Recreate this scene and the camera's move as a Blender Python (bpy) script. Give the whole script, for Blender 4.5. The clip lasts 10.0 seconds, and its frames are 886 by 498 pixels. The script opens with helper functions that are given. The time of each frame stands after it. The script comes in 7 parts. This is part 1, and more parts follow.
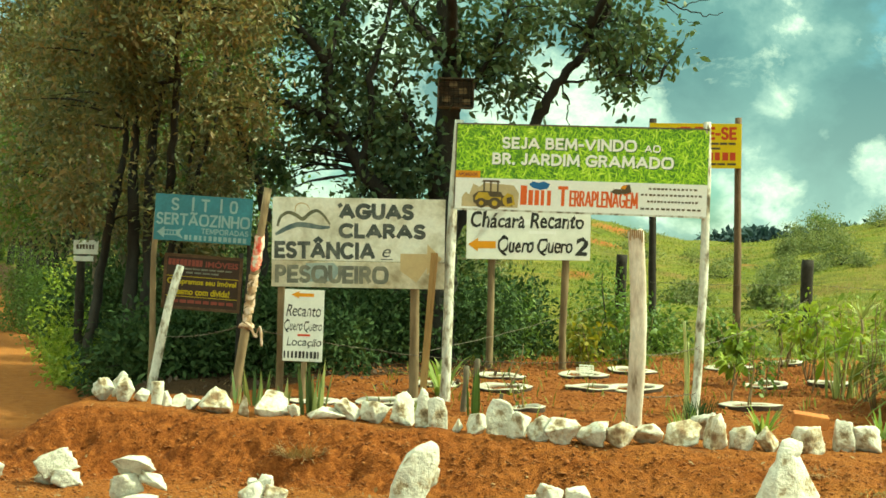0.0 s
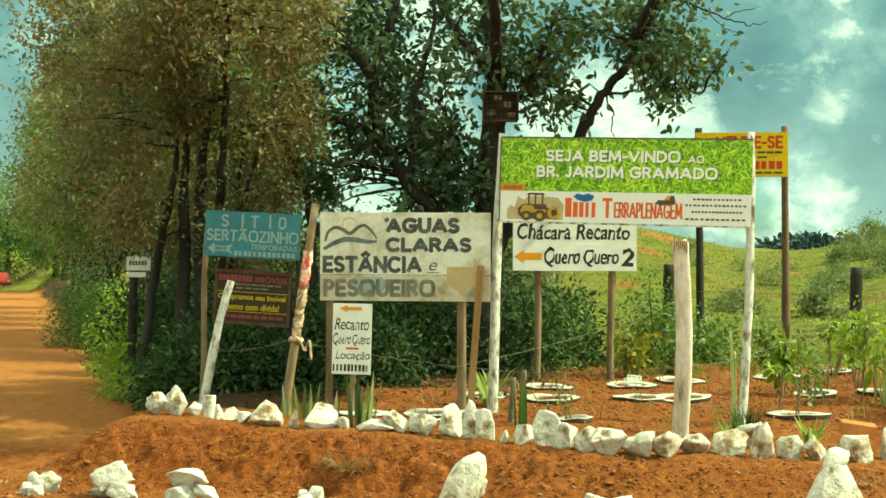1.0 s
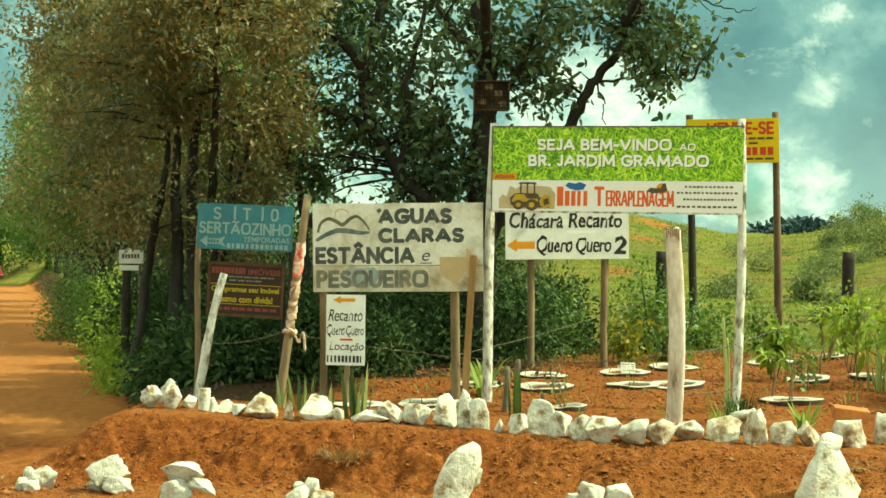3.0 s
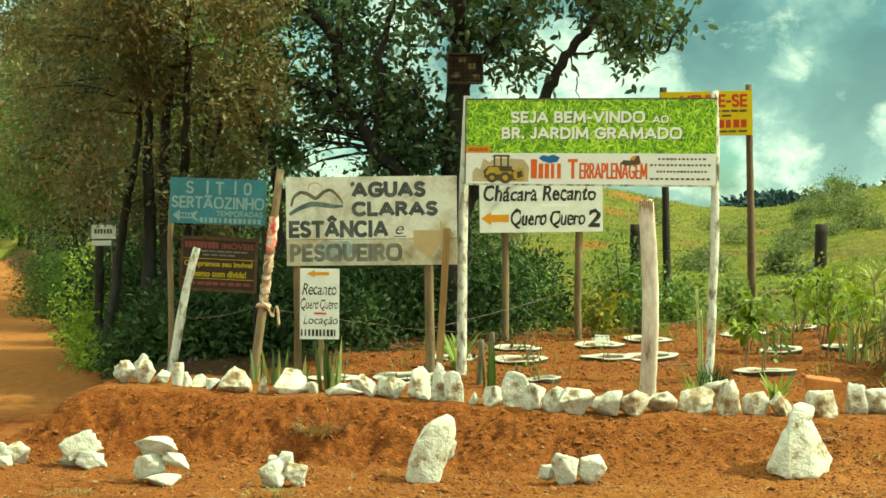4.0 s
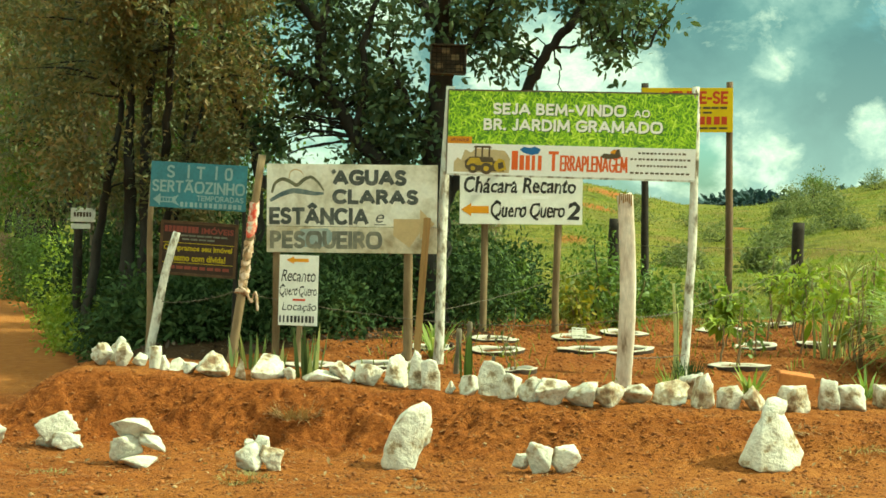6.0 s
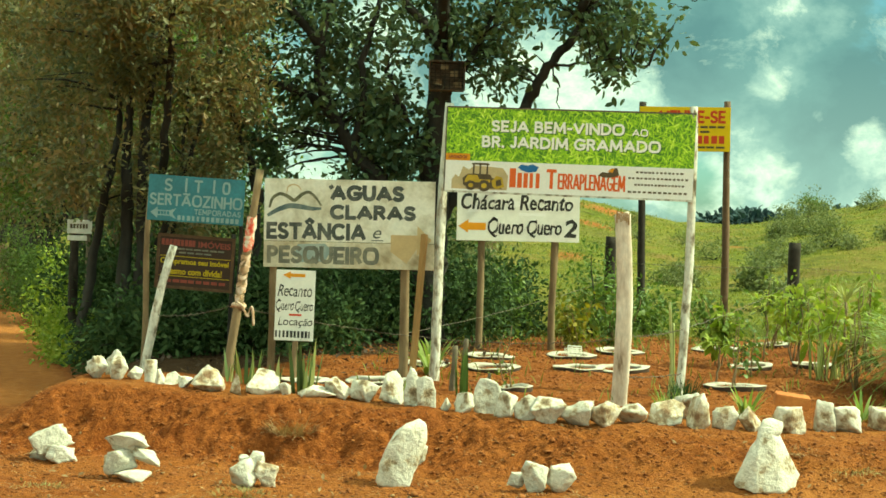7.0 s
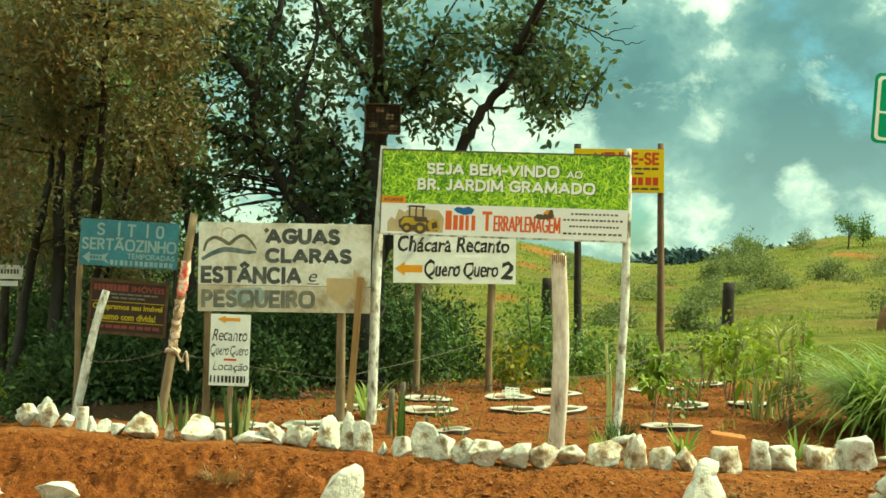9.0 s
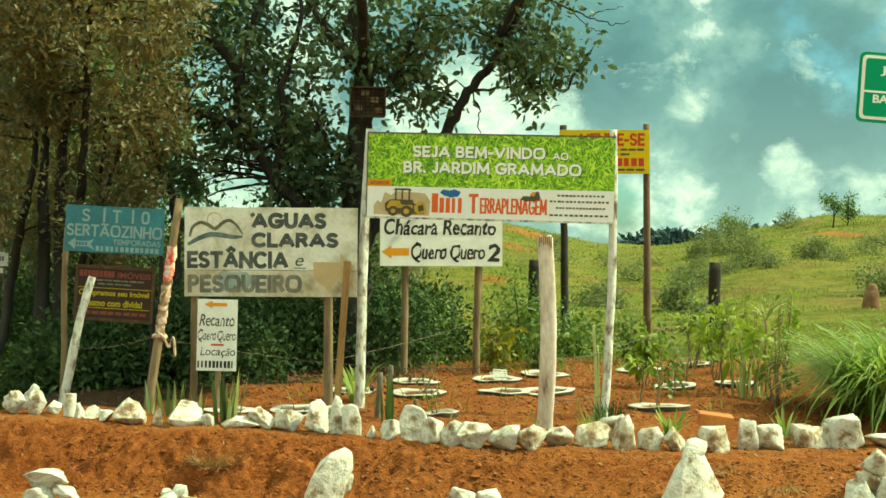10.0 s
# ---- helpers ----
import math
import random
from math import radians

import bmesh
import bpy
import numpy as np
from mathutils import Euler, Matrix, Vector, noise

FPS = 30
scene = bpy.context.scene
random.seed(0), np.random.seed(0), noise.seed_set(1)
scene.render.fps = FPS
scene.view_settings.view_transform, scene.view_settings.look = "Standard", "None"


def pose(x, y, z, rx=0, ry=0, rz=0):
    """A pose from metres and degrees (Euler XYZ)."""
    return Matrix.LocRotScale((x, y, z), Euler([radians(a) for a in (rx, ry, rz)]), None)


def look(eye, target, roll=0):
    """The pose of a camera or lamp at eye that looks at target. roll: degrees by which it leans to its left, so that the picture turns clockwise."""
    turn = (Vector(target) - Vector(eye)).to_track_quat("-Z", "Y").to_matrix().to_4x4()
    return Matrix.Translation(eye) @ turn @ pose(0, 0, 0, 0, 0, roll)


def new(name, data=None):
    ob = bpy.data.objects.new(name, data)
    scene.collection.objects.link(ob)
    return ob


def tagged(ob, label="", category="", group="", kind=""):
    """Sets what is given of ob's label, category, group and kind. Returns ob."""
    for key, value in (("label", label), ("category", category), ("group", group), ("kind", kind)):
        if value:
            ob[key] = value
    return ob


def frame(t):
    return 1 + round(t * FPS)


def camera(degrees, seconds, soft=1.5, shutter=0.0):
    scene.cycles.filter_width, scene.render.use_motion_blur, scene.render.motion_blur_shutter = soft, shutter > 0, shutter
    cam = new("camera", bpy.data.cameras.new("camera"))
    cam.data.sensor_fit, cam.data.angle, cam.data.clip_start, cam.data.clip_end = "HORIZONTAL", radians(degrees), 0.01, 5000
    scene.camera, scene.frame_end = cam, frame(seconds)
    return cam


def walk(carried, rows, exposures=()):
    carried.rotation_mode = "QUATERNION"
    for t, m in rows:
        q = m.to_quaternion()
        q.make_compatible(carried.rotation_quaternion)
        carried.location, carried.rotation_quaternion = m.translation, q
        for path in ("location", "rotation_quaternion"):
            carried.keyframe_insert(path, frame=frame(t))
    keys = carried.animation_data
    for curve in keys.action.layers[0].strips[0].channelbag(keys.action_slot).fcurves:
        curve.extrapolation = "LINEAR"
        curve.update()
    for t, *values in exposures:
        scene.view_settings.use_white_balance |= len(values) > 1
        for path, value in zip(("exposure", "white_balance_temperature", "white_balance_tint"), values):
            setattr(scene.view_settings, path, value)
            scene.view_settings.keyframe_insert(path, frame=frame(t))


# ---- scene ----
# the camera stands in the road junction, held by hand, and pans over the signs
cam = camera(36.6, 10.0, 1.6)
PATH = [
    (0, pose(-0.077, 0.115, 1.533, 89.755, -1.394, 1.049)),
    (0.5, pose(-0.047, 0.057, 1.547, 89.678, -1.079, 1.972)),
    (1, pose(-0.038, -0.017, 1.553, 90.187, -0.700, 3.171)),
    (1.5, pose(-0.030, -0.019, 1.552, 89.869, -0.510, 3.006)),
    (2, pose(-0.027, -0.038, 1.547, 89.279, -0.239, 2.828)),
    (2.2, pose(-0.046, -0.044, 1.553, 89.411, -0.221, 2.714)),
    (3.3, pose(-0.034, -0.029, 1.573, 89.694, 0.086, 2.960)),
    (3.5, pose(-0.035, -0.039, 1.565, 89.358, 0.192, 2.969)),
    (4, pose(-0.021, -0.014, 1.556, 88.607, 0.205, 1.809)),
    (4.5, pose(0.000, 0.000, 1.550, 87.465, -0.000, -0.000)),
    (5, pose(-0.003, -0.029, 1.553, 87.629, -0.074, 0.595)),
    (5.5, pose(-0.029, -0.027, 1.537, 87.273, -0.410, 0.361)),
    (5.7, pose(-0.020, -0.050, 1.527, 87.756, -0.666, 0.639)),
    (6.8, pose(-0.052, -0.073, 1.543, 88.719, -1.529, 0.844)),
    (7, pose(-0.042, -0.061, 1.547, 88.922, -1.679, 0.758)),
    (7.5, pose(-0.043, -0.060, 1.544, 89.288, -1.858, 0.772)),
    (8, pose(-0.027, -0.052, 1.553, 91.035, -1.944, -1.369)),
    (8.5, pose(-0.028, -0.054, 1.548, 90.925, -1.641, -1.476)),
    (9, pose(-0.025, -0.036, 1.551, 90.794, -1.281, -1.895)),
    (9.5, pose(-0.026, -0.051, 1.554, 90.809, -0.986, -2.068)),
    (10, pose(-0.029, -0.025, 1.555, 90.051, -0.720, -2.480)),
]
walk(cam, PATH, exposures=[(0, 0.95, 7600, -29), (5, 0.86, 7600, -29), (8, 0.84, 7600, -29), (10, 0.80, 7600, -29)])

# ---- daylight ----
SUN_ELEVATION = radians(44)
SUN_TURN = radians(-2)           # the sun stands to the right (+x), along the signs
TO_SUN = Vector((math.cos(SUN_ELEVATION) * math.cos(SUN_TURN), math.cos(SUN_ELEVATION) * math.sin(SUN_TURN), math.sin(SUN_ELEVATION)))

sun_data = bpy.data.lights.new("sun", "SUN")
sun_data.energy, sun_data.angle, sun_data.color = 3.7, radians(0.6), (1.0, 0.93, 0.80)
sun = new("sun", sun_data)
sun.matrix_world = look(TO_SUN * 50, (0, 0, 0))


class Nodes:
    """Short notation for a node tree."""

    def __init__(self, tree):
        self.tree = tree
        tree.nodes.clear()

    def link(self, a, b):
        self.tree.links.new(a, b)

    def math(self, op, a, b=0.0, clamp=False):
        n = self.tree.nodes.new("ShaderNodeMath")
        n.operation, n.use_clamp = op, clamp
        for k, v in enumerate((a, b)):
            if hasattr(v, "is_output"):
                self.tree.links.new(v, n.inputs[k])
            else:
                n.inputs[k].default_value = v
        return n.outputs[0]

    def mix(self, fac, a, b, blend="MIX"):
        n = self.tree.nodes.new("ShaderNodeMix")
        n.data_type, n.blend_type = "RGBA", blend
        for k, v in ((0, fac), (6, a), (7, b)):
            if hasattr(v, "is_output"):
                self.tree.links.new(v, n.inputs[k])
            else:
                n.inputs[k].default_value = v if k == 0 else (*v[:3], 1.0)
        return n.outputs[2]

    def ramp(self, fac, stops, linear=True):
        n = self.tree.nodes.new("ShaderNodeValToRGB")
        n.color_ramp.interpolation = "LINEAR" if linear else "EASE"
        els = n.color_ramp.elements
        while len(els) < len(stops):
            els.new(0.5)
        for e, (at, col) in zip(els, stops):
            e.position = at
            e.color = (col, col, col, 1) if isinstance(col, (int, float)) else (*col[:3], 1)
        self.tree.links.new(fac, n.inputs[0])
        return n.outputs[0]

    def noise(self, vector, scale, detail=4.0, rough=0.55, distort=0.0):
        n = self.tree.nodes.new("ShaderNodeTexNoise")
        n.inputs["Scale"].default_value, n.inputs["Detail"].default_value = scale, detail
        n.inputs["Roughness"].default_value, n.inputs["Distortion"].default_value = rough, distort
        if vector is not None:
            self.tree.links.new(vector, n.inputs["Vector"])
        return n.outputs[0]

    def coords(self, which="Object"):
        return self.tree.nodes.new("ShaderNodeTexCoord").outputs[which]


world = bpy.data.worlds.new("sky")
scene.world = world
world.use_nodes = True
w = Nodes(world.node_tree)
sky = world.node_tree.nodes.new("ShaderNodeTexSky")
sky.sky_type, sky.sun_disc = "NISHITA", False
sky.sun_elevation, sky.sun_rotation = SUN_ELEVATION, math.pi / 2 - SUN_TURN
sky.air_density, sky.dust_density, sky.ozone_density = 1.0, 1.2, 1.0
way = w.coords("Generated")
sep = w.tree.nodes.new("ShaderNodeSeparateXYZ")
w.link(way, sep.inputs[0])
squash = w.tree.nodes.new("ShaderNodeVectorMath")
squash.operation = "MULTIPLY"
squash.inputs[1].default_value = (1.0, 1.0, 1.35)
w.link(way, squash.inputs[0])
shift = w.tree.nodes.new("ShaderNodeVectorMath")
shift.operation = "ADD"
shift.inputs[1].default_value = (2.35, 0.9, 0.62)
w.link(squash.outputs[0], shift.inputs[0])


def puff(towards, size, gain):
    """How much cloud gathers round one bearing: gain in its middle, nothing past its size."""
    n = w.tree.nodes.new("ShaderNodeVectorMath")
    n.operation = "DISTANCE"
    n.inputs[1].default_value = towards
    w.link(way, n.inputs[0])
    return w.math("MULTIPLY", w.ramp(n.outputs["Value"], [(0.0, 1.0), (size, 0.0)], False), gain)


cover = w.noise(shift.outputs[0], 5.0, 11.0, 0.58, 0.1)
# blue gaps in the clouds
for towards, size, gain in [((0.155, 0.983, 0.098), 0.045, -0.13), ((0.18, 0.984, 0.020), 0.06, -0.13), ((0.168, 0.985, 0.043), 0.04, -0.12), ((0.221, 0.975, 0.031), 0.035, -0.12), ((-0.33, 0.93, 0.15), 0.12, -0.10), ((0.22, 0.96, 0.17), 0.08, 0.14)]:
    cover = w.math("ADD", cover, puff(towards, size, gain))
cover = w.ramp(cover, [(0.36, 0.0), (0.47, 1.0)], False)
body = w.noise(shift.outputs[0], 8.0, 12.0, 0.60, 0.15)
# bright heaped clouds low over the hill, a grey bank above them
for towards, size, gain in [((0.045, 0.993, 0.105), 0.10, 0.08), ((0.115, 0.988, 0.098), 0.055, 0.06), ((0.291, 0.955, 0.058), 0.045, 0.06), ((0.222, 0.969, 0.107), 0.030, 0.06), ((0.34, 0.940, 0.035), 0.05, 0.06), ((0.20, 0.96, 0.19), 0.10, 0.04), ((0.313, 0.945, 0.100), 0.07, -0.07),
                            ((0.27, 0.955, 0.115), 0.12, -0.06), ((0.25, 0.965, 0.070), 0.06, -0.07)]:
    body = w.math("ADD", body, puff(towards, size, gain))
body = w.math("ADD", body, w.ramp(sep.outputs[2], [(0.0, 0.055), (0.06, 0.03), (0.10, 0.0), (0.135, 0.005), (0.19, 0.075)]))
body = w.math("SUBTRACT", body, w.ramp(sep.outputs[2], [(0.06, 0.0), (0.10, 0.045)]))
cloud = w.ramp(body, [(0.34, (0.92, 1.72, 2.15)), (0.48, (1.24, 2.22, 2.65)), (0.56, (2.1, 3.15, 3.5)), (0.61, (5.3, 6.0, 5.9)), (0.71, (8.2, 8.6, 8.0))])
# towards the horizon the clouds are farther off, paler and more broken
pale = w.ramp(sep.outputs[2], [(0.02, 0.25), (0.14, 0.0)])
cloud = w.mix(pale, cloud, (5.0, 5.8, 5.7))
# above the view the clouds are brightened all round, added as fill light
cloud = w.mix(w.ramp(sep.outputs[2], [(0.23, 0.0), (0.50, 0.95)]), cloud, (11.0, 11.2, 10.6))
air = w.mix(1.0, sky.outputs[0], (0.50, 0.78, 0.90), "MULTIPLY")
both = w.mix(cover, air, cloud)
# heaped clouds with crisp sunlit edges over the hill
heap = w.math("MULTIPLY", w.noise(shift.outputs[0], 17.0, 13.0, 0.66, 0.3), 0.95)
for towards, size, gain in [((-0.09, 0.99, 0.085), 0.09, 0.16), ((-0.06, 0.98, 0.17), 0.10, 0.20), ((0.049, 0.994, 0.096), 0.075, 0.38), ((0.09, 0.991, 0.098), 0.06, 0.36), ((0.126, 0.987, 0.094), 0.038, 0.34), ((0.219, 0.970, 0.107), 0.024, 0.20), ((0.208, 0.977, 0.049), 0.030, 0.27), ((0.232, 0.972, 0.046), 0.026, 0.24),
                            ((0.199, 0.977, 0.074), 0.020, 0.19), ((0.286, 0.956, 0.070), 0.026, 0.27), ((0.294, 0.955, 0.050), 0.024, 0.22), ((0.345, 0.939, 0.044), 0.035, 0.25), ((0.303, 0.952, 0.026), 0.026, 0.24), ((0.305, 0.940, 0.150), 0.035, 0.11), ((0.165, 0.976, 0.144), 0.03, 0.08)]:
    heap = w.math("ADD", heap, puff(towards, size, gain))
heaped = w.ramp(heap, [(0.56, 0.0), (0.64, 0.40), (0.72, 0.80), (0.86, 0.95)])
lit = w.ramp(w.noise(shift.outputs[0], 26.0, 12.0, 0.68, 0.3), [(0.34, (2.6, 3.6, 3.9)), (0.48, (4.3, 5.2, 5.2)), (0.62, (7.0, 7.4, 6.8))])
both = w.mix(heaped, both, lit)
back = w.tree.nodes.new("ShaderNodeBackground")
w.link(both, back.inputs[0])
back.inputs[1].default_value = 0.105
outw = w.tree.nodes.new("ShaderNodeOutputWorld")
w.link(back.outputs[0], outw.inputs[0])

# ---- materials ----
def surface(name, stops, scale=6.0, rough=0.85, bump=0.3, fine=40.0, metal=0.0, vary=0.0, fine_mix=0.25, spec=0.3, island=False, stretch=None):
    """A rough surface: colours over a coarse noise, darker and lighter grain over a fine one, a bump of both."""
    m = bpy.data.materials.new(name)
    m.use_nodes = True
    n = Nodes(m.node_tree)
    at = n.coords("Object")
    if stretch:
        mp = n.tree.nodes.new("ShaderNodeMapping")
        mp.inputs["Scale"].default_value = stretch
        n.link(at, mp.inputs[0])
        at = mp.outputs[0]
    coarse, grain = n.noise(at, scale, 5.0, 0.6), n.noise(at, fine, 3.0, 0.6)
    colour = n.ramp(coarse, stops)
    colour = n.mix(fine_mix, colour, n.ramp(grain, [(0.3, 0.25), (0.7, 1.0)]), "MULTIPLY")
    if vary:
        info = n.tree.nodes.new("ShaderNodeNewGeometry").outputs["Random Per Island"] if island else n.tree.nodes.new("ShaderNodeObjectInfo").outputs["Random"]
        colour = n.mix(1.0, colour, n.ramp(info, [(0.0, 1 - vary), (1.0, 1.0)]), "MULTIPLY")
    b = n.tree.nodes.new("ShaderNodeBsdfPrincipled")
    n.link(colour, b.inputs["Base Color"])
    b.inputs["Roughness"].default_value, b.inputs["Metallic"].default_value = rough, metal
    b.inputs["Specular IOR Level"].default_value = spec
    if bump:
        bp = n.tree.nodes.new("ShaderNodeBump")
        bp.inputs["Strength"].default_value, bp.inputs["Distance"].default_value = bump, 0.02
        n.link(n.math("ADD", coarse, n.math("MULTIPLY", grain, 0.5)), bp.inputs["Height"])
        n.link(bp.outputs[0], b.inputs["Normal"])
    o = n.tree.nodes.new("ShaderNodeOutputMaterial")
    n.link(b.outputs[0], o.inputs[0])
    return m


def foliage(name, stops, through_light=0.35, rough=0.5, patch=0.6, spec=0.3, blue=1.35):
    """Leaves: each leaf (island) takes a colour of its own, in patches over the crown; light passes through."""
    m = bpy.data.materials.new(name)
    m.use_nodes = True
    n = Nodes(m.node_tree)
    own = n.math("FRACT", n.math("ADD", n.tree.nodes.new("ShaderNodeNewGeometry").outputs["Random Per Island"], n.tree.nodes.new("ShaderNodeObjectInfo").outputs["Random"]), 0.0)
    area = n.noise(n.coords("Object"), patch, 3.0, 0.6)
    pick = n.math("ADD", n.math("MULTIPLY", own, 0.55), n.math("MULTIPLY", n.math("SUBTRACT", area, 0.28), 1.05), True)
    colour = n.ramp(pick, [(at, (c[0], c[1], c[2] * blue)) for at, c in stops])
    b = n.tree.nodes.new("ShaderNodeBsdfPrincipled")
    n.link(colour, b.inputs["Base Color"])
    b.inputs["Roughness"].default_value, b.inputs["Specular IOR Level"].default_value = rough, spec
    t = n.tree.nodes.new("ShaderNodeBsdfTranslucent")
    n.link(n.mix(1.0, colour, (1.0, 1.0, 0.65), "MULTIPLY"), t.inputs[0])
    x = n.tree.nodes.new("ShaderNodeMixShader")
    x.inputs[0].default_value = through_light
    n.link(b.outputs[0], x.inputs[1])
    n.link(t.outputs[0], x.inputs[2])
    o = n.tree.nodes.new("ShaderNodeOutputMaterial")
    n.link(x.outputs[0], o.inputs[0])
    return m


def ground_material():
    m = bpy.data.materials.new("red_earth_and_grass")
    m.use_nodes = True
    n = Nodes(m.node_tree)
    at = n.coords("Object")
    big, mid, fine = n.noise(at, 0.9, 5.0, 0.6), n.noise(at, 7.0, 6.0, 0.65), n.noise(at, 55.0, 4.0, 0.7)
    earth = n.ramp(mid, [(0.28, (0.105, 0.027, 0.007)), (0.46, (0.262, 0.081, 0.020)), (0.68, (0.415, 0.156, 0.043))])
    earth = n.mix(n.ramp(big, [(0.38, 0.0), (0.62, 0.6)]), earth, (0.41, 0.165, 0.046))
    earth = n.mix(0.50, earth, n.ramp(fine, [(0.34, 0.34), (0.58, 1.0)]), "MULTIPLY")
    dug = n.ramp(n.noise(at, 16.0, 6.0, 0.7), [(0.30, (0.08, 0.021, 0.006)), (0.5, (0.23, 0.064, 0.016)), (0.68, (0.385, 0.128, 0.034))])
    patches = n.ramp(n.noise(at, 2.6, 5.0, 0.65), [(0.40, 0.0), (0.60, 0.55)])
    earth = n.mix(patches, earth, n.mix(0.5, dug, earth))
    lane = n.mix(n.ramp(mid, [(0.3, 0.0), (0.7, 1.0)]), (0.30, 0.110, 0.030), (0.43, 0.172, 0.053))
    litter_shade = n.ramp(fine, [(0.3, (0.030, 0.018, 0.010)), (0.7, (0.10, 0.055, 0.028))])
    turf = n.ramp(n.noise(at, 0.35, 6.0, 0.65), [(0.30, (0.095, 0.115, 0.016)), (0.46, (0.160, 0.182, 0.023)), (0.57, (0.218, 0.200, 0.035)), (0.66, (0.22, 0.148, 0.048)), (0.74, (0.14, 0.107, 0.040))])
    turf = n.mix(n.ramp(n.noise(at, 0.11, 5.0, 0.65), [(0.48, 0.0), (0.62, 0.65)]), turf, (0.20, 0.155, 0.042))
    turf = n.mix(0.65, turf, n.ramp(n.noise(at, 9.0, 4.0, 0.7), [(0.3, 0.3), (0.65, 1.0)]), "MULTIPLY")
    turf = n.mix(0.55, turf, n.ramp(n.noise(at, 1.4, 4.0, 0.7), [(0.36, 0.35), (0.56, 1.0)]), "MULTIPLY")

    def zone(name):
        a = n.tree.nodes.new("ShaderNodeAttribute")
        a.attribute_name = name
        return a.outputs["Fac"]

    wobble = n.math("MULTIPLY", n.math("SUBTRACT", n.noise(at, 2.2, 5.0, 0.7), 0.5), 0.9)

    def edge(name):
        return n.math("MULTIPLY", n.math("SUBTRACT", n.math("ADD", zone(name), wobble), 0.35), 3.3, True)

    bare = zone("bare")
    earth = n.mix(n.math("MULTIPLY", zone("dug"), 0.8), earth, dug)
    colour = n.mix(edge("lane"), earth, lane)
    colour = n.mix(edge("litter_shade"), colour, litter_shade)
    colour = n.mix(n.math("MULTIPLY", edge("turf"), n.math("SUBTRACT", 1.0, n.math("MULTIPLY", n.math("SUBTRACT", n.math("ADD", bare, wobble), 0.4), 3.0, True)), True), colour, turf)
    b = n.tree.nodes.new("ShaderNodeBsdfPrincipled")
    n.link(colour, b.inputs["Base Color"])
    b.inputs["Roughness"].default_value, b.inputs["Specular IOR Level"].default_value = 0.95, 0.1
    bp = n.tree.nodes.new("ShaderNodeBump")
    bp.inputs["Strength"].default_value, bp.inputs["Distance"].default_value = 1.0, 0.052
    n.link(n.math("ADD", mid, n.math("MULTIPLY", fine, 0.6)), bp.inputs["Height"])
    n.link(bp.outputs[0], b.inputs["Normal"])
    o = n.tree.nodes.new("ShaderNodeOutputMaterial")
    n.link(b.outputs[0], o.inputs[0])
    return m


def paint(name, colour, rough=0.6, wear=0.25, spec=0.3):
    c = Vector(colour)
    return surface(name, [(0.3, tuple(c * (1 - wear))), (0.65, tuple(c))], 5.0, rough, 0.04, 60.0, fine_mix=0.12, spec=spec)


MAT_GROUND = ground_material()
MAT_STONE = surface("whitewashed_stone", [(0.30, (0.15, 0.10, 0.055)), (0.37, (0.36, 0.27, 0.17)), (0.42, (0.58, 0.52, 0.41)), (0.48, (0.69, 0.655, 0.56)), (0.8, (0.74, 0.71, 0.63))], 7.0, 0.9, 0.9, 42.0, vary=0.12, fine_mix=0.35)
MAT_STONE_EARTHY = surface("half_bare_stone", [(0.36, (0.24, 0.14, 0.08)), (0.46, (0.48, 0.38, 0.25)), (0.54, (0.70, 0.64, 0.53))], 8.0, 0.9, 0.9, 30.0, fine_mix=0.4)
MAT_CLOD = surface("earth_clod", [(0.3, (0.23, 0.066, 0.018)), (0.7, (0.46, 0.175, 0.055))], 8.0, 0.95, 0.5, 60.0, vary=0.4, island=True)
MAT_POLE_WHITE = surface("whitewashed_pole", [(0.34, (0.13, 0.10, 0.065)), (0.43, (0.44, 0.39, 0.31)), (0.50, (0.70, 0.68, 0.61)), (0.75, (0.74, 0.73, 0.67))], 13.0, 0.85, 0.5, 40.0, stretch=(1, 1, 0.45), fine_mix=0.4)
MAT_POST_PINK = surface("whitewashed_fence_post", [(0.30, (0.22, 0.15, 0.10)), (0.38, (0.52, 0.40, 0.32)), (0.55, (0.69, 0.58, 0.49)), (0.7, (0.76, 0.69, 0.62))], 7.0, 0.85, 0.5, 40.0, stretch=(1, 1, 0.3), fine_mix=0.35)
MAT_WOOD_POLE = surface("weathered_pole", [(0.3, (0.13, 0.085, 0.045)), (0.6, (0.27, 0.19, 0.11)), (0.8, (0.34, 0.26, 0.16))], 5.0, 0.85, 0.45, 45.0, stretch=(1, 1, 0.25))
MAT_PLANK = surface("raw_plank", [(0.3, (0.26, 0.14, 0.055)), (0.7, (0.42, 0.25, 0.10))], 6.0, 0.8, 0.25, 50.0, stretch=(1, 1, 0.15))
MAT_BURNT = surface("charred_post", [(0.3, (0.018, 0.015, 0.012)), (0.7, (0.055, 0.045, 0.035))], 8.0, 0.9, 0.5, 50.0)
MAT_BARK = surface("dark_bark", [(0.3, (0.018, 0.017, 0.015)), (0.7, (0.052, 0.047, 0.040))], 6.0, 0.95, 0.7, 45.0, stretch=(1, 1, 0.4))
MAT_BARK_PALE = surface("pale_bark", [(0.3, (0.10, 0.08, 0.055)), (0.7, (0.24, 0.20, 0.14))], 6.0, 0.95, 0.6, 45.0, stretch=(1, 1, 0.4))
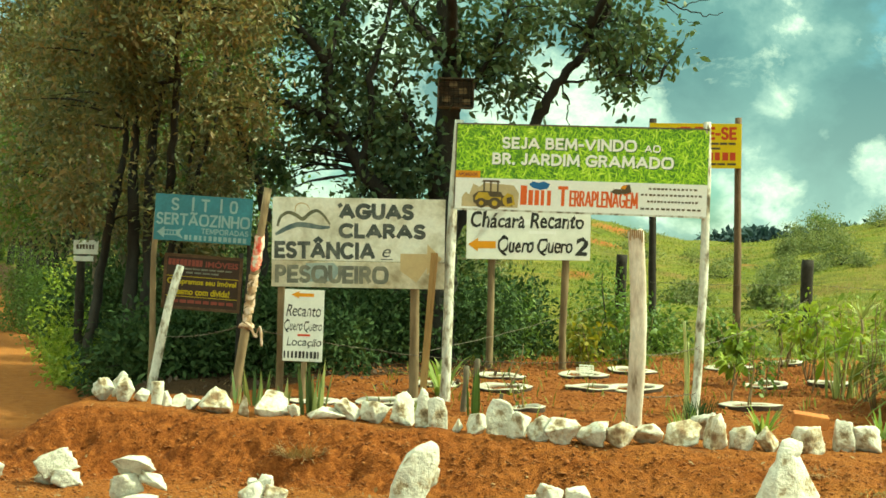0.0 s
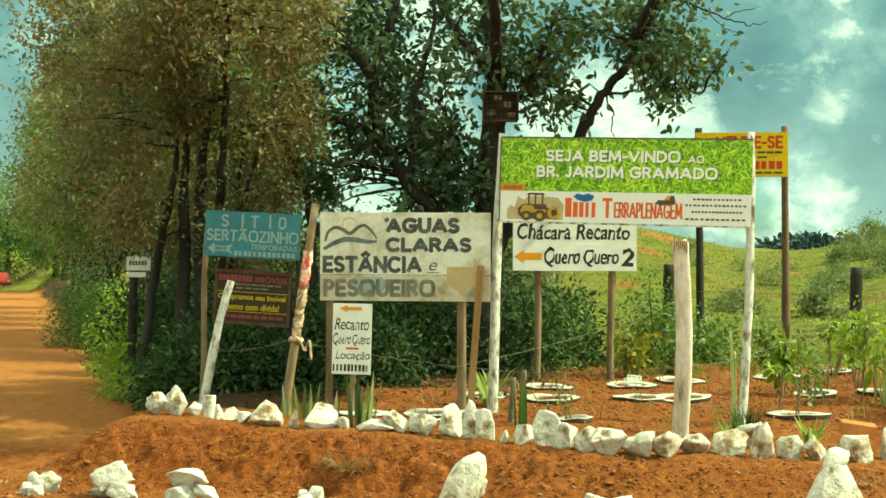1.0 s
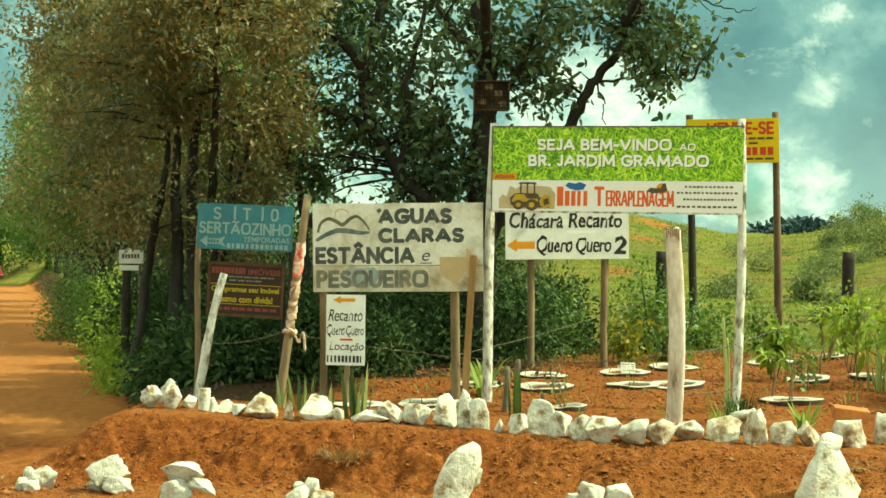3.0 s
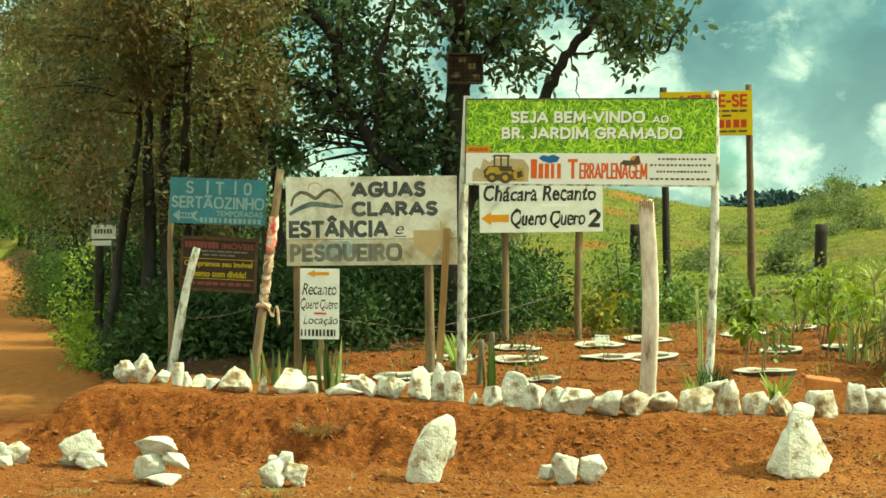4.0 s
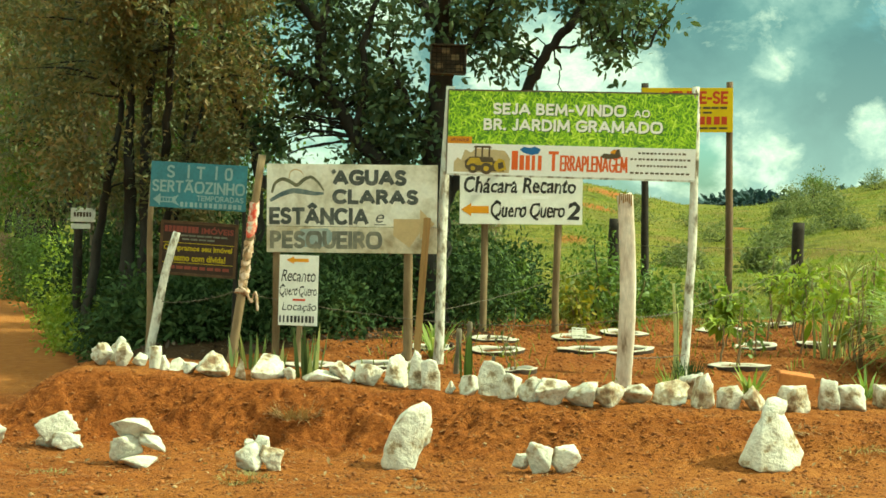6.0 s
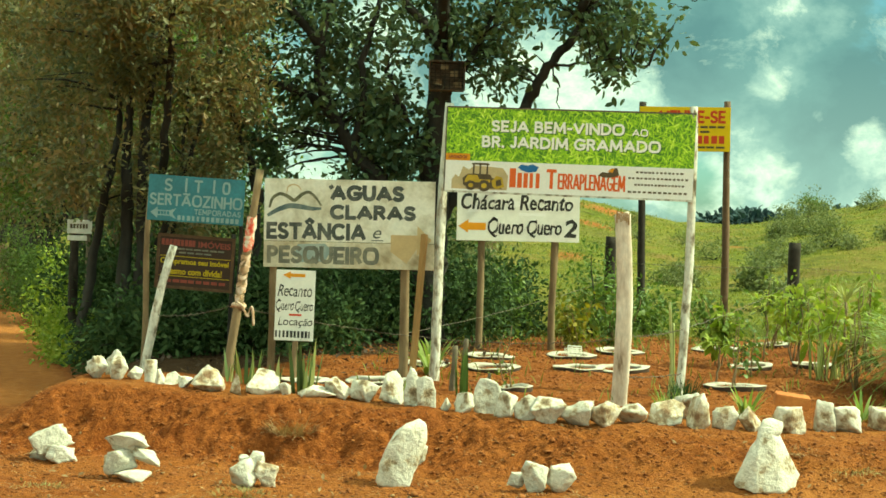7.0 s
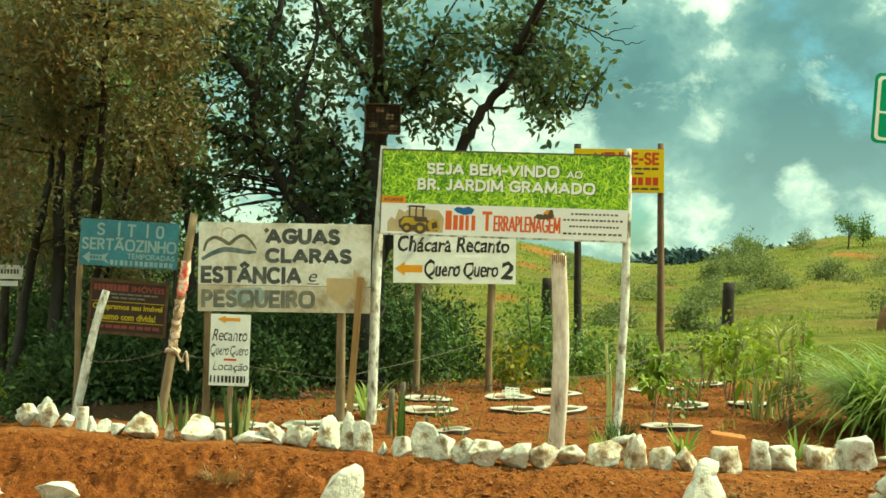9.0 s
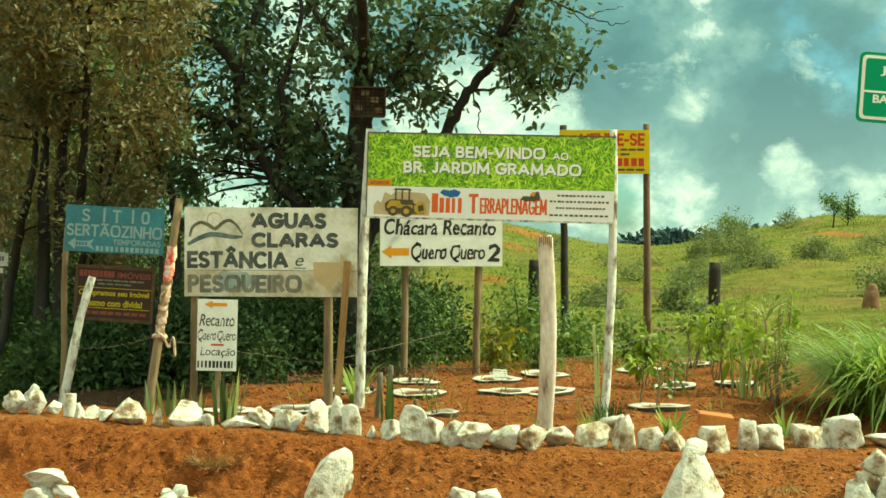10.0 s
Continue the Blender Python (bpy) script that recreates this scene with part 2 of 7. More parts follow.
MAT_LEAF_MAIN = foliage("broad_dark_leaves", [(0.1, (0.040, 0.068, 0.024)), (0.45, (0.082, 0.130, 0.038)), (0.75, (0.150, 0.210, 0.062)), (0.95, (0.26, 0.32, 0.105))], 0.30, 0.45, blue=1.7)
MAT_LEAF_OLIVE = foliage("olive_and_rusty_leaves", [(0.08, (0.060, 0.078, 0.032)), (0.36, (0.145, 0.160, 0.050)), (0.55, (0.20, 0.185, 0.052)), (0.72, (0.265, 0.185, 0.056)), (0.86, (0.33, 0.235, 0.068)), (0.98, (0.52, 0.45, 0.15))], 0.40, 0.45, 0.8, spec=0.35, blue=1.6)
MAT_LEAF_GREEN = foliage("fresh_green_leaves", [(0.1, (0.05, 0.09, 0.018)), (0.5, (0.115, 0.19, 0.030)), (0.9, (0.21, 0.29, 0.05))], 0.35, 0.5)
# leaf greens darkened to stand in for the shade under the trees
MAT_LEAF_SHADE = foliage("shade_darkened_leaves", [(0.1, (0.020, 0.038, 0.013)), (0.5, (0.050, 0.088, 0.024)), (0.95, (0.11, 0.155, 0.045))], 0.25, 0.75, spec=0.12, blue=1.4)
MAT_SCRUB = foliage("olive_scrub_leaves", [(0.1, (0.085, 0.115, 0.036)), (0.5, (0.165, 0.195, 0.058)), (0.9, (0.27, 0.285, 0.100))], 0.4, 0.6)
MAT_LEAF_BRIGHT = foliage("bright_young_leaves", [(0.1, (0.106, 0.172, 0.018)), (0.5, (0.251, 0.343, 0.035)), (0.9, (0.475, 0.502, 0.079))], 0.4, 0.5)
MAT_LEAF_YELLOW = foliage("yellow_and_green_leaves", [(0.1, (0.05, 0.10, 0.015)), (0.5, (0.20, 0.20, 0.02)), (0.9, (0.42, 0.32, 0.03))], 0.35, 0.5)
MAT_BLADE = foliage("long_grass_blades", [(0.1, (0.132, 0.209, 0.039)), (0.5, (0.253, 0.352, 0.066)), (0.9, (0.462, 0.506, 0.154))], 0.45, 0.4)
MAT_STRIPED = foliage("yellow_edged_blades", [(0.15, (0.05, 0.085, 0.025)), (0.45, (0.16, 0.21, 0.05)), (0.7, (0.36, 0.36, 0.11)), (0.9, (0.58, 0.52, 0.22))], 0.25, 0.4)
MAT_CANE = foliage("pale_striped_leaves", [(0.1, (0.12, 0.15, 0.06)), (0.35, (0.30, 0.34, 0.16)), (0.6, (0.50, 0.52, 0.30)), (0.9, (0.64, 0.63, 0.38))], 0.25, 0.45, blue=0.75)
MAT_TUFT = foliage("meadow_grass", [(0.1, (0.10, 0.125, 0.018)), (0.5, (0.19, 0.22, 0.03)), (0.9, (0.32, 0.28, 0.07))], 0.4, 0.6, 0.25)
MAT_STRAW_GREY = foliage("greyish_dry_grass", [(0.1, (0.15, 0.115, 0.05)), (0.5, (0.25, 0.215, 0.10)), (0.9, (0.36, 0.31, 0.15))], 0.1, 0.8, blue=0.85)
MAT_STRAW = foliage("dry_straw", [(0.1, (0.20, 0.12, 0.04)), (0.9, (0.42, 0.30, 0.12))], 0.2, 0.7)
MAT_WOODS = foliage("far_woods", [(0.1, (0.014, 0.034, 0.030)), (0.5, (0.022, 0.052, 0.044)), (0.9, (0.035, 0.070, 0.052))], 0.1, 0.7, 0.05)
MAT_TYRE_WHITE = surface("whitewashed_rubber", [(0.30, (0.26, 0.17, 0.11)), (0.43, (0.52, 0.47, 0.39)), (0.8, (0.64, 0.61, 0.54))], 7.0, 0.8, 0.25, 40.0)
MAT_RUBBER = surface("dusty_rubber", [(0.3, (0.035, 0.026, 0.022)), (0.7, (0.10, 0.065, 0.045))], 9.0, 0.85, 0.4, 50.0)
MAT_BRICK = surface("orange_brick", [(0.3, (0.40, 0.13, 0.04)), (0.7, (0.56, 0.22, 0.07))], 9.0, 0.9, 0.3, 60.0)
MAT_WIRE = surface("rusty_wire", [(0.3, (0.10, 0.08, 0.06)), (0.7, (0.22, 0.19, 0.15))], 20.0, 0.6, 0.0, 60.0, metal=0.5)
MAT_TAPE = surface("red_and_white_tape", [(0.42, (0.62, 0.06, 0.04)), (0.52, (0.70, 0.30, 0.22)), (0.60, (0.75, 0.68, 0.58))], 14.0, 0.5, 0.1, 60.0)
MAT_RAG = surface("pale_rag", [(0.35, (0.30, 0.17, 0.09)), (0.48, (0.50, 0.33, 0.21)), (0.58, (0.68, 0.52, 0.42))], 14.0, 0.9, 0.2, 60.0)

PAINT_WHITE = paint("white_board", (0.82, 0.82, 0.77), 0.6, 0.15)
PAINT_AGED = surface("aged_white_board", [(0.30, (0.36, 0.315, 0.225)), (0.42, (0.60, 0.57, 0.46)), (0.55, (0.78, 0.765, 0.675)), (0.75, (0.74, 0.755, 0.69))], 3.2, 0.6, 0.05, 30.0, fine_mix=0.2)
PAINT_AGED_LOW = surface("yellowed_white_board", [(0.30, (0.31, 0.24, 0.14)), (0.46, (0.57, 0.50, 0.365)), (0.62, (0.68, 0.635, 0.51)), (0.75, (0.63, 0.655, 0.61))], 3.6, 0.6, 0.05, 30.0, fine_mix=0.3)
PAINT_SIGN_YELLOW = paint("dull_yellow_lettering", (0.50, 0.38, 0.02), 0.5, 0.2)
PAINT_STRIP = paint("white_vinyl", (0.86, 0.86, 0.84), 0.5, 0.03)
PAINT_BLUE = surface("faded_blue_board", [(0.3, (0.045, 0.15, 0.19)), (0.7, (0.065, 0.24, 0.30))], 4.0, 0.6, 0.05, 40.0)
PAINT_YELLOW = paint("yellow_board", (0.80, 0.58, 0.02), 0.5, 0.08)
PAINT_BROWN = paint("dark_brown_board", (0.05, 0.028, 0.018))
PAINT_BLACK = paint("black_lettering", (0.03, 0.03, 0.028), 0.6, 0.1)
PAINT_GREY = surface("grey_green_lettering", [(0.32, (0.16, 0.17, 0.155)), (0.5, (0.075, 0.085, 0.08)), (0.7, (0.05, 0.06, 0.058))], 7.0, 0.6, 0.0)
PAINT_FADED = surface("faded_lettering", [(0.32, (0.28, 0.26, 0.19)), (0.5, (0.17, 0.17, 0.14)), (0.65, (0.12, 0.125, 0.105))], 6.0, 0.7, 0.0)
PAINT_TEXT_WHITE = paint("white_lettering", (0.88, 0.88, 0.85), 0.5, 0.02)
PAINT_PALE = paint("pale_blue_lettering", (0.28, 0.40, 0.41), 0.6, 0.2)
PAINT_ORANGE = paint("orange_paint", (0.72, 0.30, 0.02), 0.5, 0.1)
PAINT_VERMILION = paint("vermilion_lettering", (0.72, 0.13, 0.03), 0.5, 0.08)
PAINT_RED = paint("red_lettering", (0.58, 0.06, 0.02), 0.5, 0.1)
PAINT_DUSKY = paint("dusky_red_lettering", (0.26, 0.06, 0.045), 0.5, 0.2)
PAINT_TAN = paint("faded_orange_arrow", (0.56, 0.42, 0.23), 0.6, 0.15)
PAINT_TEAL = surface("peeled_blue_patch", [(0.35, (0.26, 0.34, 0.34)), (0.7, (0.40, 0.44, 0.40))], 6.0, 0.6, 0.0)
PAINT_MOSS = surface("faded_moss_paint", [(0.32, (0.22, 0.21, 0.13)), (0.6, (0.11, 0.115, 0.075))], 8.0, 0.7, 0.0)
PAINT_WAVE = surface("faded_blue_grey_paint", [(0.32, (0.22, 0.26, 0.24)), (0.6, (0.085, 0.13, 0.145))], 8.0, 0.7, 0.0)
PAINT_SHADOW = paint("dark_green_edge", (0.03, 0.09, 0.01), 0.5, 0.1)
PAINT_ROAD_GREEN = paint("road_sign_green", (0.01, 0.30, 0.14), 0.4, 0.06)
PAINT_MACHINE_BLUE = paint("printed_blue", (0.03, 0.16, 0.42), 0.5, 0.2)
PAINT_MACHINE_DARK = paint("printed_dark", (0.12, 0.088, 0.05), 0.5, 0.4)
PAINT_MACHINE_YELLOW = paint("printed_yellow", (0.62, 0.42, 0.05), 0.5, 0.35)
PAINT_DUST = paint("printed_dust", (0.60, 0.48, 0.28), 0.6, 0.3)


def lawn_print():
    """The banner's printed photograph of a lawn: streaks of light and dark green."""
    m = bpy.data.materials.new("printed_lawn")
    m.use_nodes = True
    n = Nodes(m.node_tree)
    at = n.coords("Object")
    out = None
    for turn, sc in ((24, 1.0), (-33, 1.15), (66, 0.9), (-71, 1.05), (4, 1.25)):
        mp = n.tree.nodes.new("ShaderNodeMapping")
        mp.vector_type = "TEXTURE"
        mp.inputs["Rotation"].default_value = (0, radians(turn), 0)
        mp.inputs["Scale"].default_value = (0.022 / sc, 1, 0.11 / sc)
        n.link(at, mp.inputs[0])
        v = n.noise(mp.outputs[0], 1.0, 2.0, 0.6, 0.6)
        out = v if out is None else n.math("MAXIMUM", out, v)
    colour = n.ramp(out, [(0.53, (0.06, 0.18, 0.007)), (0.60, (0.25, 0.50, 0.017)), (0.67, (0.54, 0.76, 0.055)), (0.75, (0.80, 0.90, 0.22))])
    b = n.tree.nodes.new("ShaderNodeBsdfPrincipled")
    n.link(colour, b.inputs["Base Color"])
    b.inputs["Roughness"].default_value = 0.5
    o = n.tree.nodes.new("ShaderNodeOutputMaterial")
    n.link(b.outputs[0], o.inputs[0])
    return m


PAINT_LAWN = lawn_print()
MAT_DEAD_LEAF = foliage("dark_fallen_leaves", [(0.1, (0.05, 0.032, 0.018)), (0.9, (0.12, 0.08, 0.045))], 0.1, 0.8)

# ---- building helpers ----


def mesh_object(name, verts, faces, material, parent=None, smooth=False, label=""):
    """One mesh object from arrays; faces all of one corner count, or a list of such arrays."""
    groups = faces if isinstance(faces, list) else [faces]
    verts = np.asarray(verts, dtype=np.float32).reshape(-1, 3)
    loops = np.concatenate([np.asarray(g, dtype=np.int32).ravel() for g in groups])
    sizes = np.concatenate([np.full(len(g), np.asarray(g).shape[1], dtype=np.int32) for g in groups])
    me = bpy.data.meshes.new(name)
    me.vertices.add(len(verts))
    me.vertices.foreach_set("co", verts.ravel())
    me.loops.add(len(loops))
    me.loops.foreach_set("vertex_index", loops)
    me.polygons.add(len(sizes))
    me.polygons.foreach_set("loop_start", np.concatenate([[0], np.cumsum(sizes)[:-1]]).astype(np.int32))
    me.update(calc_edges=True)
    me.validate()
    if smooth:
        me.polygons.foreach_set("use_smooth", np.ones(len(me.polygons), dtype=bool))
    me.materials.append(material)
    ob = new(name, me)
    if parent:
        ob.parent = parent
    return tagged(ob, label)


def part(name, bm, material, parent, label="", smooth=False):
    me = bpy.data.meshes.new(name)
    bm.to_mesh(me)
    bm.free()
    if smooth:
        me.polygons.foreach_set("use_smooth", np.ones(len(me.polygons), dtype=bool))
    me.materials.append(material)
    ob = new(name, me)
    ob.parent = parent
    return tagged(ob, label)


def thing(name, m, label, category, group=""):
    ob = new(name)
    ob.empty_display_size = 0.1
    ob.matrix_world = m
    return tagged(ob, label, category, group)


def box(sx, sy, sz, at=(0, 0, 0), bevel=0.0, bm=None):
    bm = bm or bmesh.new()
    made = bmesh.ops.create_cube(bm, size=1.0, matrix=Matrix.Translation(at) @ Matrix.Diagonal((sx, sy, sz, 1)))
    if bevel:
        edges = list({e for v in made["verts"] for e in v.link_edges})
        bmesh.ops.bevel(bm, geom=edges, offset=bevel, segments=2, affect="EDGES")
    return bm


def tube(points, radii, sides=10, rough=0.0, seed=0, square=0.0):
    """Vertices and faces of a closed tube along a line of points, with uneven sides."""
    pts = np.asarray(points, dtype=float)
    r = np.random.default_rng(seed)
    n = len(pts)
    tang = np.gradient(pts, axis=0)
    tang /= np.linalg.norm(tang, axis=1)[:, None] + 1e-9
    ref = np.array([0.0, 1.0, 0.0]) if abs(tang[0, 1]) < 0.8 else np.array([1.0, 0.0, 0.0])
    u = np.cross(ref, tang)
    u /= np.linalg.norm(u, axis=1)[:, None]
    v = np.cross(tang, u)
    ang = np.linspace(0, 2 * np.pi, sides, endpoint=False)
    rad = np.asarray(radii, dtype=float)[:, None] * (1 + rough * r.normal(size=(n, sides)) + rough * 0.8 * r.normal(size=(1, sides)))
    if square:
        rad = rad / np.maximum(np.abs(np.cos(ang)), np.abs(np.sin(ang)))[None, :] ** square
    ring = pts[:, None, :] + rad[:, :, None] * (np.cos(ang)[None, :, None] * u[:, None, :] + np.sin(ang)[None, :, None] * v[:, None, :])
    verts = ring.reshape(-1, 3)
    k = np.arange(sides)
    quads = [np.stack([i * sides + k, i * sides + (k + 1) % sides, (i + 1) * sides + (k + 1) % sides, (i + 1) * sides + k], 1) for i in range(n - 1)]
    quads = np.concatenate(quads)
    verts = np.concatenate([verts, pts[:1], pts[-1:]])
    a, b = n * sides, n * sides + 1
    caps = np.concatenate([np.stack([np.full(sides, a), (k + 1) % sides, k], 1),
                           np.stack([np.full(sides, b), (n - 1) * sides + k, (n - 1) * sides + (k + 1) % sides], 1)])
    return verts, quads, caps


def line_points(a, b, count=9, sway=0.0, seed=0):
    r = np.random.default_rng(seed)
    t = np.linspace(0, 1, count)[:, None]
    p = np.asarray(a) * (1 - t) + np.asarray(b) * t
    bend = np.sin(np.pi * t) * r.normal(size=(1, 3)) * sway + np.sin(2 * np.pi * t) * r.normal(size=(1, 3)) * sway * 0.6
    bend[:, 2] = 0
    return p + bend


def joined(pieces):
    """Several (verts, quads, tris) as one."""
    vs, qs, ts, off = [], [], [], 0
    for v, q, t in pieces:
        vs.append(v), qs.append(np.asarray(q) + off), ts.append(np.asarray(t) + off)
        off += len(v)
    return np.concatenate(vs), [np.concatenate(qs), np.concatenate(ts)]


def pole(name, a, b, r0, r1, material, label, category, parent=None, sides=10, sway=0.02, rough=0.06, seed=0, square=0.0):
    """A crooked pole or post; as a thing of its own, or as a part under parent (then in the parent's own axes)."""
    v, q, t = tube(line_points(a, b, 12, sway, seed), np.linspace(r0, r1, 12), sides, rough, seed, square)
    if parent:
        return mesh_object(name, v, [q, t], material, parent, True, label)
    ob = mesh_object(name, v - np.asarray(a), [q, t], material, None, True)
    ob.location = a
    return tagged(ob, label, category)


def leaves(r, centres, per, spread, length, width, up=0.4, hang=0.2, full=False):
    """Folded leaves scattered round the centres: vertices and triangles."""
    n = len(centres) * per
    c = np.repeat(np.asarray(centres, dtype=float), per, axis=0)
    off = r.normal(size=(n, 3)) * np.asarray(spread)
    p = c + off
    d = r.normal(size=(n, 3))
    d += off / (np.linalg.norm(off, axis=1)[:, None] + 1e-6) * 0.8
    d[:, 2] -= hang
    d /= np.linalg.norm(d, axis=1)[:, None]
    nrm = r.normal(size=(n, 3))
    nrm[:, 2] += up * 2
    side = np.cross(d, nrm)
    side /= np.linalg.norm(side, axis=1)[:, None] + 1e-9
    nrm = np.cross(side, d)
    L = (length * r.uniform(0.6, 1.25, n))[:, None]
    W = L * width
    mid = p + d * L * 0.5 + nrm * L * 0.08
    if full:
        # an oval blade of six corners that bends down to its tip
        low, high = p + d * L * 0.32 + nrm * L * 0.05, p + d * L * 0.70 + nrm * L * 0.05
        verts = np.stack([p, low + side * W * 0.5, low - side * W * 0.5, high + side * W * 0.45, high - side * W * 0.45, p + d * L - nrm * L * 0.05], 1).reshape(-1, 3)
        k = np.arange(n) * 6
        return verts, np.concatenate([np.stack([k, k + 1, k + 2], 1), np.stack([k + 1, k + 3, k + 4], 1), np.stack([k + 1, k + 4, k + 2], 1), np.stack([k + 3, k + 5, k + 4], 1)])
    verts = np.stack([p, mid + side * W * 0.5, p + d * L, mid - side * W * 0.5], 1).reshape(-1, 3)
    k = np.arange(n) * 4
    return verts, np.concatenate([np.stack([k, k + 1, k + 2], 1), np.stack([k, k + 2, k + 3], 1)])


def blades(r, roots, length, width, lean=0.5, droop=0.6, heading=None, steps=4):
    """Arching grass blades or strap leaves from the roots up."""
    n = len(roots)
    p = np.asarray(roots, dtype=float)
    a = r.uniform(0, 2 * np.pi, n) if heading is None else heading
    out = np.stack([np.cos(a), np.sin(a), np.zeros(n)], 1)
    side = np.stack([-np.sin(a), np.cos(a), np.zeros(n)], 1)
    L = length * r.uniform(0.55, 1.15, n)
    ln, dr = lean * r.uniform(0.3, 1.3, n), droop * r.uniform(0.3, 1.4, n)
    rows = []
    for s in np.linspace(0, 1, steps):
        reach = L * (ln * s + dr * 0.5 * s * s)
        rise = L * (s * np.sqrt(np.maximum(0.05, 1 - np.minimum(ln, 0.95) ** 2)) - dr * 0.55 * s ** 2.4)
        c = p + out * reach[:, None] + np.array([0, 0, 1.0]) * rise[:, None]
        wd = width * (1 - s ** 2.2) * (0.55 + 0.45 * min(1, s * 4)) + 0.0005
        rows += [c - side * wd * 0.5, c + side * wd * 0.5]
    verts = np.stack(rows, 1).reshape(-1, 3)
    k = np.arange(n) * 2 * steps
    quads = np.concatenate([np.stack([k + 2 * i, k + 2 * i + 1, k + 2 * i + 3, k + 2 * i + 2], 1) for i in range(steps - 1)])
    return verts, quads

# ---- the ground: road, bank with the stones, garden, meadow, one sheet to the horizon ----
def ease(a, b, x):
    t = np.clip((x - a) / (b - a), 0, 1)
    return t * t * (3 - 2 * t)


def lane_edge(y):
    """x of the right edge of the earth road that leaves to the upper left."""
    return -6.06 - 0.378 * (y - 19.5)


def row_y(x):
    """y of the row of white stones along the top of the bank."""
    return 11.02 + 0.13 * np.clip(0.9 - x, 0, 3.2) + 0.04 * np.clip(-2.3 - x, 0, 3)


def ripples(x, y, size, seed):
    """A cheap smooth noise, about -1 to 1."""
    r = np.random.default_rng(seed)
    total = 0
    for k in range(9):
        a, f = r.uniform(0, 2 * np.pi), r.uniform(0.6, 1.7) / size
        total = total + np.sin((x * np.cos(a) + y * np.sin(a)) * f * 2 * np.pi + r.uniform(0, 6.3) + 1.3 * np.sin((x * np.sin(a) - y * np.cos(a)) * f * 3.1))
    return total / 4.5


def height(x, y):
    x, y = np.asarray(x, dtype=float), np.asarray(y, dtype=float)
    road = -0.35 - 0.0163 * np.clip(y - 9, 0, 400)
    # the bank
    top = np.clip(0.0 - 0.035 * x, -0.13, 0.10)
    ry = row_y(x)
    wide = 0.75 + 0.55 * ease(-1.0, 2.0, x)
    rise = ease(0, 1, (y - (ry - 0.22 - wide)) / wide)
    plat = top + (0.0 - top) * ease(11.6, 13.2, y)
    # the meadow's hill, by bearing
    bearing = x / np.maximum(y, 20)
    crest = np.interp(bearing, [-0.5, -0.2, -0.05, 0.007, 0.09, 0.175, 0.217, 0.276, 0.33, 0.5, 0.9], [-1.2, -0.4, 1.9, 3.2, 3.45, 1.80, 2.15, 3.2, 4.0, 4.8, 5.0])
    far = np.clip((y - 19) / 71, 0, 1)
    hill = crest * (0.75 * far + 0.25 * far * far) * ease(19, 26, y)
    hill = hill + ripples(x, y, 23, 3) * 0.20 * ease(24, 45, y) + ripples(x, y, 6, 4) * 0.09 * ease(21, 34, y)
    hill = hill - 5.0 * ease(92, 170, y) * (crest / 3) + 5.5 * ease(220, 420, y)
    inland = plat + hill
    # front of the bank, then the left end of the mound, then the road beside the wood
    base = road * (1 - rise) + inland * rise
    edge = lane_edge(np.maximum(y, 13.0)) + 0.10 * ripples(y, x * 0.1, 3.1, 5) + 0.9 * ease(12.5, 16, y) - 0.16
    land = ease(-0.52, 0.45, x - edge)
    z = road * (1 - land) + base * land
    left = ease(lane_edge(np.maximum(y, 13.0)) - 7.5, lane_edge(np.maximum(y, 13.0)) - 9.5, x)
    z = z + left * (0.5 + 0.012 * np.clip(y, 0, 300))
    return z


HOLLOWS = [(-2.82, 10.74, 0.14, 0.19), (-1.60, 10.55, 0.11, 0.11), (-1.46, 10.05, 0.12, 0.10), (-2.15, 10.30, 0.10, 0.08), (-0.70, 10.30, 0.12, 0.09), (-0.92, 10.57, 0.09, 0.07), (-3.55, 10.95, 0.08, 0.05), (-2.2, 10.85, 0.07, 0.05), (-0.45, 10.55, 0.10, 0.06), (1.15, 10.25, 0.10, 0.04)]

pits = np.random.default_rng(44)
for _ in range(130):
    px_ = pits.uniform(-4.2, 4.6)
    HOLLOWS.append((px_, float(row_y(px_)) - pits.uniform(0.28, 1.25), pits.uniform(0.03, 0.085), pits.uniform(0.02, 0.065) * (1.0 if px_ < 0.6 else 0.5)))


def rough_height(x, y):
    x, y = np.asarray(x, dtype=float), np.asarray(y, dtype=float)
    z = height(x, y)
    near = ease(24, 15, y) * ease(6.5, 8.0, y) * ease(9, 6.5, np.abs(x))
    steep = np.clip(np.abs(height(x, y + 0.12) - height(x, y - 0.12)) / 0.24, 0, 0.8)
    extra = np.zeros_like(z)
    k = np.nonzero(near.ravel() > 0.01)[0]
    xs, ys, st = x.ravel()[k], y.ravel()[k], steep.ravel()[k]
    out = np.empty(len(k))
    for i in range(len(k)):
        p, s = Vector((xs[i], ys[i], 0.0)), st[i]
        coarse = noise.fractal(p * 2.1, 0.7, 2.1, 4)
        fine = noise.fractal(p * 11.0, 0.5, 2.2, 3)
        d = noise.voronoi(p * 13.0)[0]
        out[i] = coarse * (0.022 + 0.075 * s) + fine * (0.008 + 0.050 * s) + (d[1] - d[0] - 0.3) * (0.004 + 0.036 * s)
    # hollows washed out of the bank
    for hx, hy, rad, deep in HOLLOWS:
        out -= deep * np.exp(-((xs - hx) / rad) ** 2 - ((ys - hy) / (rad * 0.8)) ** 2)
    extra.ravel()[k] = out
    return z + near * extra


def spaced(parts):
    return np.unique(np.concatenate([np.linspace(a, b, n) for a, b, n in parts]).round(4))


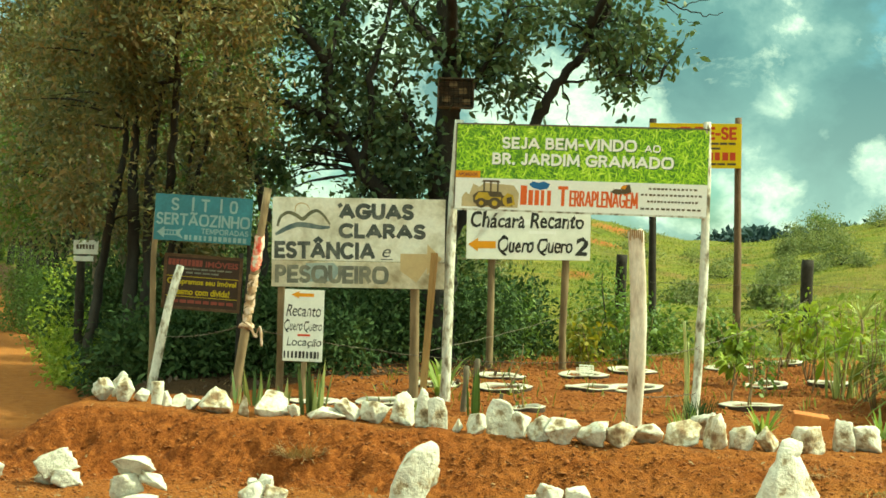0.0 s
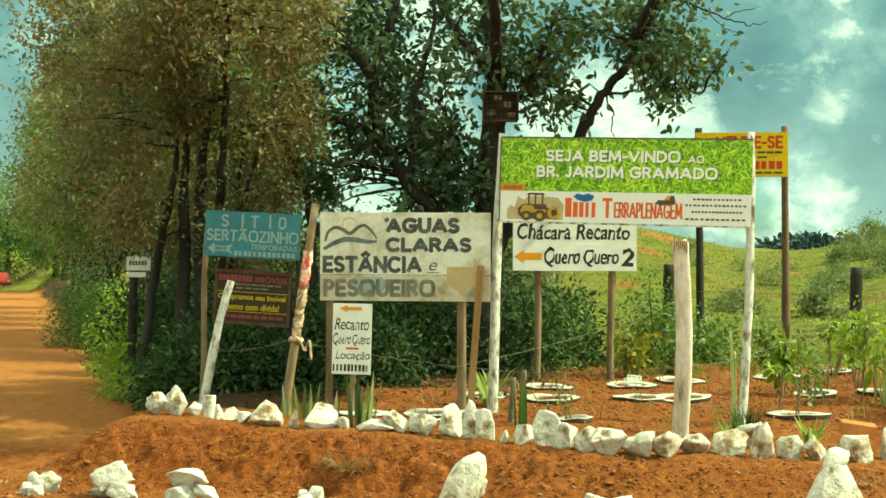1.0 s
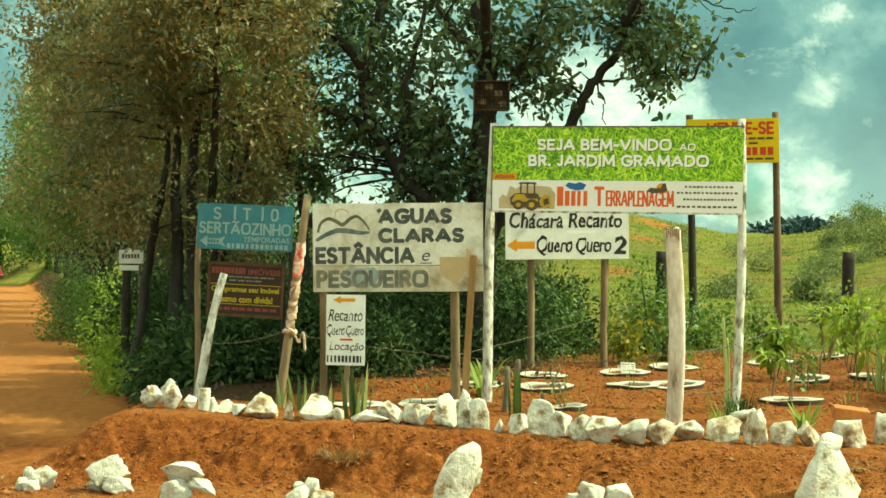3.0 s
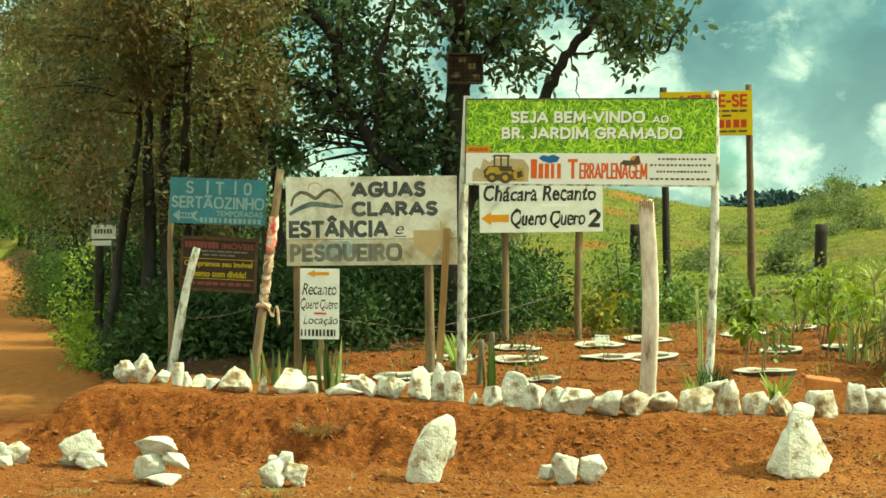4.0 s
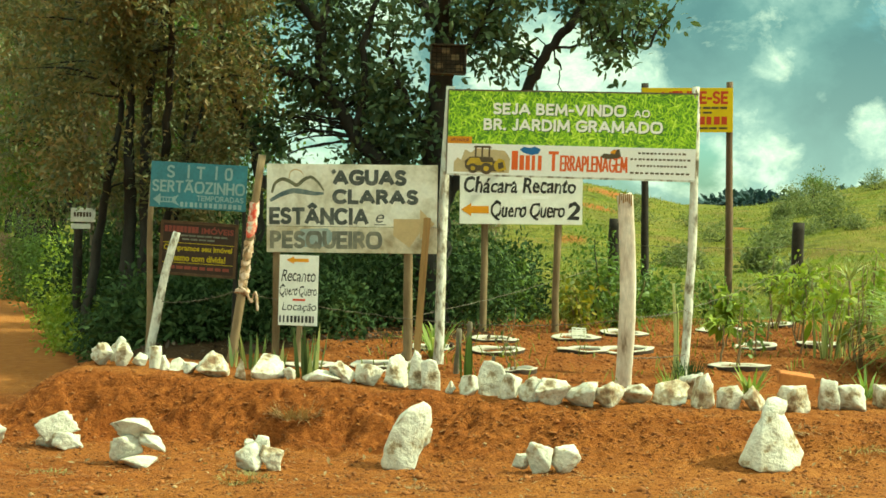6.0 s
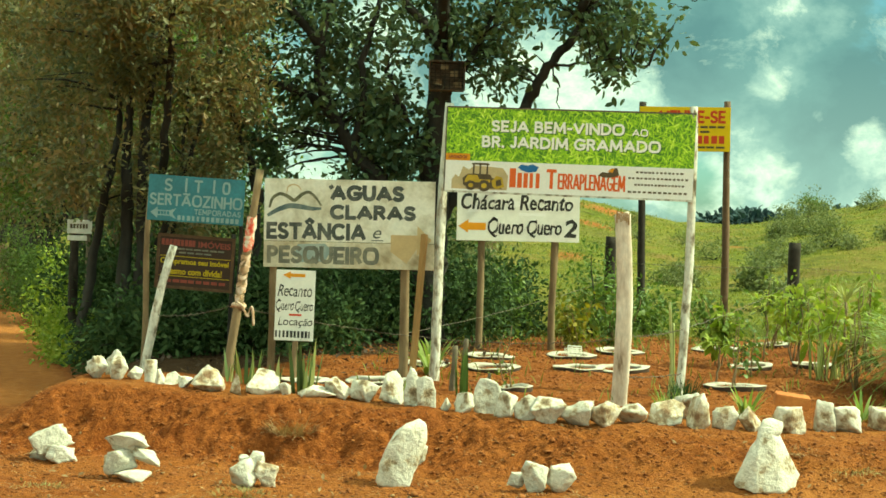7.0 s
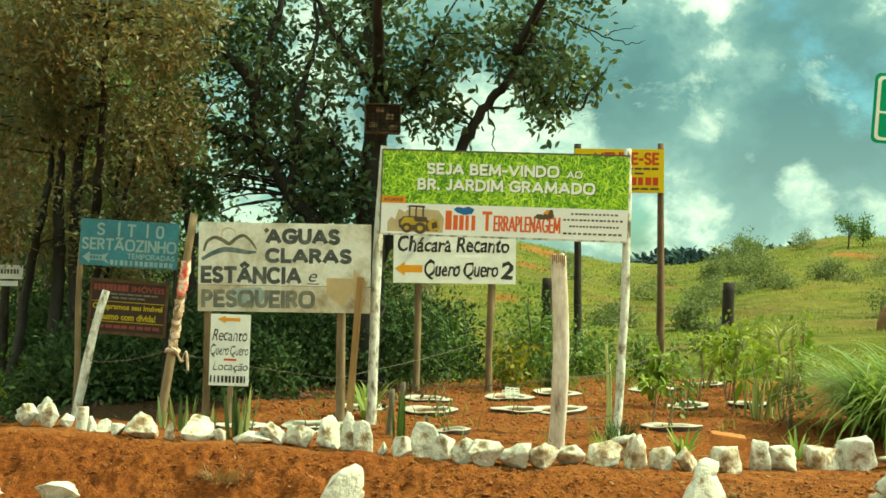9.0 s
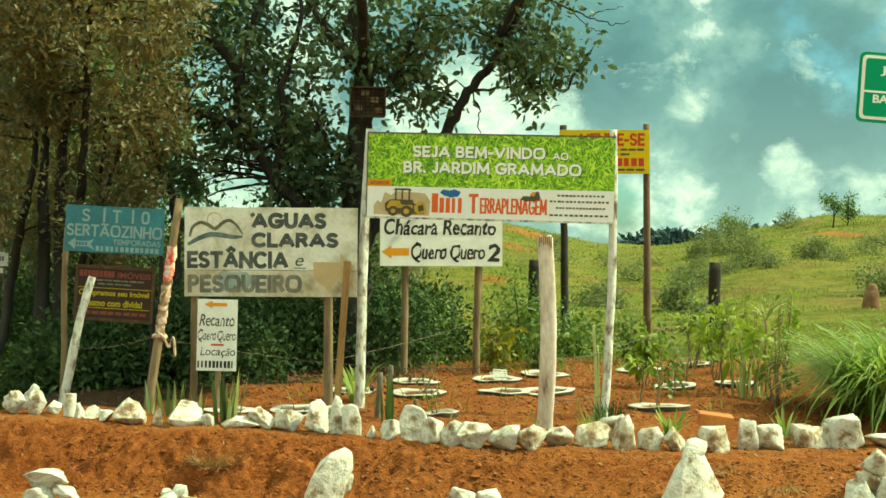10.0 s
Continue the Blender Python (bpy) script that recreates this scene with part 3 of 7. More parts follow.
gx = spaced([(-3000, -300, 8), (-300, -60, 22), (-60, -14, 60), (-14, -5.2, 110), (-5.2, 5.2, 420), (5.2, 14, 70), (14, 60, 60), (60, 300, 22), (300, 3000, 8)])
gy = spaced([(-200, -10, 10), (-10, 7.5, 20), (7.5, 12.2, 240), (12.2, 20, 150), (20, 40, 70), (40, 110, 70), (110, 450, 40), (450, 4500, 10)])
XX, YY = np.meshgrid(gx, gy)
ZZ = rough_height(XX, YY)
idx = np.arange(XX.size).reshape(XX.shape)
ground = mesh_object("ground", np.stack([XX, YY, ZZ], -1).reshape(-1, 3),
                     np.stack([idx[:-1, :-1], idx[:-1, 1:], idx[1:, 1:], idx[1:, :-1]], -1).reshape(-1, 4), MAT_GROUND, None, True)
tagged(ground, "bare red earth, an earth road and a green meadow hill", "ground", "", "structure")


def add_zone(name, values):
    a = ground.data.attributes.new(name, "FLOAT", "POINT")
    a.data.foreach_set("value", values.astype(np.float32).ravel())


from_edge = XX - lane_edge(np.maximum(YY, 13.0))
on_lane = ease(0.4, -0.4, from_edge) * ease(12.0, 14.5, YY) * ease(106, 97, YY) * ease(-8.6, -7.4, from_edge)
packed = 0.50 * ease(10.7, 9.9, YY) * ease(-0.5, 2.5, XX)
add_zone("lane", np.maximum(np.maximum(on_lane, packed), 0.55 * ease(8.9, 8.0, YY) * ease(-6, 2, XX)))
# leaf litter, spread forward on the left to darken the shaded earth too
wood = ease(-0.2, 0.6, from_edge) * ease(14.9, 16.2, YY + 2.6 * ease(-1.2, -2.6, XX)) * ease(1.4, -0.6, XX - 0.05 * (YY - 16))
add_zone("litter_shade", wood)
turf = np.maximum(ease(18.6, 20.4, YY + 0.10 * np.clip(2 - XX, 0, 3)) * ease(-0.6, 1.2, XX - 0.03 * (YY - 16)), ease(60, 75, YY) * ease(1.0, 3.0, from_edge))
turf = np.maximum(turf, np.maximum(ease(-7.6, -9.0, from_edge), ease(97, 106, YY)))
add_zone("turf", turf)
spots = np.zeros_like(XX)
for sx, sy, rx, ry in [(8.6, 78, 3.2, 9), (6.0, 62, 1.6, 5), (24.0, 70, 2.2, 5), (3.2, 40, 1.0, 3), (10.5, 52, 0.9, 2.5), (17.0, 50, 1.0, 2.5)]:
    spots = np.maximum(spots, 1 - ((XX - sx) / rx) ** 2 - ((YY - sy) / ry) ** 2)
add_zone("bare", np.clip(0.75 * spots, 0, 1))
slope = np.abs(height(XX, YY + 0.12) - height(XX, YY - 0.12)) / 0.24
dug = np.maximum(np.clip(slope * 3.0, 0, 1) * ease(12.5, 11.5, YY) * ease(9.0, 9.6, YY) * (0.35 + 0.65 * ease(1.8, -0.6, XX)), 0.60 * ease(11.4, 12.2, YY) * ease(20, 18, YY))
dug = np.maximum(dug, 0.40 * ease(-0.3, -2.5, XX) * ease(8.4, 9.2, YY) * ease(12.0, 11.0, YY))
add_zone("dug", dug)

# ---- trees and thickets ----
def branch_points(a, b, bow, count=8, seed=0):
    r = np.random.default_rng(seed)
    t = np.linspace(0, 1, count)[:, None]
    p = np.asarray(a, float) * (1 - t) + np.asarray(b, float) * t
    p = p + np.sin(np.pi * t) * np.asarray(bow, float) + r.normal(size=(count, 3)) * 0.02 * np.linalg.norm(np.subtract(b, a)) * np.sin(np.pi * t)
    return p


def tree(at, stems, crowns, leaf_material, bark, label, leaf_len=0.12, leaf_width=0.42, per=34, spread=0.2, density=1.0, seed=1, name="tree", hang=0.25, twigs=0.6, scale=1.0, full=False, gaps=False):
    """A tree: stems (points relative to the base, with radii) with boughs, and a crown of leaf clumps in ellipsoids joined by twigs."""
    r = np.random.default_rng(seed)
    ob = thing(name, pose(at[0], at[1], float(height(at[0], at[1])) - 0.05), label, "tree")
    wood = []
    tips = []
    for pts, r0, r1 in stems:
        pts, r0, r1 = np.asarray(pts, float) * scale, r0 * scale, r1 * scale
        # a smooth line through the points
        t = np.linspace(0, len(pts) - 1, 6 * (len(pts) - 1) + 1)
        p = np.stack([np.interp(t, np.arange(len(pts)), pts[:, k]) for k in range(3)], 1)
        for _ in range(3):
            p[1:-1] = 0.25 * p[:-2] + 0.5 * p[1:-1] + 0.25 * p[2:]
        p[1:] += r.normal(size=(len(p) - 1, 3)) * 0.012
        v, q, t = tube(p, np.linspace(r0, r1, len(p)), 9, 0.07, seed)
        mesh_object("limb" if tips else "trunk", v, [q, t], bark, ob, True)
        if r0 > 0.02:
            tips += [tuple(q) for q in p[len(p) // 3:]]
    tips = np.asarray(tips)
    centres = []
    for (cx, cy, cz), (ax, ay, az), count in crowns:
        d = r.normal(size=(max(3, int(count * density / 6)), 3))
        d /= np.linalg.norm(d, axis=1)[:, None]
        rad = r.uniform(0.2, 1.0, len(d)) ** 0.45
        # an uneven outline: some bearings reach farther than others
        lump = 1 + 0.22 * np.sin(d[:, 0] * 5 + seed) * np.cos(d[:, 2] * 6 + seed * 2) + 0.12 * np.sin(d[:, 1] * 9 + d[:, 2] * 7)
        c = (np.array([cx, cy, cz]) + d * (rad * lump)[:, None] * np.array([ax, ay, az])) * scale
        # each bough carries a spray of leaf clumps, with gaps between the sprays
        c = np.repeat(c, 6, axis=0) + r.normal(size=(len(c) * 6, 3)) * np.array([1.0, 1.0, 0.6]) * (0.20 * scale * min(ax, az) ** 0.6)
        if gaps:
            # dark hollows between the leafy boughs
            c = c[[noise.noise(Vector(q) * 1.5 + Vector((seed, 0, 0))) + 0.5 * noise.noise(Vector(q) * 3.4) > -0.15 for q in c]]
        centres.append(c)
    centres = np.concatenate(centres)
    for k in r.choice(len(centres), int(len(centres) * twigs), replace=False):
        c = centres[k]
        near = np.linalg.norm(tips - c, axis=1)
        near = near + np.maximum(0, tips[:, 2] - c[2]) * 0.8
        a = tips[np.argmin(near)]
        size = np.linalg.norm(c - a)
        wood.append(tube(branch_points(a, c, (0, 0, 0.08 * size), 5, int(k)), np.linspace(0.010 + 0.010 * size, 0.004, 5), 5, 0.05, int(k)))
    v, f = joined(wood)
    tagged(mesh_object("branching", v, f, bark, ob, True), kind="stuff")
    v, f = leaves(r, centres, per, spread, leaf_len, leaf_width, 0.5, hang, full)
    mesh_object("crown", v, f, leaf_material, ob)
    return ob


# the big broad-leaved tree behind the signs
tree((-0.46, 17.4),
     [([(0, 0, 0), (0.03, 0, 1.0), (0.05, -0.09, 1.85), (0.03, -0.09, 2.47), (0.10, -0.1, 3.1), (0.13, -0.1, 3.65), (0.05, -0.1, 4.3), (-0.1, -0.1, 5.2), (0.15, 0, 6.6)], 0.23, 0.06),
      ([(-0.10, 0, 1.2), (-0.42, -0.15, 1.72), (-0.62, -0.2, 2.05), (-0.86, -0.2, 2.24), (-1.02, -0.2, 2.52), (-1.26, -0.2, 2.88), (-1.67, -0.2, 3.08), (-2.11, -0.2, 3.15), (-2.6, -0.2, 3.35)], 0.14, 0.025),
      ([(-1.20, -0.2, 2.80), (-1.39, -0.2, 3.19), (-1.34, -0.2, 3.80), (-1.28, -0.2, 4.07), (-1.10, -0.2, 4.48), (-1.0, -0.1, 5.4)], 0.075, 0.03),
      ([(-0.95, -0.2, 2.4), (-0.80, -0.25, 2.9), (-0.85, -0.3, 3.5), (-0.6, -0.3, 4.2), (-0.7, -0.3, 5.0)], 0.06, 0.02),
      ([(-1.36, -0.2, 3.6), (-1.75, -0.2, 4.05), (-2.0, -0.1, 4.7), (-2.1, 0, 5.6)], 0.06, 0.02),
      ([(0.08, 0.05, 1.5), (0.55, -0.1, 2.20), (0.99, -0.19, 2.74), (1.15, -0.19, 2.96), (1.37, -0.19, 3.42), (1.72, -0.19, 3.80), (1.96, -0.19, 4.30), (2.06, -0.19, 4.7), (2.25, -0.1, 5.8)], 0.095, 0.03),
      ([(0.03, -0.1, 2.3), (-0.3, -0.3, 2.75), (-0.55, -0.35, 3.3)], 0.05, 0.02),
      ([(0.1, -0.2, 3.6), (-0.4, -0.3, 4.2), (-0.8, -0.4, 5.0)], 0.07, 0.02),
      # the forward limbs here carry the unseen boughs added for shade
      ([(0.1, -0.1, 3.0), (0.5, -0.2, 3.55), (0.85, -0.2, 4.4)], 0.045, 0.02), ([(0.1, -0.2, 3.7), (0.1, -1.5, 4.7), (0.4, -3.4, 5.0), (0.6, -5.4, 5.0)], 0.07, 0.02), ([(1.7, -0.2, 4.0), (2.3, -0.8, 5.2), (3.0, -1.6, 6.0)], 0.06, 0.02), ([(2.3, -0.8, 5.2), (2.5, -2.0, 5.35), (2.7, -3.2, 5.0)], 0.04, 0.015),
      ([(1.37, -0.2, 3.42), (1.75, -0.4, 3.45), (2.15, -0.5, 3.5), (2.55, -0.5, 3.42)], 0.019, 0.006), ([(1.72, -0.19, 3.80), (2.15, -0.3, 4.0), (2.55, -0.3, 4.0)], 0.018, 0.006),
      ([(1.42, -0.19, 3.45), (1.52, -0.25, 3.22), (1.49, -0.25, 3.02), (1.55, -0.25, 2.90)], 0.012, 0.005), ([(1.28, -0.19, 3.2), (1.05, -0.3, 3.3), (0.80, -0.3, 3.25)], 0.012, 0.005),
      ([(2.04, -0.2, 4.6), (2.45, -0.2, 4.52), (2.82, -0.2, 4.36), (3.10, -0.2, 4.26), (3.32, -0.2, 4.30)], 0.016, 0.004), ([(2.84, -0.2, 4.36), (3.0, -0.2, 4.44), (3.25, -0.2, 4.48)], 0.008, 0.003), ([(2.6, -0.2, 4.46), (2.85, -0.25, 4.20), (3.05, -0.3, 4.14)], 0.007, 0.003)],
     [((2.15, -0.2, 3.85), (0.60, 0.6, 0.50), 96), ((1.55, -0.1, 4.75), (1.15, 0.9, 0.6), 72), ((0.85, -0.2, 3.45), (0.45, 0.3, 0.35), 30), ((-0.5, 0.0, 3.95), (1.25, 0.7, 0.95), 180), ((-1.15, 0.1, 3.15), (1.05, 0.6, 0.55), 76), ((-0.42, -0.2, 2.55), (0.50, 0.35, 0.55), 52), ((-2.0, 0.1, 2.85), (0.65, 0.5, 0.55), 44), ((0.15, -0.45, 4.5), (0.6, 0.3, 0.6), 24), ((1.2, -0.3, 4.15), (0.7, 0.5, 0.45), 34), ((-2.3, 0.1, 4.3), (0.7, 0.7, 1.0), 30),
      # the last four crowns hang unseen above the view, added to cast shade
      ((-1.6, 0.1, 4.0), (1.1, 0.9, 1.0), 110), ((-0.3, 0.1, 5.4), (2.2, 0.9, 0.7), 46), ((-0.2, 0.3, 7.4), (1.8, 1.2, 1.1), 60), ((-1.95, -0.1, 2.45), (0.35, 0.4, 0.45), 12), ((-0.75, -0.1, 2.35), (0.30, 0.3, 0.40), 34), ((-0.5, -0.15, 2.70), (0.60, 0.35, 0.55), 66), ((0.70, 0.1, 3.75), (0.5, 0.4, 0.45), 24), ((0.35, -4.5, 5.1), (1.35, 1.3, 0.4), 420), ((3.1, -1.7, 6.1), (1.6, 1.2, 0.8), 240), ((2.7, -3.2, 5.0), (1.25, 1.0, 0.35), 420), ((2.6, -1.9, 5.3), (1.2, 0.8, 0.35), 260)],
     MAT_LEAF_MAIN, MAT_BARK, "tall tree with dark trunk and broad glossy green leaves", 0.125, 0.44, 15, 0.125, 1.0, 21, scale=1.067, twigs=0.3, full=True)

# the olive and rusty trees over the road
tree((-3.75, 16.3),
     [([(-0.2, 0, 0), (-0.21, 0, 0.9), (-0.20, 0, 1.9), (-0.22, 0, 2.5), (-0.2, 0, 3.2), (0.1, 0, 4.6), (0.1, 0, 6.5)], 0.10, 0.04), ([(-0.44, 0, 0), (-0.45, 0, 0.9), (-0.43, 0, 1.9), (-0.45, 0, 2.75), (-0.38, 0, 3.4), (-0.5, 0, 5.0)], 0.115, 0.03),
      ([(-1.05, 0.1, 0), (-0.92, 0.1, 1.1), (-0.77, 0.05, 2.0), (-0.61, 0, 2.6), (-0.53, 0, 3.15), (-0.7, 0, 4.4)], 0.075, 0.03), ([(0.95, 0.6, 0), (1.2, 0.7, 1.2), (1.25, 0.75, 2.1), (1.15, 0.75, 2.5), (0.82, 0.75, 3.35), (0.6, 0.7, 4.6)], 0.10, 0.03),
      ([(-0.1, 0.3, 0), (0.1, 0.4, 1.2), (0.2, 0.4, 2.4), (0.35, 0.3, 3.8)], 0.05, 0.02), ([(0.0, 0, 1.4), (0.4, -0.2, 2.4), (0.75, -0.4, 3.4)], 0.05, 0.02), ([(0.05, 0, 2.4), (0.3, -0.8, 3.8), (0.5, -1.8, 4.9), (0.4, -2.2, 6.0)], 0.06, 0.02)],
     [((0.0, 0, 4.4), (1.35, 1.4, 1.6), 210), ((-0.5, -0.2, 3.15), (1.3, 1.0, 0.75), 90), ((0.5, 0.2, 3.2), (0.9, 0.9, 0.8), 70), ((-0.3, 0.6, 6.0), (1.4, 1.2, 1.0), 70), ((0.1, 0.8, 2.2), (1.3, 0.6, 0.55), 50), ((-0.7, -0.5, 2.45), (0.9, 0.5, 0.5), 50), ((0.3, -0.4, 2.35), (0.8, 0.4, 0.5), 40), ((0.6, 0.3, 1.5), (0.7, 0.4, 0.6), 30), ((0.2, -1.7, 4.75), (1.7, 0.8, 0.75), 190), ((-0.2, -0.9, 4.1), (1.3, 0.5, 0.5), 50)],
     MAT_LEAF_OLIVE, MAT_BARK, "leafy roadside tree with olive and rusty brown leaves", 0.095, 0.40, 50, 0.125, 1.15, 5, scale=0.9, twigs=0.16, gaps=True)
tree((-4.7, 19.2),
     [([(0, 0, 0), (0.05, 0, 1.3), (0.1, 0, 2.8), (-0.1, 0, 4.5), (0.1, 0, 6.3)], 0.12, 0.03), ([(0.1, 0, 0.1), (0.5, -0.1, 1.5), (0.8, 0, 3.0), (1.1, 0, 4.5)], 0.08, 0.03),
      ([(-0.05, 0, 0.4), (-0.45, 0, 1.8), (-0.8, 0, 3.4)], 0.07, 0.02), ([(-0.62, -0.2, 0), (-0.70, -0.2, 1.4), (-0.76, -0.2, 2.0), (-0.80, -0.2, 2.7), (-0.95, -0.2, 4.0)], 0.05, 0.03)],
     [((-1.0, -0.2, 4.4), (1.5, 1.4, 1.6), 260), ((-0.5, -0.3, 3.2), (1.5, 1.2, 0.8), 100), ((-0.9, 0.2, 6.0), (1.5, 1.4, 1.2), 150), ((-1.1, -1.5, 4.9), (1.4, 0.7, 0.9), 120), ((0.1, 0.4, 2.0), (1.3, 0.7, 0.6), 80)],
     MAT_LEAF_OLIVE, MAT_BARK_PALE, "roadside tree with thin stems and brownish olive leaves", 0.098, 0.40, 48, 0.125, 1.15, 9, scale=0.95, twigs=0.16, gaps=True)

# trees on along the road, farther and farther off
far_spots = [(-5.6, 26.5, 1.15, 0), (-8.6, 29.5, 1.3, 1), (-7.6, 32.0, 1.3, 0), (-9.7, 34.5, 1.1, 0), (-11.4, 37.0, 1.4, 0), (-13.2, 42.0, 1.3, 1), (-17.2, 53.0, 1.5, 0), (-15.0, 47.0, 1.6, 1), (-19.8, 60.0, 1.8, 0), (-26.2, 78.0, 2.0, 0), (-33.6, 98.0, 2.2, 0), (-40.0, 121.0, 2.0, 0)]
for k, (tx, ty, size, kind) in enumerate(far_spots):
    s = size
    tree((tx, ty), [([(0, 0, 0), (0.1, 0, 1.4 * s), (-0.1, 0.1, 3.0 * s), (0.1, 0, 5.2 * s)], 0.13 * s, 0.04), ([(0.05, 0, 0.6 * s), (0.6 * s, 0, 2.2 * s), (0.9 * s, 0, 3.8 * s)], 0.07 * s, 0.02), ([(0, 0, 0.9 * s), (-0.6 * s, 0, 2.4 * s), (-0.9 * s, 0, 3.6 * s)], 0.07 * s, 0.02)],
         [((0, 0, 3.6 * s), (1.7 * s, 1.7 * s, 1.6 * s), 300), ((0.1, -0.2, 2.0 * s), (1.5 * s, 1.3 * s, 0.9 * s), 130), ((0, 0, 5.0 * s), (1.3 * s, 1.3 * s, 0.9 * s), 110)],
         MAT_LEAF_OLIVE if kind else MAT_LEAF_GREEN, MAT_BARK, ("roadside tree with olive leaves" if kind else "green leafy tree beside the earth road"), 0.12 * s, 0.45, 26, 0.22 * s, 1.0, 31 + k, twigs=0.3)


def thicket(at, size, count, material, label, leaf_len=0.09, per=30, seed=1, name="shrub", spread=0.14, stems=7, leaf_width=0.45):
    """A shrub: stems fanning from the root and leaf clumps over a half ellipsoid with an uneven top."""
    r = np.random.default_rng(seed)
    ob = thing(name, pose(at[0], at[1], float(height(at[0], at[1])) - 0.02), label, "shrub")
    d = r.normal(size=(count, 3))
    d[:, 2] = np.abs(d[:, 2])
    d /= np.linalg.norm(d, axis=1)[:, None]
    reach = r.uniform(0.15, 1.0, count) ** 0.5 * (1 + 0.28 * np.sin(d[:, 0] * 6 + seed) * np.cos(d[:, 1] * 5 + seed))
    c = d * reach[:, None] * np.asarray(size) + np.array([0, 0, 0.05])
    wood = []
    for k in range(stems):
        tip = c[r.integers(count)]
        wood.append(tube(branch_points((r.normal() * 0.04, r.normal() * 0.04, 0), tip, (0, 0, 0.12 * size[2]), 6, k + seed), np.linspace(0.014, 0.005, 6), 5, 0.05, k))
    v, f = joined(wood)
    mesh_object("stem", v, f, MAT_BARK, ob, True)
    v, f = leaves(r, c, per, spread, leaf_len, leaf_width, 0.5, 0.2)
    mesh_object("crown", v, f, material, ob)
    return ob


# the thicket under the trees, its shade put into darker leaf colours
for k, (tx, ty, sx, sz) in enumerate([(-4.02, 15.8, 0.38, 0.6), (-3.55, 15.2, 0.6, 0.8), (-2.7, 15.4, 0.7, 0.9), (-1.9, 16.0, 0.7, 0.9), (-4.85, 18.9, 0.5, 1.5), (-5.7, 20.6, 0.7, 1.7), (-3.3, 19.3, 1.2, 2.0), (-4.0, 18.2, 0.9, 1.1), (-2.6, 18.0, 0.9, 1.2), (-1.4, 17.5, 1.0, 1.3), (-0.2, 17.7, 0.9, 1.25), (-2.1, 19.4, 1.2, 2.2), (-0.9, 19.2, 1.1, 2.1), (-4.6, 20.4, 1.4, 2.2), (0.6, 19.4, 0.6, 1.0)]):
    thicket((tx, ty), (sx, 0.8, sz), 120, MAT_LEAF_SHADE, "dense green shrub under the trees, its leaf colour darkened for shade", 0.10, 30, 60 + k)
# taller scrub behind the big sign
for k, (tx, ty, sx, sz) in enumerate([(-3.0, 21.6, 1.2, 1.95), (-2.1, 21.3, 1.1, 1.90), (-1.2, 21.2, 1.0, 1.80), (-0.3, 21.5, 1.0, 1.85)]):
    thicket((tx, ty), (sx, 0.9, sz), 460, MAT_SCRUB, "tall olive green scrub behind the signs", 0.085, 28, 180 + k)
# sunlit bushes at the meadow's edge
for k, (tx, ty, sx, sz) in enumerate([(0.30, 18.6, 0.65, 1.0), (1.85, 18.9, 0.36, 1.05), (2.75, 19.8, 0.40, 0.6)]):
    thicket((tx, ty), (sx, 0.6, sz), 60, MAT_LEAF_GREEN, "green bush at the edge of the meadow", 0.085, 28, 80 + k)
# bright shrubs beside the road
for k, (tx, ty, sx, sz) in enumerate([(-5.70, 19.7, 0.36, 0.75), (-6.68, 22.6, 0.50, 1.40), (-7.9, 26.0, 0.70, 1.3), (-5.32, 18.5, 0.30, 0.42), (-9.9, 30.5, 1.0, 1.4), (-12.6, 38.5, 1.3, 1.7)]):
    thicket((tx, ty), (sx, 0.9, sz), 150, MAT_LEAF_BRIGHT if k in (0, 1, 3) else MAT_LEAF_GREEN, "bright green shrub on the verge of the road", 0.085, 30, 95 + k)

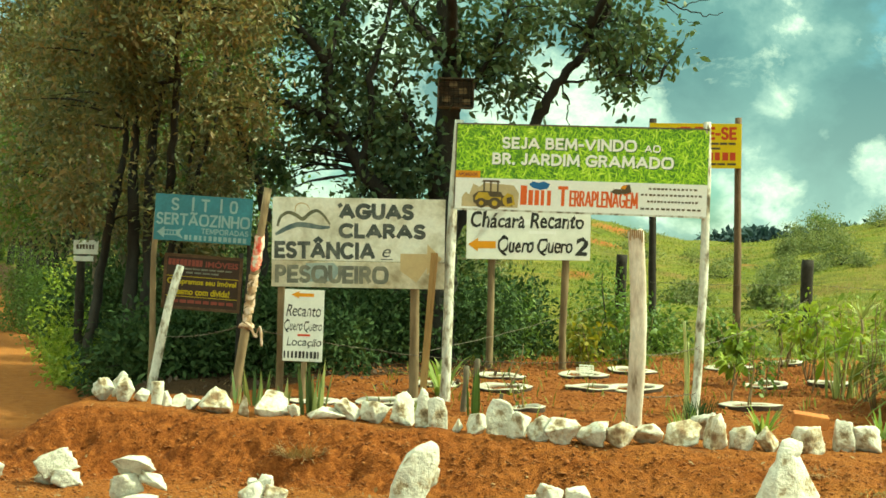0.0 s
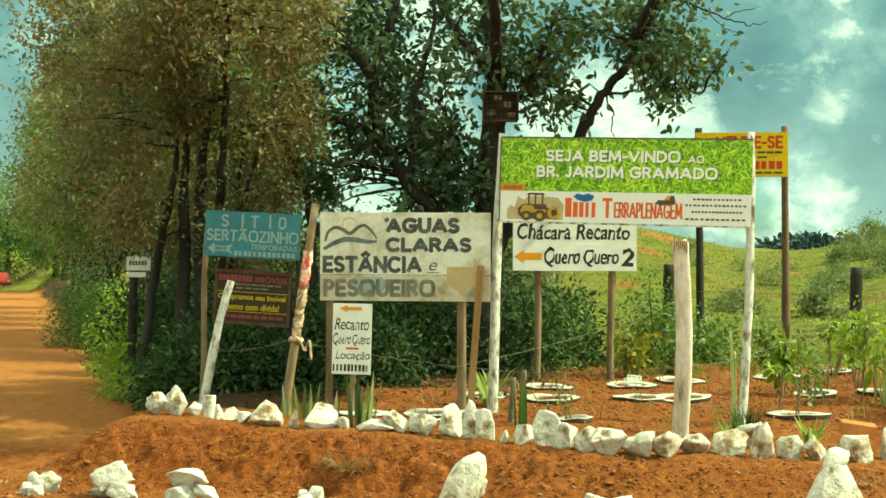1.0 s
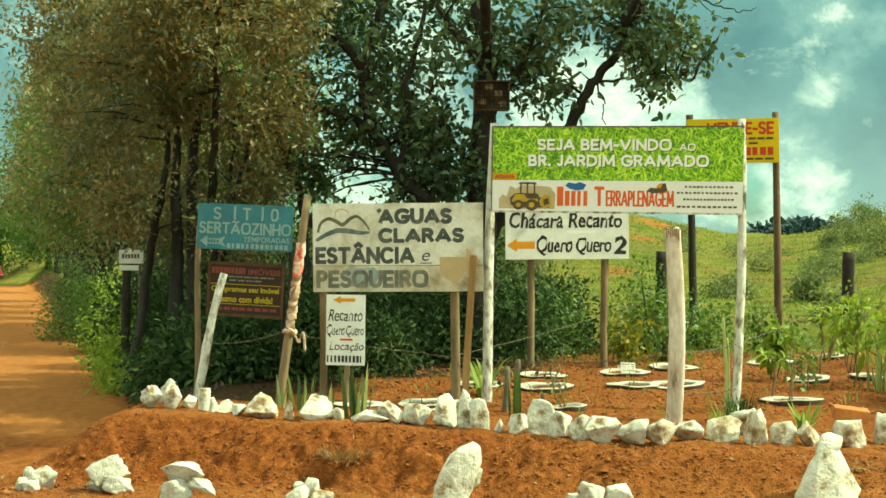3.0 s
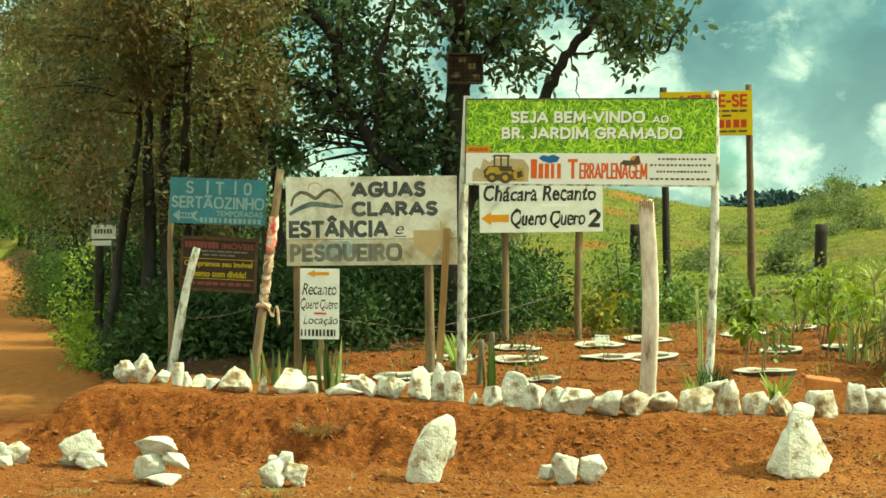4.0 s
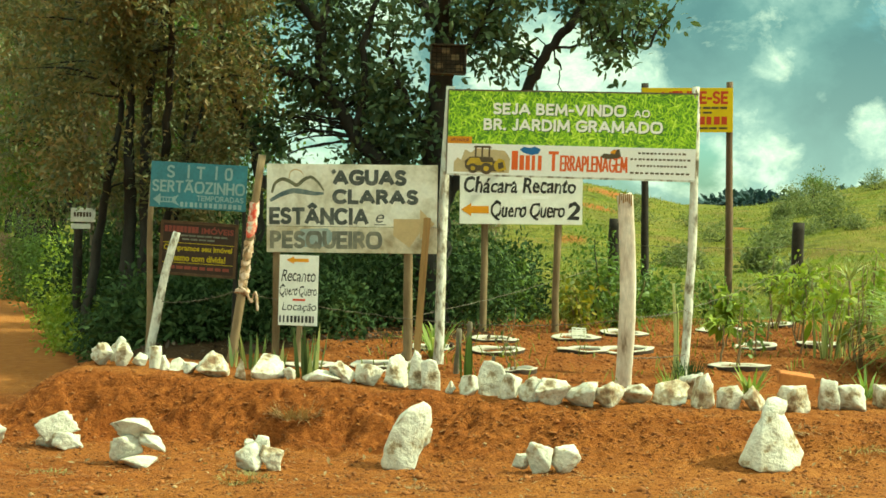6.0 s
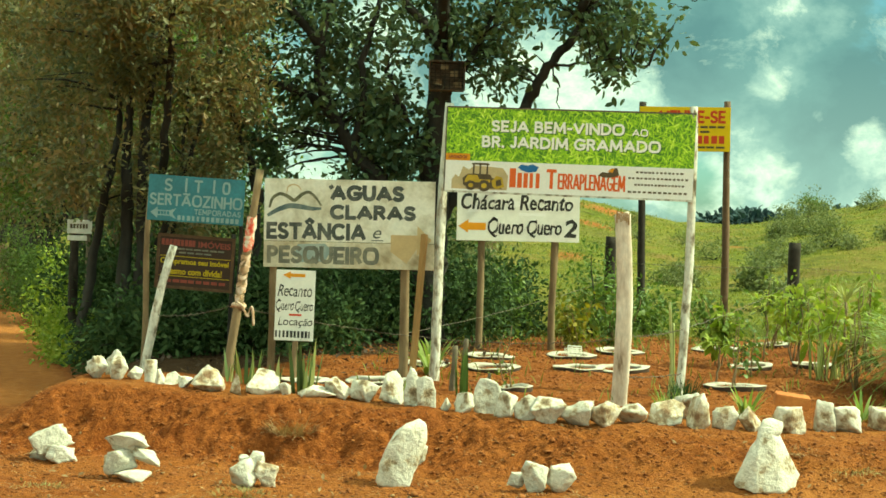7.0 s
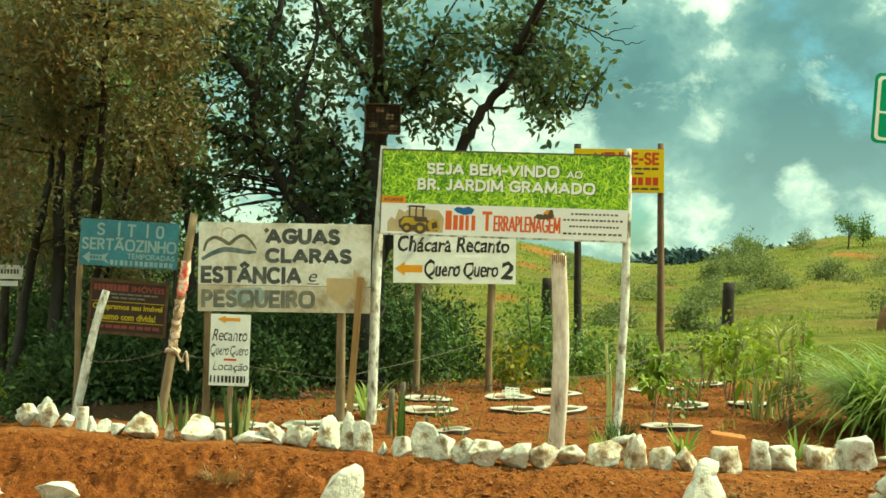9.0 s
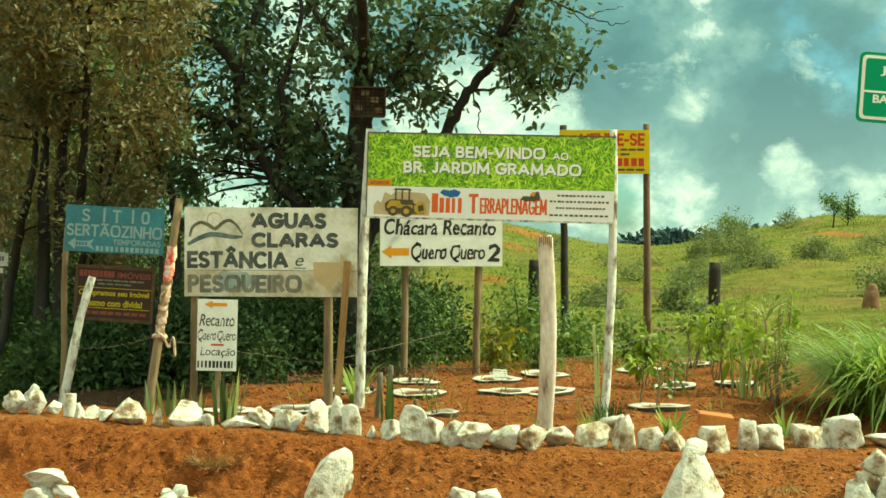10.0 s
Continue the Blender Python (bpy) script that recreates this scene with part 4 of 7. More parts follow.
# ---- signs ----
# plain capitals: strokes as points in a unit box, and the width of each; ~ marks a rounded stroke
CAPITALS = {
    "A": ("0,0 0.5,1/0.5,1 1,0/0.18,0.3 0.82,0.3", 0.78), "B": ("0,0 0,1/~0,1 0.7,1 0.9,0.76 0.7,0.53 0,0.53/~0,0.53 0.8,0.53 1,0.26 0.8,0 0,0", 0.55), "C": ("~1,0.86 0.75,1 0.3,1 0,0.72 0,0.28 0.3,0 0.75,0 1,0.14", 0.68),
    "D": ("0,0 0,1/~0,1 0.6,1 1,0.75 1,0.25 0.6,0 0,0", 0.66), "E": ("1,1 0,1 0,0 1,0/0,0.5 0.85,0.5", 0.46), "G": ("~1,0.84 0.75,1 0.3,1 0,0.72 0,0.28 0.3,0 0.75,0 1,0.2 1,0.44/1,0.44 0.6,0.44", 0.76), "H": ("0,0 0,1/1,0 1,1/0,0.5 1,0.5", 0.62),
    "I": ("0.5,0 0.5,1", 0.06), "J": ("~1,1 1,0.35 0.9,0 0.3,0 0,0.15", 0.34), "L": ("0,1 0,0 1,0", 0.42), "M": ("0,0 0.08,1/0.08,1 0.5,0.15/0.5,0.15 0.92,1/0.92,1 1,0", 0.85), "N": ("0,0 0,1/0,1 1,0/1,0 1,1", 0.66), "O": ("~0.5,1 0.85,1 1,0.7 1,0.3 0.85,0 0.15,0 0,0.3 0,0.7 0.15,1 0.5,1", 0.80),
    "P": ("0,0 0,1/~0,1 0.75,1 1,0.74 0.75,0.46 0,0.46", 0.50), "Q": ("~0.5,1 0.85,1 1,0.7 1,0.3 0.85,0 0.15,0 0,0.3 0,0.7 0.15,1 0.5,1/0.6,0.25 1,-0.05", 0.80), "R": ("0,0 0,1/~0,1 0.75,1 0.95,0.75 0.75,0.5 0,0.5/0.5,0.48 1,0", 0.54),
    "S": ("~0.95,0.86 0.75,1 0.25,1 0.05,0.85 0.05,0.66 0.25,0.54 0.75,0.46 1,0.32 0.95,0.12 0.7,0 0.25,0 0,0.15", 0.52), "T": ("0,1 1,1/0.5,1 0.5,0", 0.58), "U": ("~0,1 0,0.3 0.2,0 0.8,0 1,0.3 1,1", 0.62), "V": ("0,1 0.5,0/0.5,0 1,1", 0.72), "Z": ("0,1 1,1/1,1 0,0/0,0 1,0", 0.56),
    "Á": ("0,0 0.5,1/0.5,1 1,0/0.18,0.3 0.82,0.3/-0.14,1.06 -0.04,0.90", 0.78), "Â": ("0,0 0.5,1/0.5,1 1,0/0.18,0.3 0.82,0.3/0.2,1.18 0.5,1.38 0.8,1.18", 0.78), "Ã": ("0,0 0.5,0.95/0.5,0.95 1,0/0.18,0.28 0.82,0.28/~0.1,1.1 0.35,1.22 0.65,1.06 0.9,1.18", 0.78), "Í": ("0.5,0 0.5,0.85/0.5,1.06 0.5,1.12", 0.06),
    "-": ("0,0.42 1,0.42", 0.24), ".": ("0.5,0 0.5,0.02", 0.04),
}

class Board:
    """A sign in its own axes: x to the right, z up from its centre, the face towards -y. Marks are given in
    parts of its width and height from the upper left corner."""

    def __init__(self, name, m, w, h, thick, face, label):
        self.ob = thing(name, m, label, "sign")
        self.w, self.h, self.t = w, h, thick
        self.front = -thick / 2
        self.on = self.ob
        if face:
            self.on = part("panel", box(w, thick, h, bevel=min(0.003, thick / 3)), face, self.ob)

    def xy(self, u, v):
        return (u - 0.5) * self.w, (0.5 - v) * self.h

    def shape(self, name, outline, material, proud=0.0015, deep=0.003, label=""):
        """A flat painted shape, its outline in parts of the board."""
        bm = bmesh.new()
        y = self.front - proud
        face = bm.faces.new([bm.verts.new((self.xy(u, v)[0], y, self.xy(u, v)[1])) for u, v in outline])
        face.normal_update()
        if face.normal.y > 0:
            face.normal_flip()
        made = bmesh.ops.extrude_face_region(bm, geom=[face])
        bmesh.ops.translate(bm, vec=(0, deep, 0), verts=[g for g in made["geom"] if isinstance(g, bmesh.types.BMVert)])
        bmesh.ops.recalc_face_normals(bm, faces=bm.faces)
        return part(name, bm, material, self.on, label)

    def rect(self, name, u0, v0, u1, v1, material, proud=0.0015, label=""):
        return self.shape(name, [(u0, v0), (u1, v0), (u1, v1), (u0, v1)], material, proud, 0.0025, label)

    def bars(self, name, u0, v0, u1, v1, count, material, seed=0, gap=0.22, proud=0.0015):
        """A line of writing that cannot be read, as bars of its size."""
        r = np.random.default_rng(seed)
        cuts = np.linspace(u0, u1, count + 1)
        for a, b in zip(cuts[:-1], cuts[1:]):
            b = b - (b - a) * gap * r.uniform(0.6, 1.4)
            x0, z0 = self.xy(a, v0)
            x1, z1 = self.xy(b, v1)
            part(name, box(x1 - x0, 0.002, z0 - z1, ((x0 + x1) / 2, self.front - proud, (z0 + z1) / 2)), material, self.on)

    def text(self, body, u0, v0, u1, v1, material, bold=0.0, lean=0.0, spacing=1.0, proud=0.002, drop=None, gap=0.0, hand=0.0):
        """Writing fitted into a box on the board; drop: a darker copy just behind, down to the right."""
        curve = bpy.data.curves.new("lettering", "FONT")
        curve.body, curve.extrude, curve.offset, curve.shear, curve.space_character = body, 0.0, bold, lean, spacing
        curve.resolution_u = 3
        temp = bpy.data.objects.new("lettering", curve)
        scene.collection.objects.link(temp)
        bpy.context.view_layer.update()
        me = bpy.data.meshes.new_from_object(temp)
        bpy.data.objects.remove(temp)
        co = np.empty(len(me.vertices) * 3, dtype=np.float32)
        me.vertices.foreach_get("co", co)
        co = co.reshape(-1, 3)
        lo, hi = co.min(0), co.max(0)
        # a gap in the middle of a doubled word
        co[:, 0] += gap * (co[:, 0] > (lo[0] + hi[0]) / 2)
        hi = co.max(0)
        x0, z1 = self.xy(u0, v0)
        x1, z0 = self.xy(u1, v1)
        out = np.empty_like(co)
        out[:, 0] = x0 + (co[:, 0] - lo[0]) / (hi[0] - lo[0]) * (x1 - x0)
        out[:, 2] = z0 + (co[:, 1] - lo[1]) / (hi[1] - lo[1]) * (z1 - z0)
        out[:, 1] = self.front - proud
        if hand:
            # hand lettering: each letter takes a size, slant and height of its own
            q = np.random.default_rng(len(body) * 7 + 3)
            order = np.argsort(co[:, 0])
            cuts = np.nonzero(np.diff(co[order, 0]) > 0.035)[0] + 1
            for letter in np.split(order, cuts):
                mx, mz = out[letter, 0].mean(), out[letter, 2].min()
                tall = out[letter, 2].max() - mz + 1e-6
                grow, tip, lift = 1 + hand * q.uniform(-1, 1), hand * q.uniform(-0.5, 0.9), hand * 0.35 * tall * q.uniform(-1, 1)
                rise = out[letter, 2] - mz
                out[letter, 0] = mx + (out[letter, 0] - mx) * (1 + hand * 0.5 * q.uniform(-1, 1)) + tip * rise
                out[letter, 2] = mz + rise * grow + lift
        me.vertices.foreach_set("co", out.ravel())
        me.materials.clear()
        me.update()
        if drop:
            shade = me.copy()
            shade.materials.append(drop)
            o = new("lettering_edge", shade)
            o.parent, o.location = self.on, (0.007, 0.001, -0.007)
        # each word is a piece of its own
        polys = [tuple(p.vertices) for p in me.polygons]
        spans = sorted((min(co[list(p), 0]), max(co[list(p), 0]), k) for k, p in enumerate(polys))
        words, reach = [], None
        for a, b, k in spans:
            if reach is None or a > reach + 0.16:
                words.append([])
                reach = b
            words[-1].append(polys[k])
            reach = max(reach, b)
        for faces in words:
            used = sorted({i for f in faces for i in f})
            place = {i: n for n, i in enumerate(used)}
            word = bpy.data.meshes.new("lettering")
            word.from_pydata(out[used].tolist(), [], [[place[i] for i in f] for f in faces])
            word.materials.append(material)
            o = new("lettering", word)
            o.parent = self.on
        bpy.data.meshes.remove(me)

    def capitals(self, body, u0, v0, u1, v1, material, weight=0.2, drop=None, proud=0.002):
        """Bold plain capitals drawn stroke by stroke, fitted into a box; weight: the stroke's width in parts of the height."""
        x0, z1 = self.xy(u0, v0)
        x1, z0 = self.xy(u1, v1)
        tall = z1 - z0
        wide = sum(CAPITALS.get(c, ("", 0.12))[1] + 0.27 for c in body) - 0.27
        sx = (x1 - x0 - weight * tall) / wide
        at, words = 0.0, [[]]
        for c in body:
            code, w_ = CAPITALS.get(c, ("", 0.12))
            if not code:
                words.append([])
            for n, one in enumerate(code.split("/") if code else []):
                round_ = one.startswith("~")
                p = np.array([[float(t) for t in q.split(",")] for q in one.lstrip("~").split()])
                for _ in range(2 if round_ else 0):
                    a, b = p[:-1], p[1:]
                    shut = np.allclose(p[0], p[-1])
                    p = np.concatenate([p[:1] * (not shut)][:0 if shut else 1] + [np.stack([a * 0.75 + b * 0.25, a * 0.25 + b * 0.75], 1).reshape(-1, 2)] + ([] if shut else [p[-1:]]))
                    if shut:
                        p = np.concatenate([p, p[:1]])
                p = np.stack([x0 + weight * tall / 2 + (at + p[:, 0] * w_) * sx, z0 + weight * tall / 2 + p[:, 1] * tall * (1 - weight)], 1)
                words[-1].append((p, n))
            at += w_ + 0.27
        for word in words:
            if not word:
                continue
            for mat, dx, back in ([(drop, 0.007, 0.0009)] if drop else []) + [(material, 0.0, 0.0)]:
                vs, fs, off = [], [], 0
                for p, n in word:
                    d = np.diff(p, axis=0)
                    d /= np.linalg.norm(d, axis=1)[:, None] + 1e-9
                    nr = np.stack([-d[:, 1], d[:, 0]], 1)
                    shut = np.allclose(p[0], p[-1])
                    before, after = np.concatenate([nr[-1:] if shut else nr[:1], nr]), np.concatenate([nr, nr[:1] if shut else nr[-1:]])
                    m = before + after
                    m = m / np.maximum((m * m).sum(1)[:, None], 0.9) * 2
                    q = p.copy()
                    if not shut:
                        q[0] -= d[0] * weight * tall * (0.5 if abs(d[0]).min() < 0.12 else 0.2)
                        q[-1] += d[-1] * weight * tall * (0.5 if abs(d[-1]).min() < 0.12 else 0.2)
                    half = m * weight * tall / 2
                    y = self.front - proud - 0.0003 * n + back
                    for e in (q + half, q - half):
                        vs.append(np.stack([e[:, 0] + dx, np.full(len(e), y), e[:, 1] - dx], 1))
                    k = np.arange(len(q) - 1) + off
                    fs.append(np.stack([k, k + 1, k + 1 + len(q), k + len(q)], 1))
                    off += 2 * len(q)
                mesh_object("lettering_edge" if back else "lettering", np.concatenate(vs), np.concatenate(fs), mat, self.on)

    def stroke(self, name, points, width, material, proud=0.0018):
        """A painted brush line of even width through the points."""
        p = np.array([self.xy(u, v) for u, v in points])
        t = np.linspace(0, len(p) - 1, 6 * (len(p) - 1) + 1)
        p = np.stack([np.interp(t, np.arange(len(p)), p[:, k]) for k in range(2)], 1)
        for _ in range(4):
            p[1:-1] = 0.25 * p[:-2] + 0.5 * p[1:-1] + 0.25 * p[2:]
        d = np.gradient(p, axis=0)
        d /= np.linalg.norm(d, axis=1)[:, None] + 1e-9
        wd = width * (0.35 + 0.65 * np.sin(np.pi * np.linspace(0.12, 0.95, len(p))))[:, None] / 2
        side = np.stack([-d[:, 1], d[:, 0]], 1) * wd
        a, b = p + side, p - side
        v = np.concatenate([np.c_[a[:, 0], np.full(len(p), self.front - proud), a[:, 1]], np.c_[b[:, 0], np.full(len(p), self.front - proud), b[:, 1]]])
        k = np.arange(len(p) - 1)
        return mesh_object(name, v, np.stack([k, k + 1, k + 1 + len(p), k + len(p)], 1), material, self.on)

    def arrow_left(self, u0, v0, u1, v1, material, head=0.35, shaft=0.45):
        vm, hw = (v0 + v1) / 2, (v1 - v0) / 2
        un = u0 + (u1 - u0) * head
        return self.shape("arrow", [(u0, vm), (un, v0), (un, vm - hw * shaft), (u1, vm - hw * shaft), (u1, vm + hw * shaft), (un, vm + hw * shaft), (un, v1)], material)


def sign_pose(left, right, top, base_z):
    """The pose of a board whose top left and right corners stand at (x, y, z)."""
    a, b = Vector(left), Vector(right)
    across = (b - a).normalized()
    up = Vector((0, 0, 1)) - across * across.z
    up.normalize()
    back = up.cross(across)
    c = (a + b) / 2 - up * base_z
    return Matrix((( across.x, back.x, up.x, c.x), (across.y, back.y, up.y, c.y), (across.z, back.z, up.z, c.z), (0, 0, 0, 1)))


def sign_post(parent, a, b, r0, r1, material, seed, square=0.0, sway=0.012, name="post", sides=10, rough=0.06):
    """A post of a sign, from world point a up to b, as a part of the sign."""
    inv = parent.matrix_world.inverted()
    a, b = inv @ Vector(a), inv @ Vector(b)
    return pole(name, tuple(a), tuple(b), r0, r1, material, "", "", parent, sides, sway, rough, seed, square)


# the welcome banner on two whitewashed poles
wb = Board("welcome_banner", sign_pose((-0.20, 13.0, 2.69), (2.145, 12.6, 2.65), 0, 0.41), 2.38, 0.815, 0.012, None, "printed green and white welcome banner stretched on two whitewashed poles")
lawn_panel = part("lawn_panel", box(2.38, 0.012, 0.515, (0, 0, 0.15), 0.003), PAINT_LAWN, wb.ob, "printed lawn, bright green")
white_panel = part("white_panel", box(2.38, 0.012, 0.30, (0, 0, -0.2575), 0.003), PAINT_STRIP, wb.ob, "white sponsor strip")
wb.on = lawn_panel
wb.capitals("SEJA BEM-VINDO", 0.185, 0.142, 0.722, 0.280, PAINT_TEXT_WHITE, 0.215, PAINT_SHADOW)
wb.capitals("AO", 0.752, 0.195, 0.815, 0.280, PAINT_TEXT_WHITE, 0.19, PAINT_SHADOW)
wb.capitals("BR. JARDIM GRAMADO", 0.148, 0.328, 0.868, 0.468, PAINT_TEXT_WHITE, 0.215, PAINT_SHADOW)
wb.rect("tab", 0.0, 0.55, 0.102, 0.632, PAINT_ORANGE)
wb.text("APOIADOR", 0.012, 0.572, 0.092, 0.612, PAINT_DUSKY, 0.02, proud=0.0045)
wb.on = white_panel
wb.bars("name_bar", 0.268, 0.705, 0.300, 0.93, 1, PAINT_VERMILION, 3, 0.3)
wb.bars("name_bar", 0.300, 0.755, 0.400, 0.93, 4, PAINT_VERMILION, 3, 0.38)
wb.capitals("T", 0.418, 0.70, 0.458, 0.93, PAINT_VERMILION, 0.16)
wb.capitals("ERRAPLENAGEM", 0.464, 0.745, 0.735, 0.93, PAINT_VERMILION, 0.125)
for k, (v, a, b, n) in enumerate([(0.685, 0.775, 0.965, 4), (0.755, 0.745, 0.985, 5), (0.83, 0.77, 0.97, 5), (0.915, 0.745, 0.985, 4)]):
    wb.bars("small_print", a, v, b, v + 0.022, n * 3, PAINT_MACHINE_DARK, k, 0.35)
# the printed machines: a loader in a cloud of dust and two small ones
wb.shape("dust_print", [(0.03, 0.97), (0.03, 0.86), (0.045, 0.80), (0.06, 0.83), (0.075, 0.70), (0.10, 0.74), (0.12, 0.69), (0.20, 0.70), (0.24, 0.71), (0.262, 0.80), (0.258, 0.97)], PAINT_DUST, 0.001)
wb.shape("machine_body", [(0.078, 0.92), (0.075, 0.84), (0.095, 0.79), (0.125, 0.785), (0.19, 0.79), (0.195, 0.83), (0.235, 0.85), (0.238, 0.955), (0.10, 0.955)], PAINT_MACHINE_DARK, 0.003)
wb.shape("machine_bonnet", [(0.085, 0.86), (0.098, 0.80), (0.135, 0.80), (0.145, 0.85), (0.19, 0.85), (0.19, 0.885), (0.085, 0.89)], PAINT_MACHINE_YELLOW, 0.0045)
wb.shape("machine_roof", [(0.108, 0.675), (0.118, 0.655), (0.178, 0.655), (0.186, 0.68)], PAINT_MACHINE_DARK, 0.004)
for k, u in enumerate((0.116, 0.143, 0.172)):
    wb.rect("cab_pillar", u, 0.67, u + 0.007, 0.80, PAINT_MACHINE_DARK, 0.004)
for k, (u, rr) in enumerate(((0.110, 0.022), (0.165, 0.026))):
    wb.shape("machine_wheel", [(u + rr * math.cos(a * 0.5236), 0.925 + rr * 2.7 * math.sin(a * 0.5236)) for a in range(12)], PAINT_MACHINE_DARK, 0.006)
    wb.shape("machine_hub", [(u + rr * 0.45 * math.cos(a * 0.5236), 0.925 + rr * 1.2 * math.sin(a * 0.5236)) for a in range(12)], PAINT_MACHINE_YELLOW, 0.008)
wb.shape("machine_bucket", [(0.195, 0.87), (0.215, 0.80), (0.238, 0.82), (0.248, 0.93), (0.215, 0.96), (0.20, 0.93)], PAINT_MACHINE_YELLOW, 0.005)
wb.shape("bucket_mouth", [(0.212, 0.86), (0.232, 0.84), (0.238, 0.91), (0.215, 0.93)], PAINT_MACHINE_DARK, 0.007)
wb.shape("blue_machine", [(0.30, 0.69), (0.315, 0.655), (0.34, 0.668), (0.36, 0.65), (0.385, 0.68), (0.375, 0.735), (0.345, 0.75), (0.315, 0.725)], PAINT_MACHINE_BLUE, 0.003)
wb.shape("small_digger", [(0.625, 0.75), (0.64, 0.71), (0.665, 0.715), (0.675, 0.665), (0.70, 0.655), (0.708, 0.74), (0.69, 0.765), (0.65, 0.775)], PAINT_MACHINE_DARK, 0.003)
wb.shape("small_digger_arm", [(0.663, 0.70), (0.672, 0.672), (0.69, 0.66), (0.682, 0.715)], PAINT_ORANGE, 0.005)
part("top_hem", box(2.38, 0.02, 0.014, (0, 0, 0.409)), MAT_WIRE, wb.ob, "dark stapled hem")
part("bottom_hem", box(2.385, 0.018, 0.018, (0, 0, -0.411)), MAT_POLE_WHITE, wb.ob, "pale bottom slat")
part("side_hem", box(0.012, 0.018, 0.82, (-1.192, 0, 0)), MAT_WIRE, wb.ob, "dark stapled hem")
sign_post(wb.ob, (-0.265, 13.09, -0.25), (-0.185, 13.07, 2.73), 0.050, 0.040, MAT_POLE_WHITE, 4, sway=0.03)
sign_post(wb.ob, (2.065, 12.66, -0.3), (2.125, 12.63, 2.72), 0.046, 0.038, MAT_POLE_WHITE, 6, sway=0.03)

# the spring-water farm's big old board
ag = Board("farm_sign", sign_pose((-1.957, 12.95, 1.943), (-0.297, 12.95, 1.953), 0, 0.4325), 1.66, 0.861, 0.018, None, "large weathered white farm sign with grey lettering")
ag.on = part("upper_board", box(1.66, 0.018, 0.605, (0, 0, 0.128), 0.003), PAINT_AGED, ag.ob, "stained white board")
lower_board = part("lower_board", box(1.66, 0.018, 0.252, (0.002, -0.002, -0.3045), 0.003), PAINT_AGED_LOW, ag.ob, "yellowed and stained board")
ag.capitals("ÁGUAS", 0.385, 0.058, 0.820, 0.238, PAINT_GREY, 0.27)
ag.capitals("CLARAS", 0.385, 0.280, 0.890, 0.450, PAINT_GREY, 0.27)
ag.capitals("ESTÂNCIA", 0.015, 0.492, 0.600, 0.685, PAINT_GREY, 0.235)
ag.text("e", 0.640, 0.560, 0.690, 0.655, PAINT_GREY, 0.0, 0.3)
ag.rect("underline", 0.632, 0.672, 0.70, 0.683, PAINT_GREY)
ag.stroke("painted_hill", [(0.03, 0.33), (0.045, 0.22), (0.09, 0.165), (0.14, 0.20), (0.175, 0.255), (0.22, 0.17), (0.26, 0.14), (0.30, 0.20), (0.335, 0.30)], 0.036, PAINT_MOSS)
ag.stroke("painted_sun", [(0.13, 0.17), (0.135, 0.09), (0.165, 0.06), (0.20, 0.08), (0.215, 0.13)], 0.012, PAINT_TAN)
ag.stroke("painted_wave", [(0.02, 0.42), (0.08, 0.35), (0.15, 0.30), (0.22, 0.315), (0.28, 0.335), (0.335, 0.33)], 0.050, PAINT_WAVE)
ag.shape("faded_arrow", [(0.745, 0.61), (0.90, 0.61), (0.90, 0.50), (0.985, 0.66), (0.90, 0.84), (0.90, 0.76), (0.84, 0.93), (0.745, 0.80)], PAINT_TAN, 0.0025)
ag.on = lower_board
ag.capitals("PESQUEIRO", 0.020, 0.755, 0.680, 0.955, PAINT_FADED, 0.235, proud=0.0055)
ag.shape("peeled_patch", [(0.20, 0.735), (0.36, 0.725), (0.40, 0.80), (0.36, 0.93), (0.22, 0.94), (0.185, 0.83)], PAINT_TEAL, 0.0035)
sign_post(ag.ob, (-0.56, 13.01, -0.2), (-0.56, 13.01, 1.9), 0.046, 0.040, MAT_WOOD_POLE, 9, 0.6)
sign_post(ag.ob, (-1.87, 13.01, -0.2), (-1.85, 13.01, 1.85), 0.035, 0.032, MAT_WOOD_POLE, 12, 0.4)
foot, tip = Vector((-0.485, 12.80, -0.2)), Vector((-0.388, 12.88, 1.44))
prop = part("prop", box(0.078, 0.032, (tip - foot).length, bevel=0.004), MAT_PLANK, ag.ob, "raw plank leaning on the board")
prop.matrix_local = ag.ob.matrix_world.inverted() @ Matrix.Translation((foot + tip) / 2) @ (tip - foot).to_track_quat("Z", "Y").to_matrix().to_4x4()

# the small locality sign below it
rc = Board("rental_sign", sign_pose((-1.772, 12.6, 1.07), (-1.400, 12.6, 1.065), 0, 0.335), 0.372, 0.67, 0.012, PAINT_WHITE, "small upright white rental sign with hand lettering and an orange arrow")
rc.arrow_left(0.17, 0.02, 0.74, 0.125, PAINT_ORANGE)
rc.text("Recanto", 0.05, 0.205, 0.93, 0.375, PAINT_BLACK, 0.004, 0.15, hand=0.12)
rc.text("QueroQuero", 0.02, 0.425, 0.965, 0.60, PAINT_BLACK, 0.004, 0.15, gap=0.14, hand=0.12)
rc.rect("red_stroke", 0.36, 0.620, 0.68, 0.648, PAINT_RED)
rc.text("Locação", 0.09, 0.665, 0.97, 0.815, PAINT_BLACK, 0.004, 0.15, hand=0.12)
rc.bars("number_bar", 0.03, 0.86, 0.97, 0.955, 10, PAINT_BLACK, 5, 0.45)
sign_post(rc.ob, (-1.585, 12.63, -0.2), (-1.58, 12.63, 0.95), 0.026, 0.024, MAT_WOOD_POLE, 14, 0.8, 0.004)

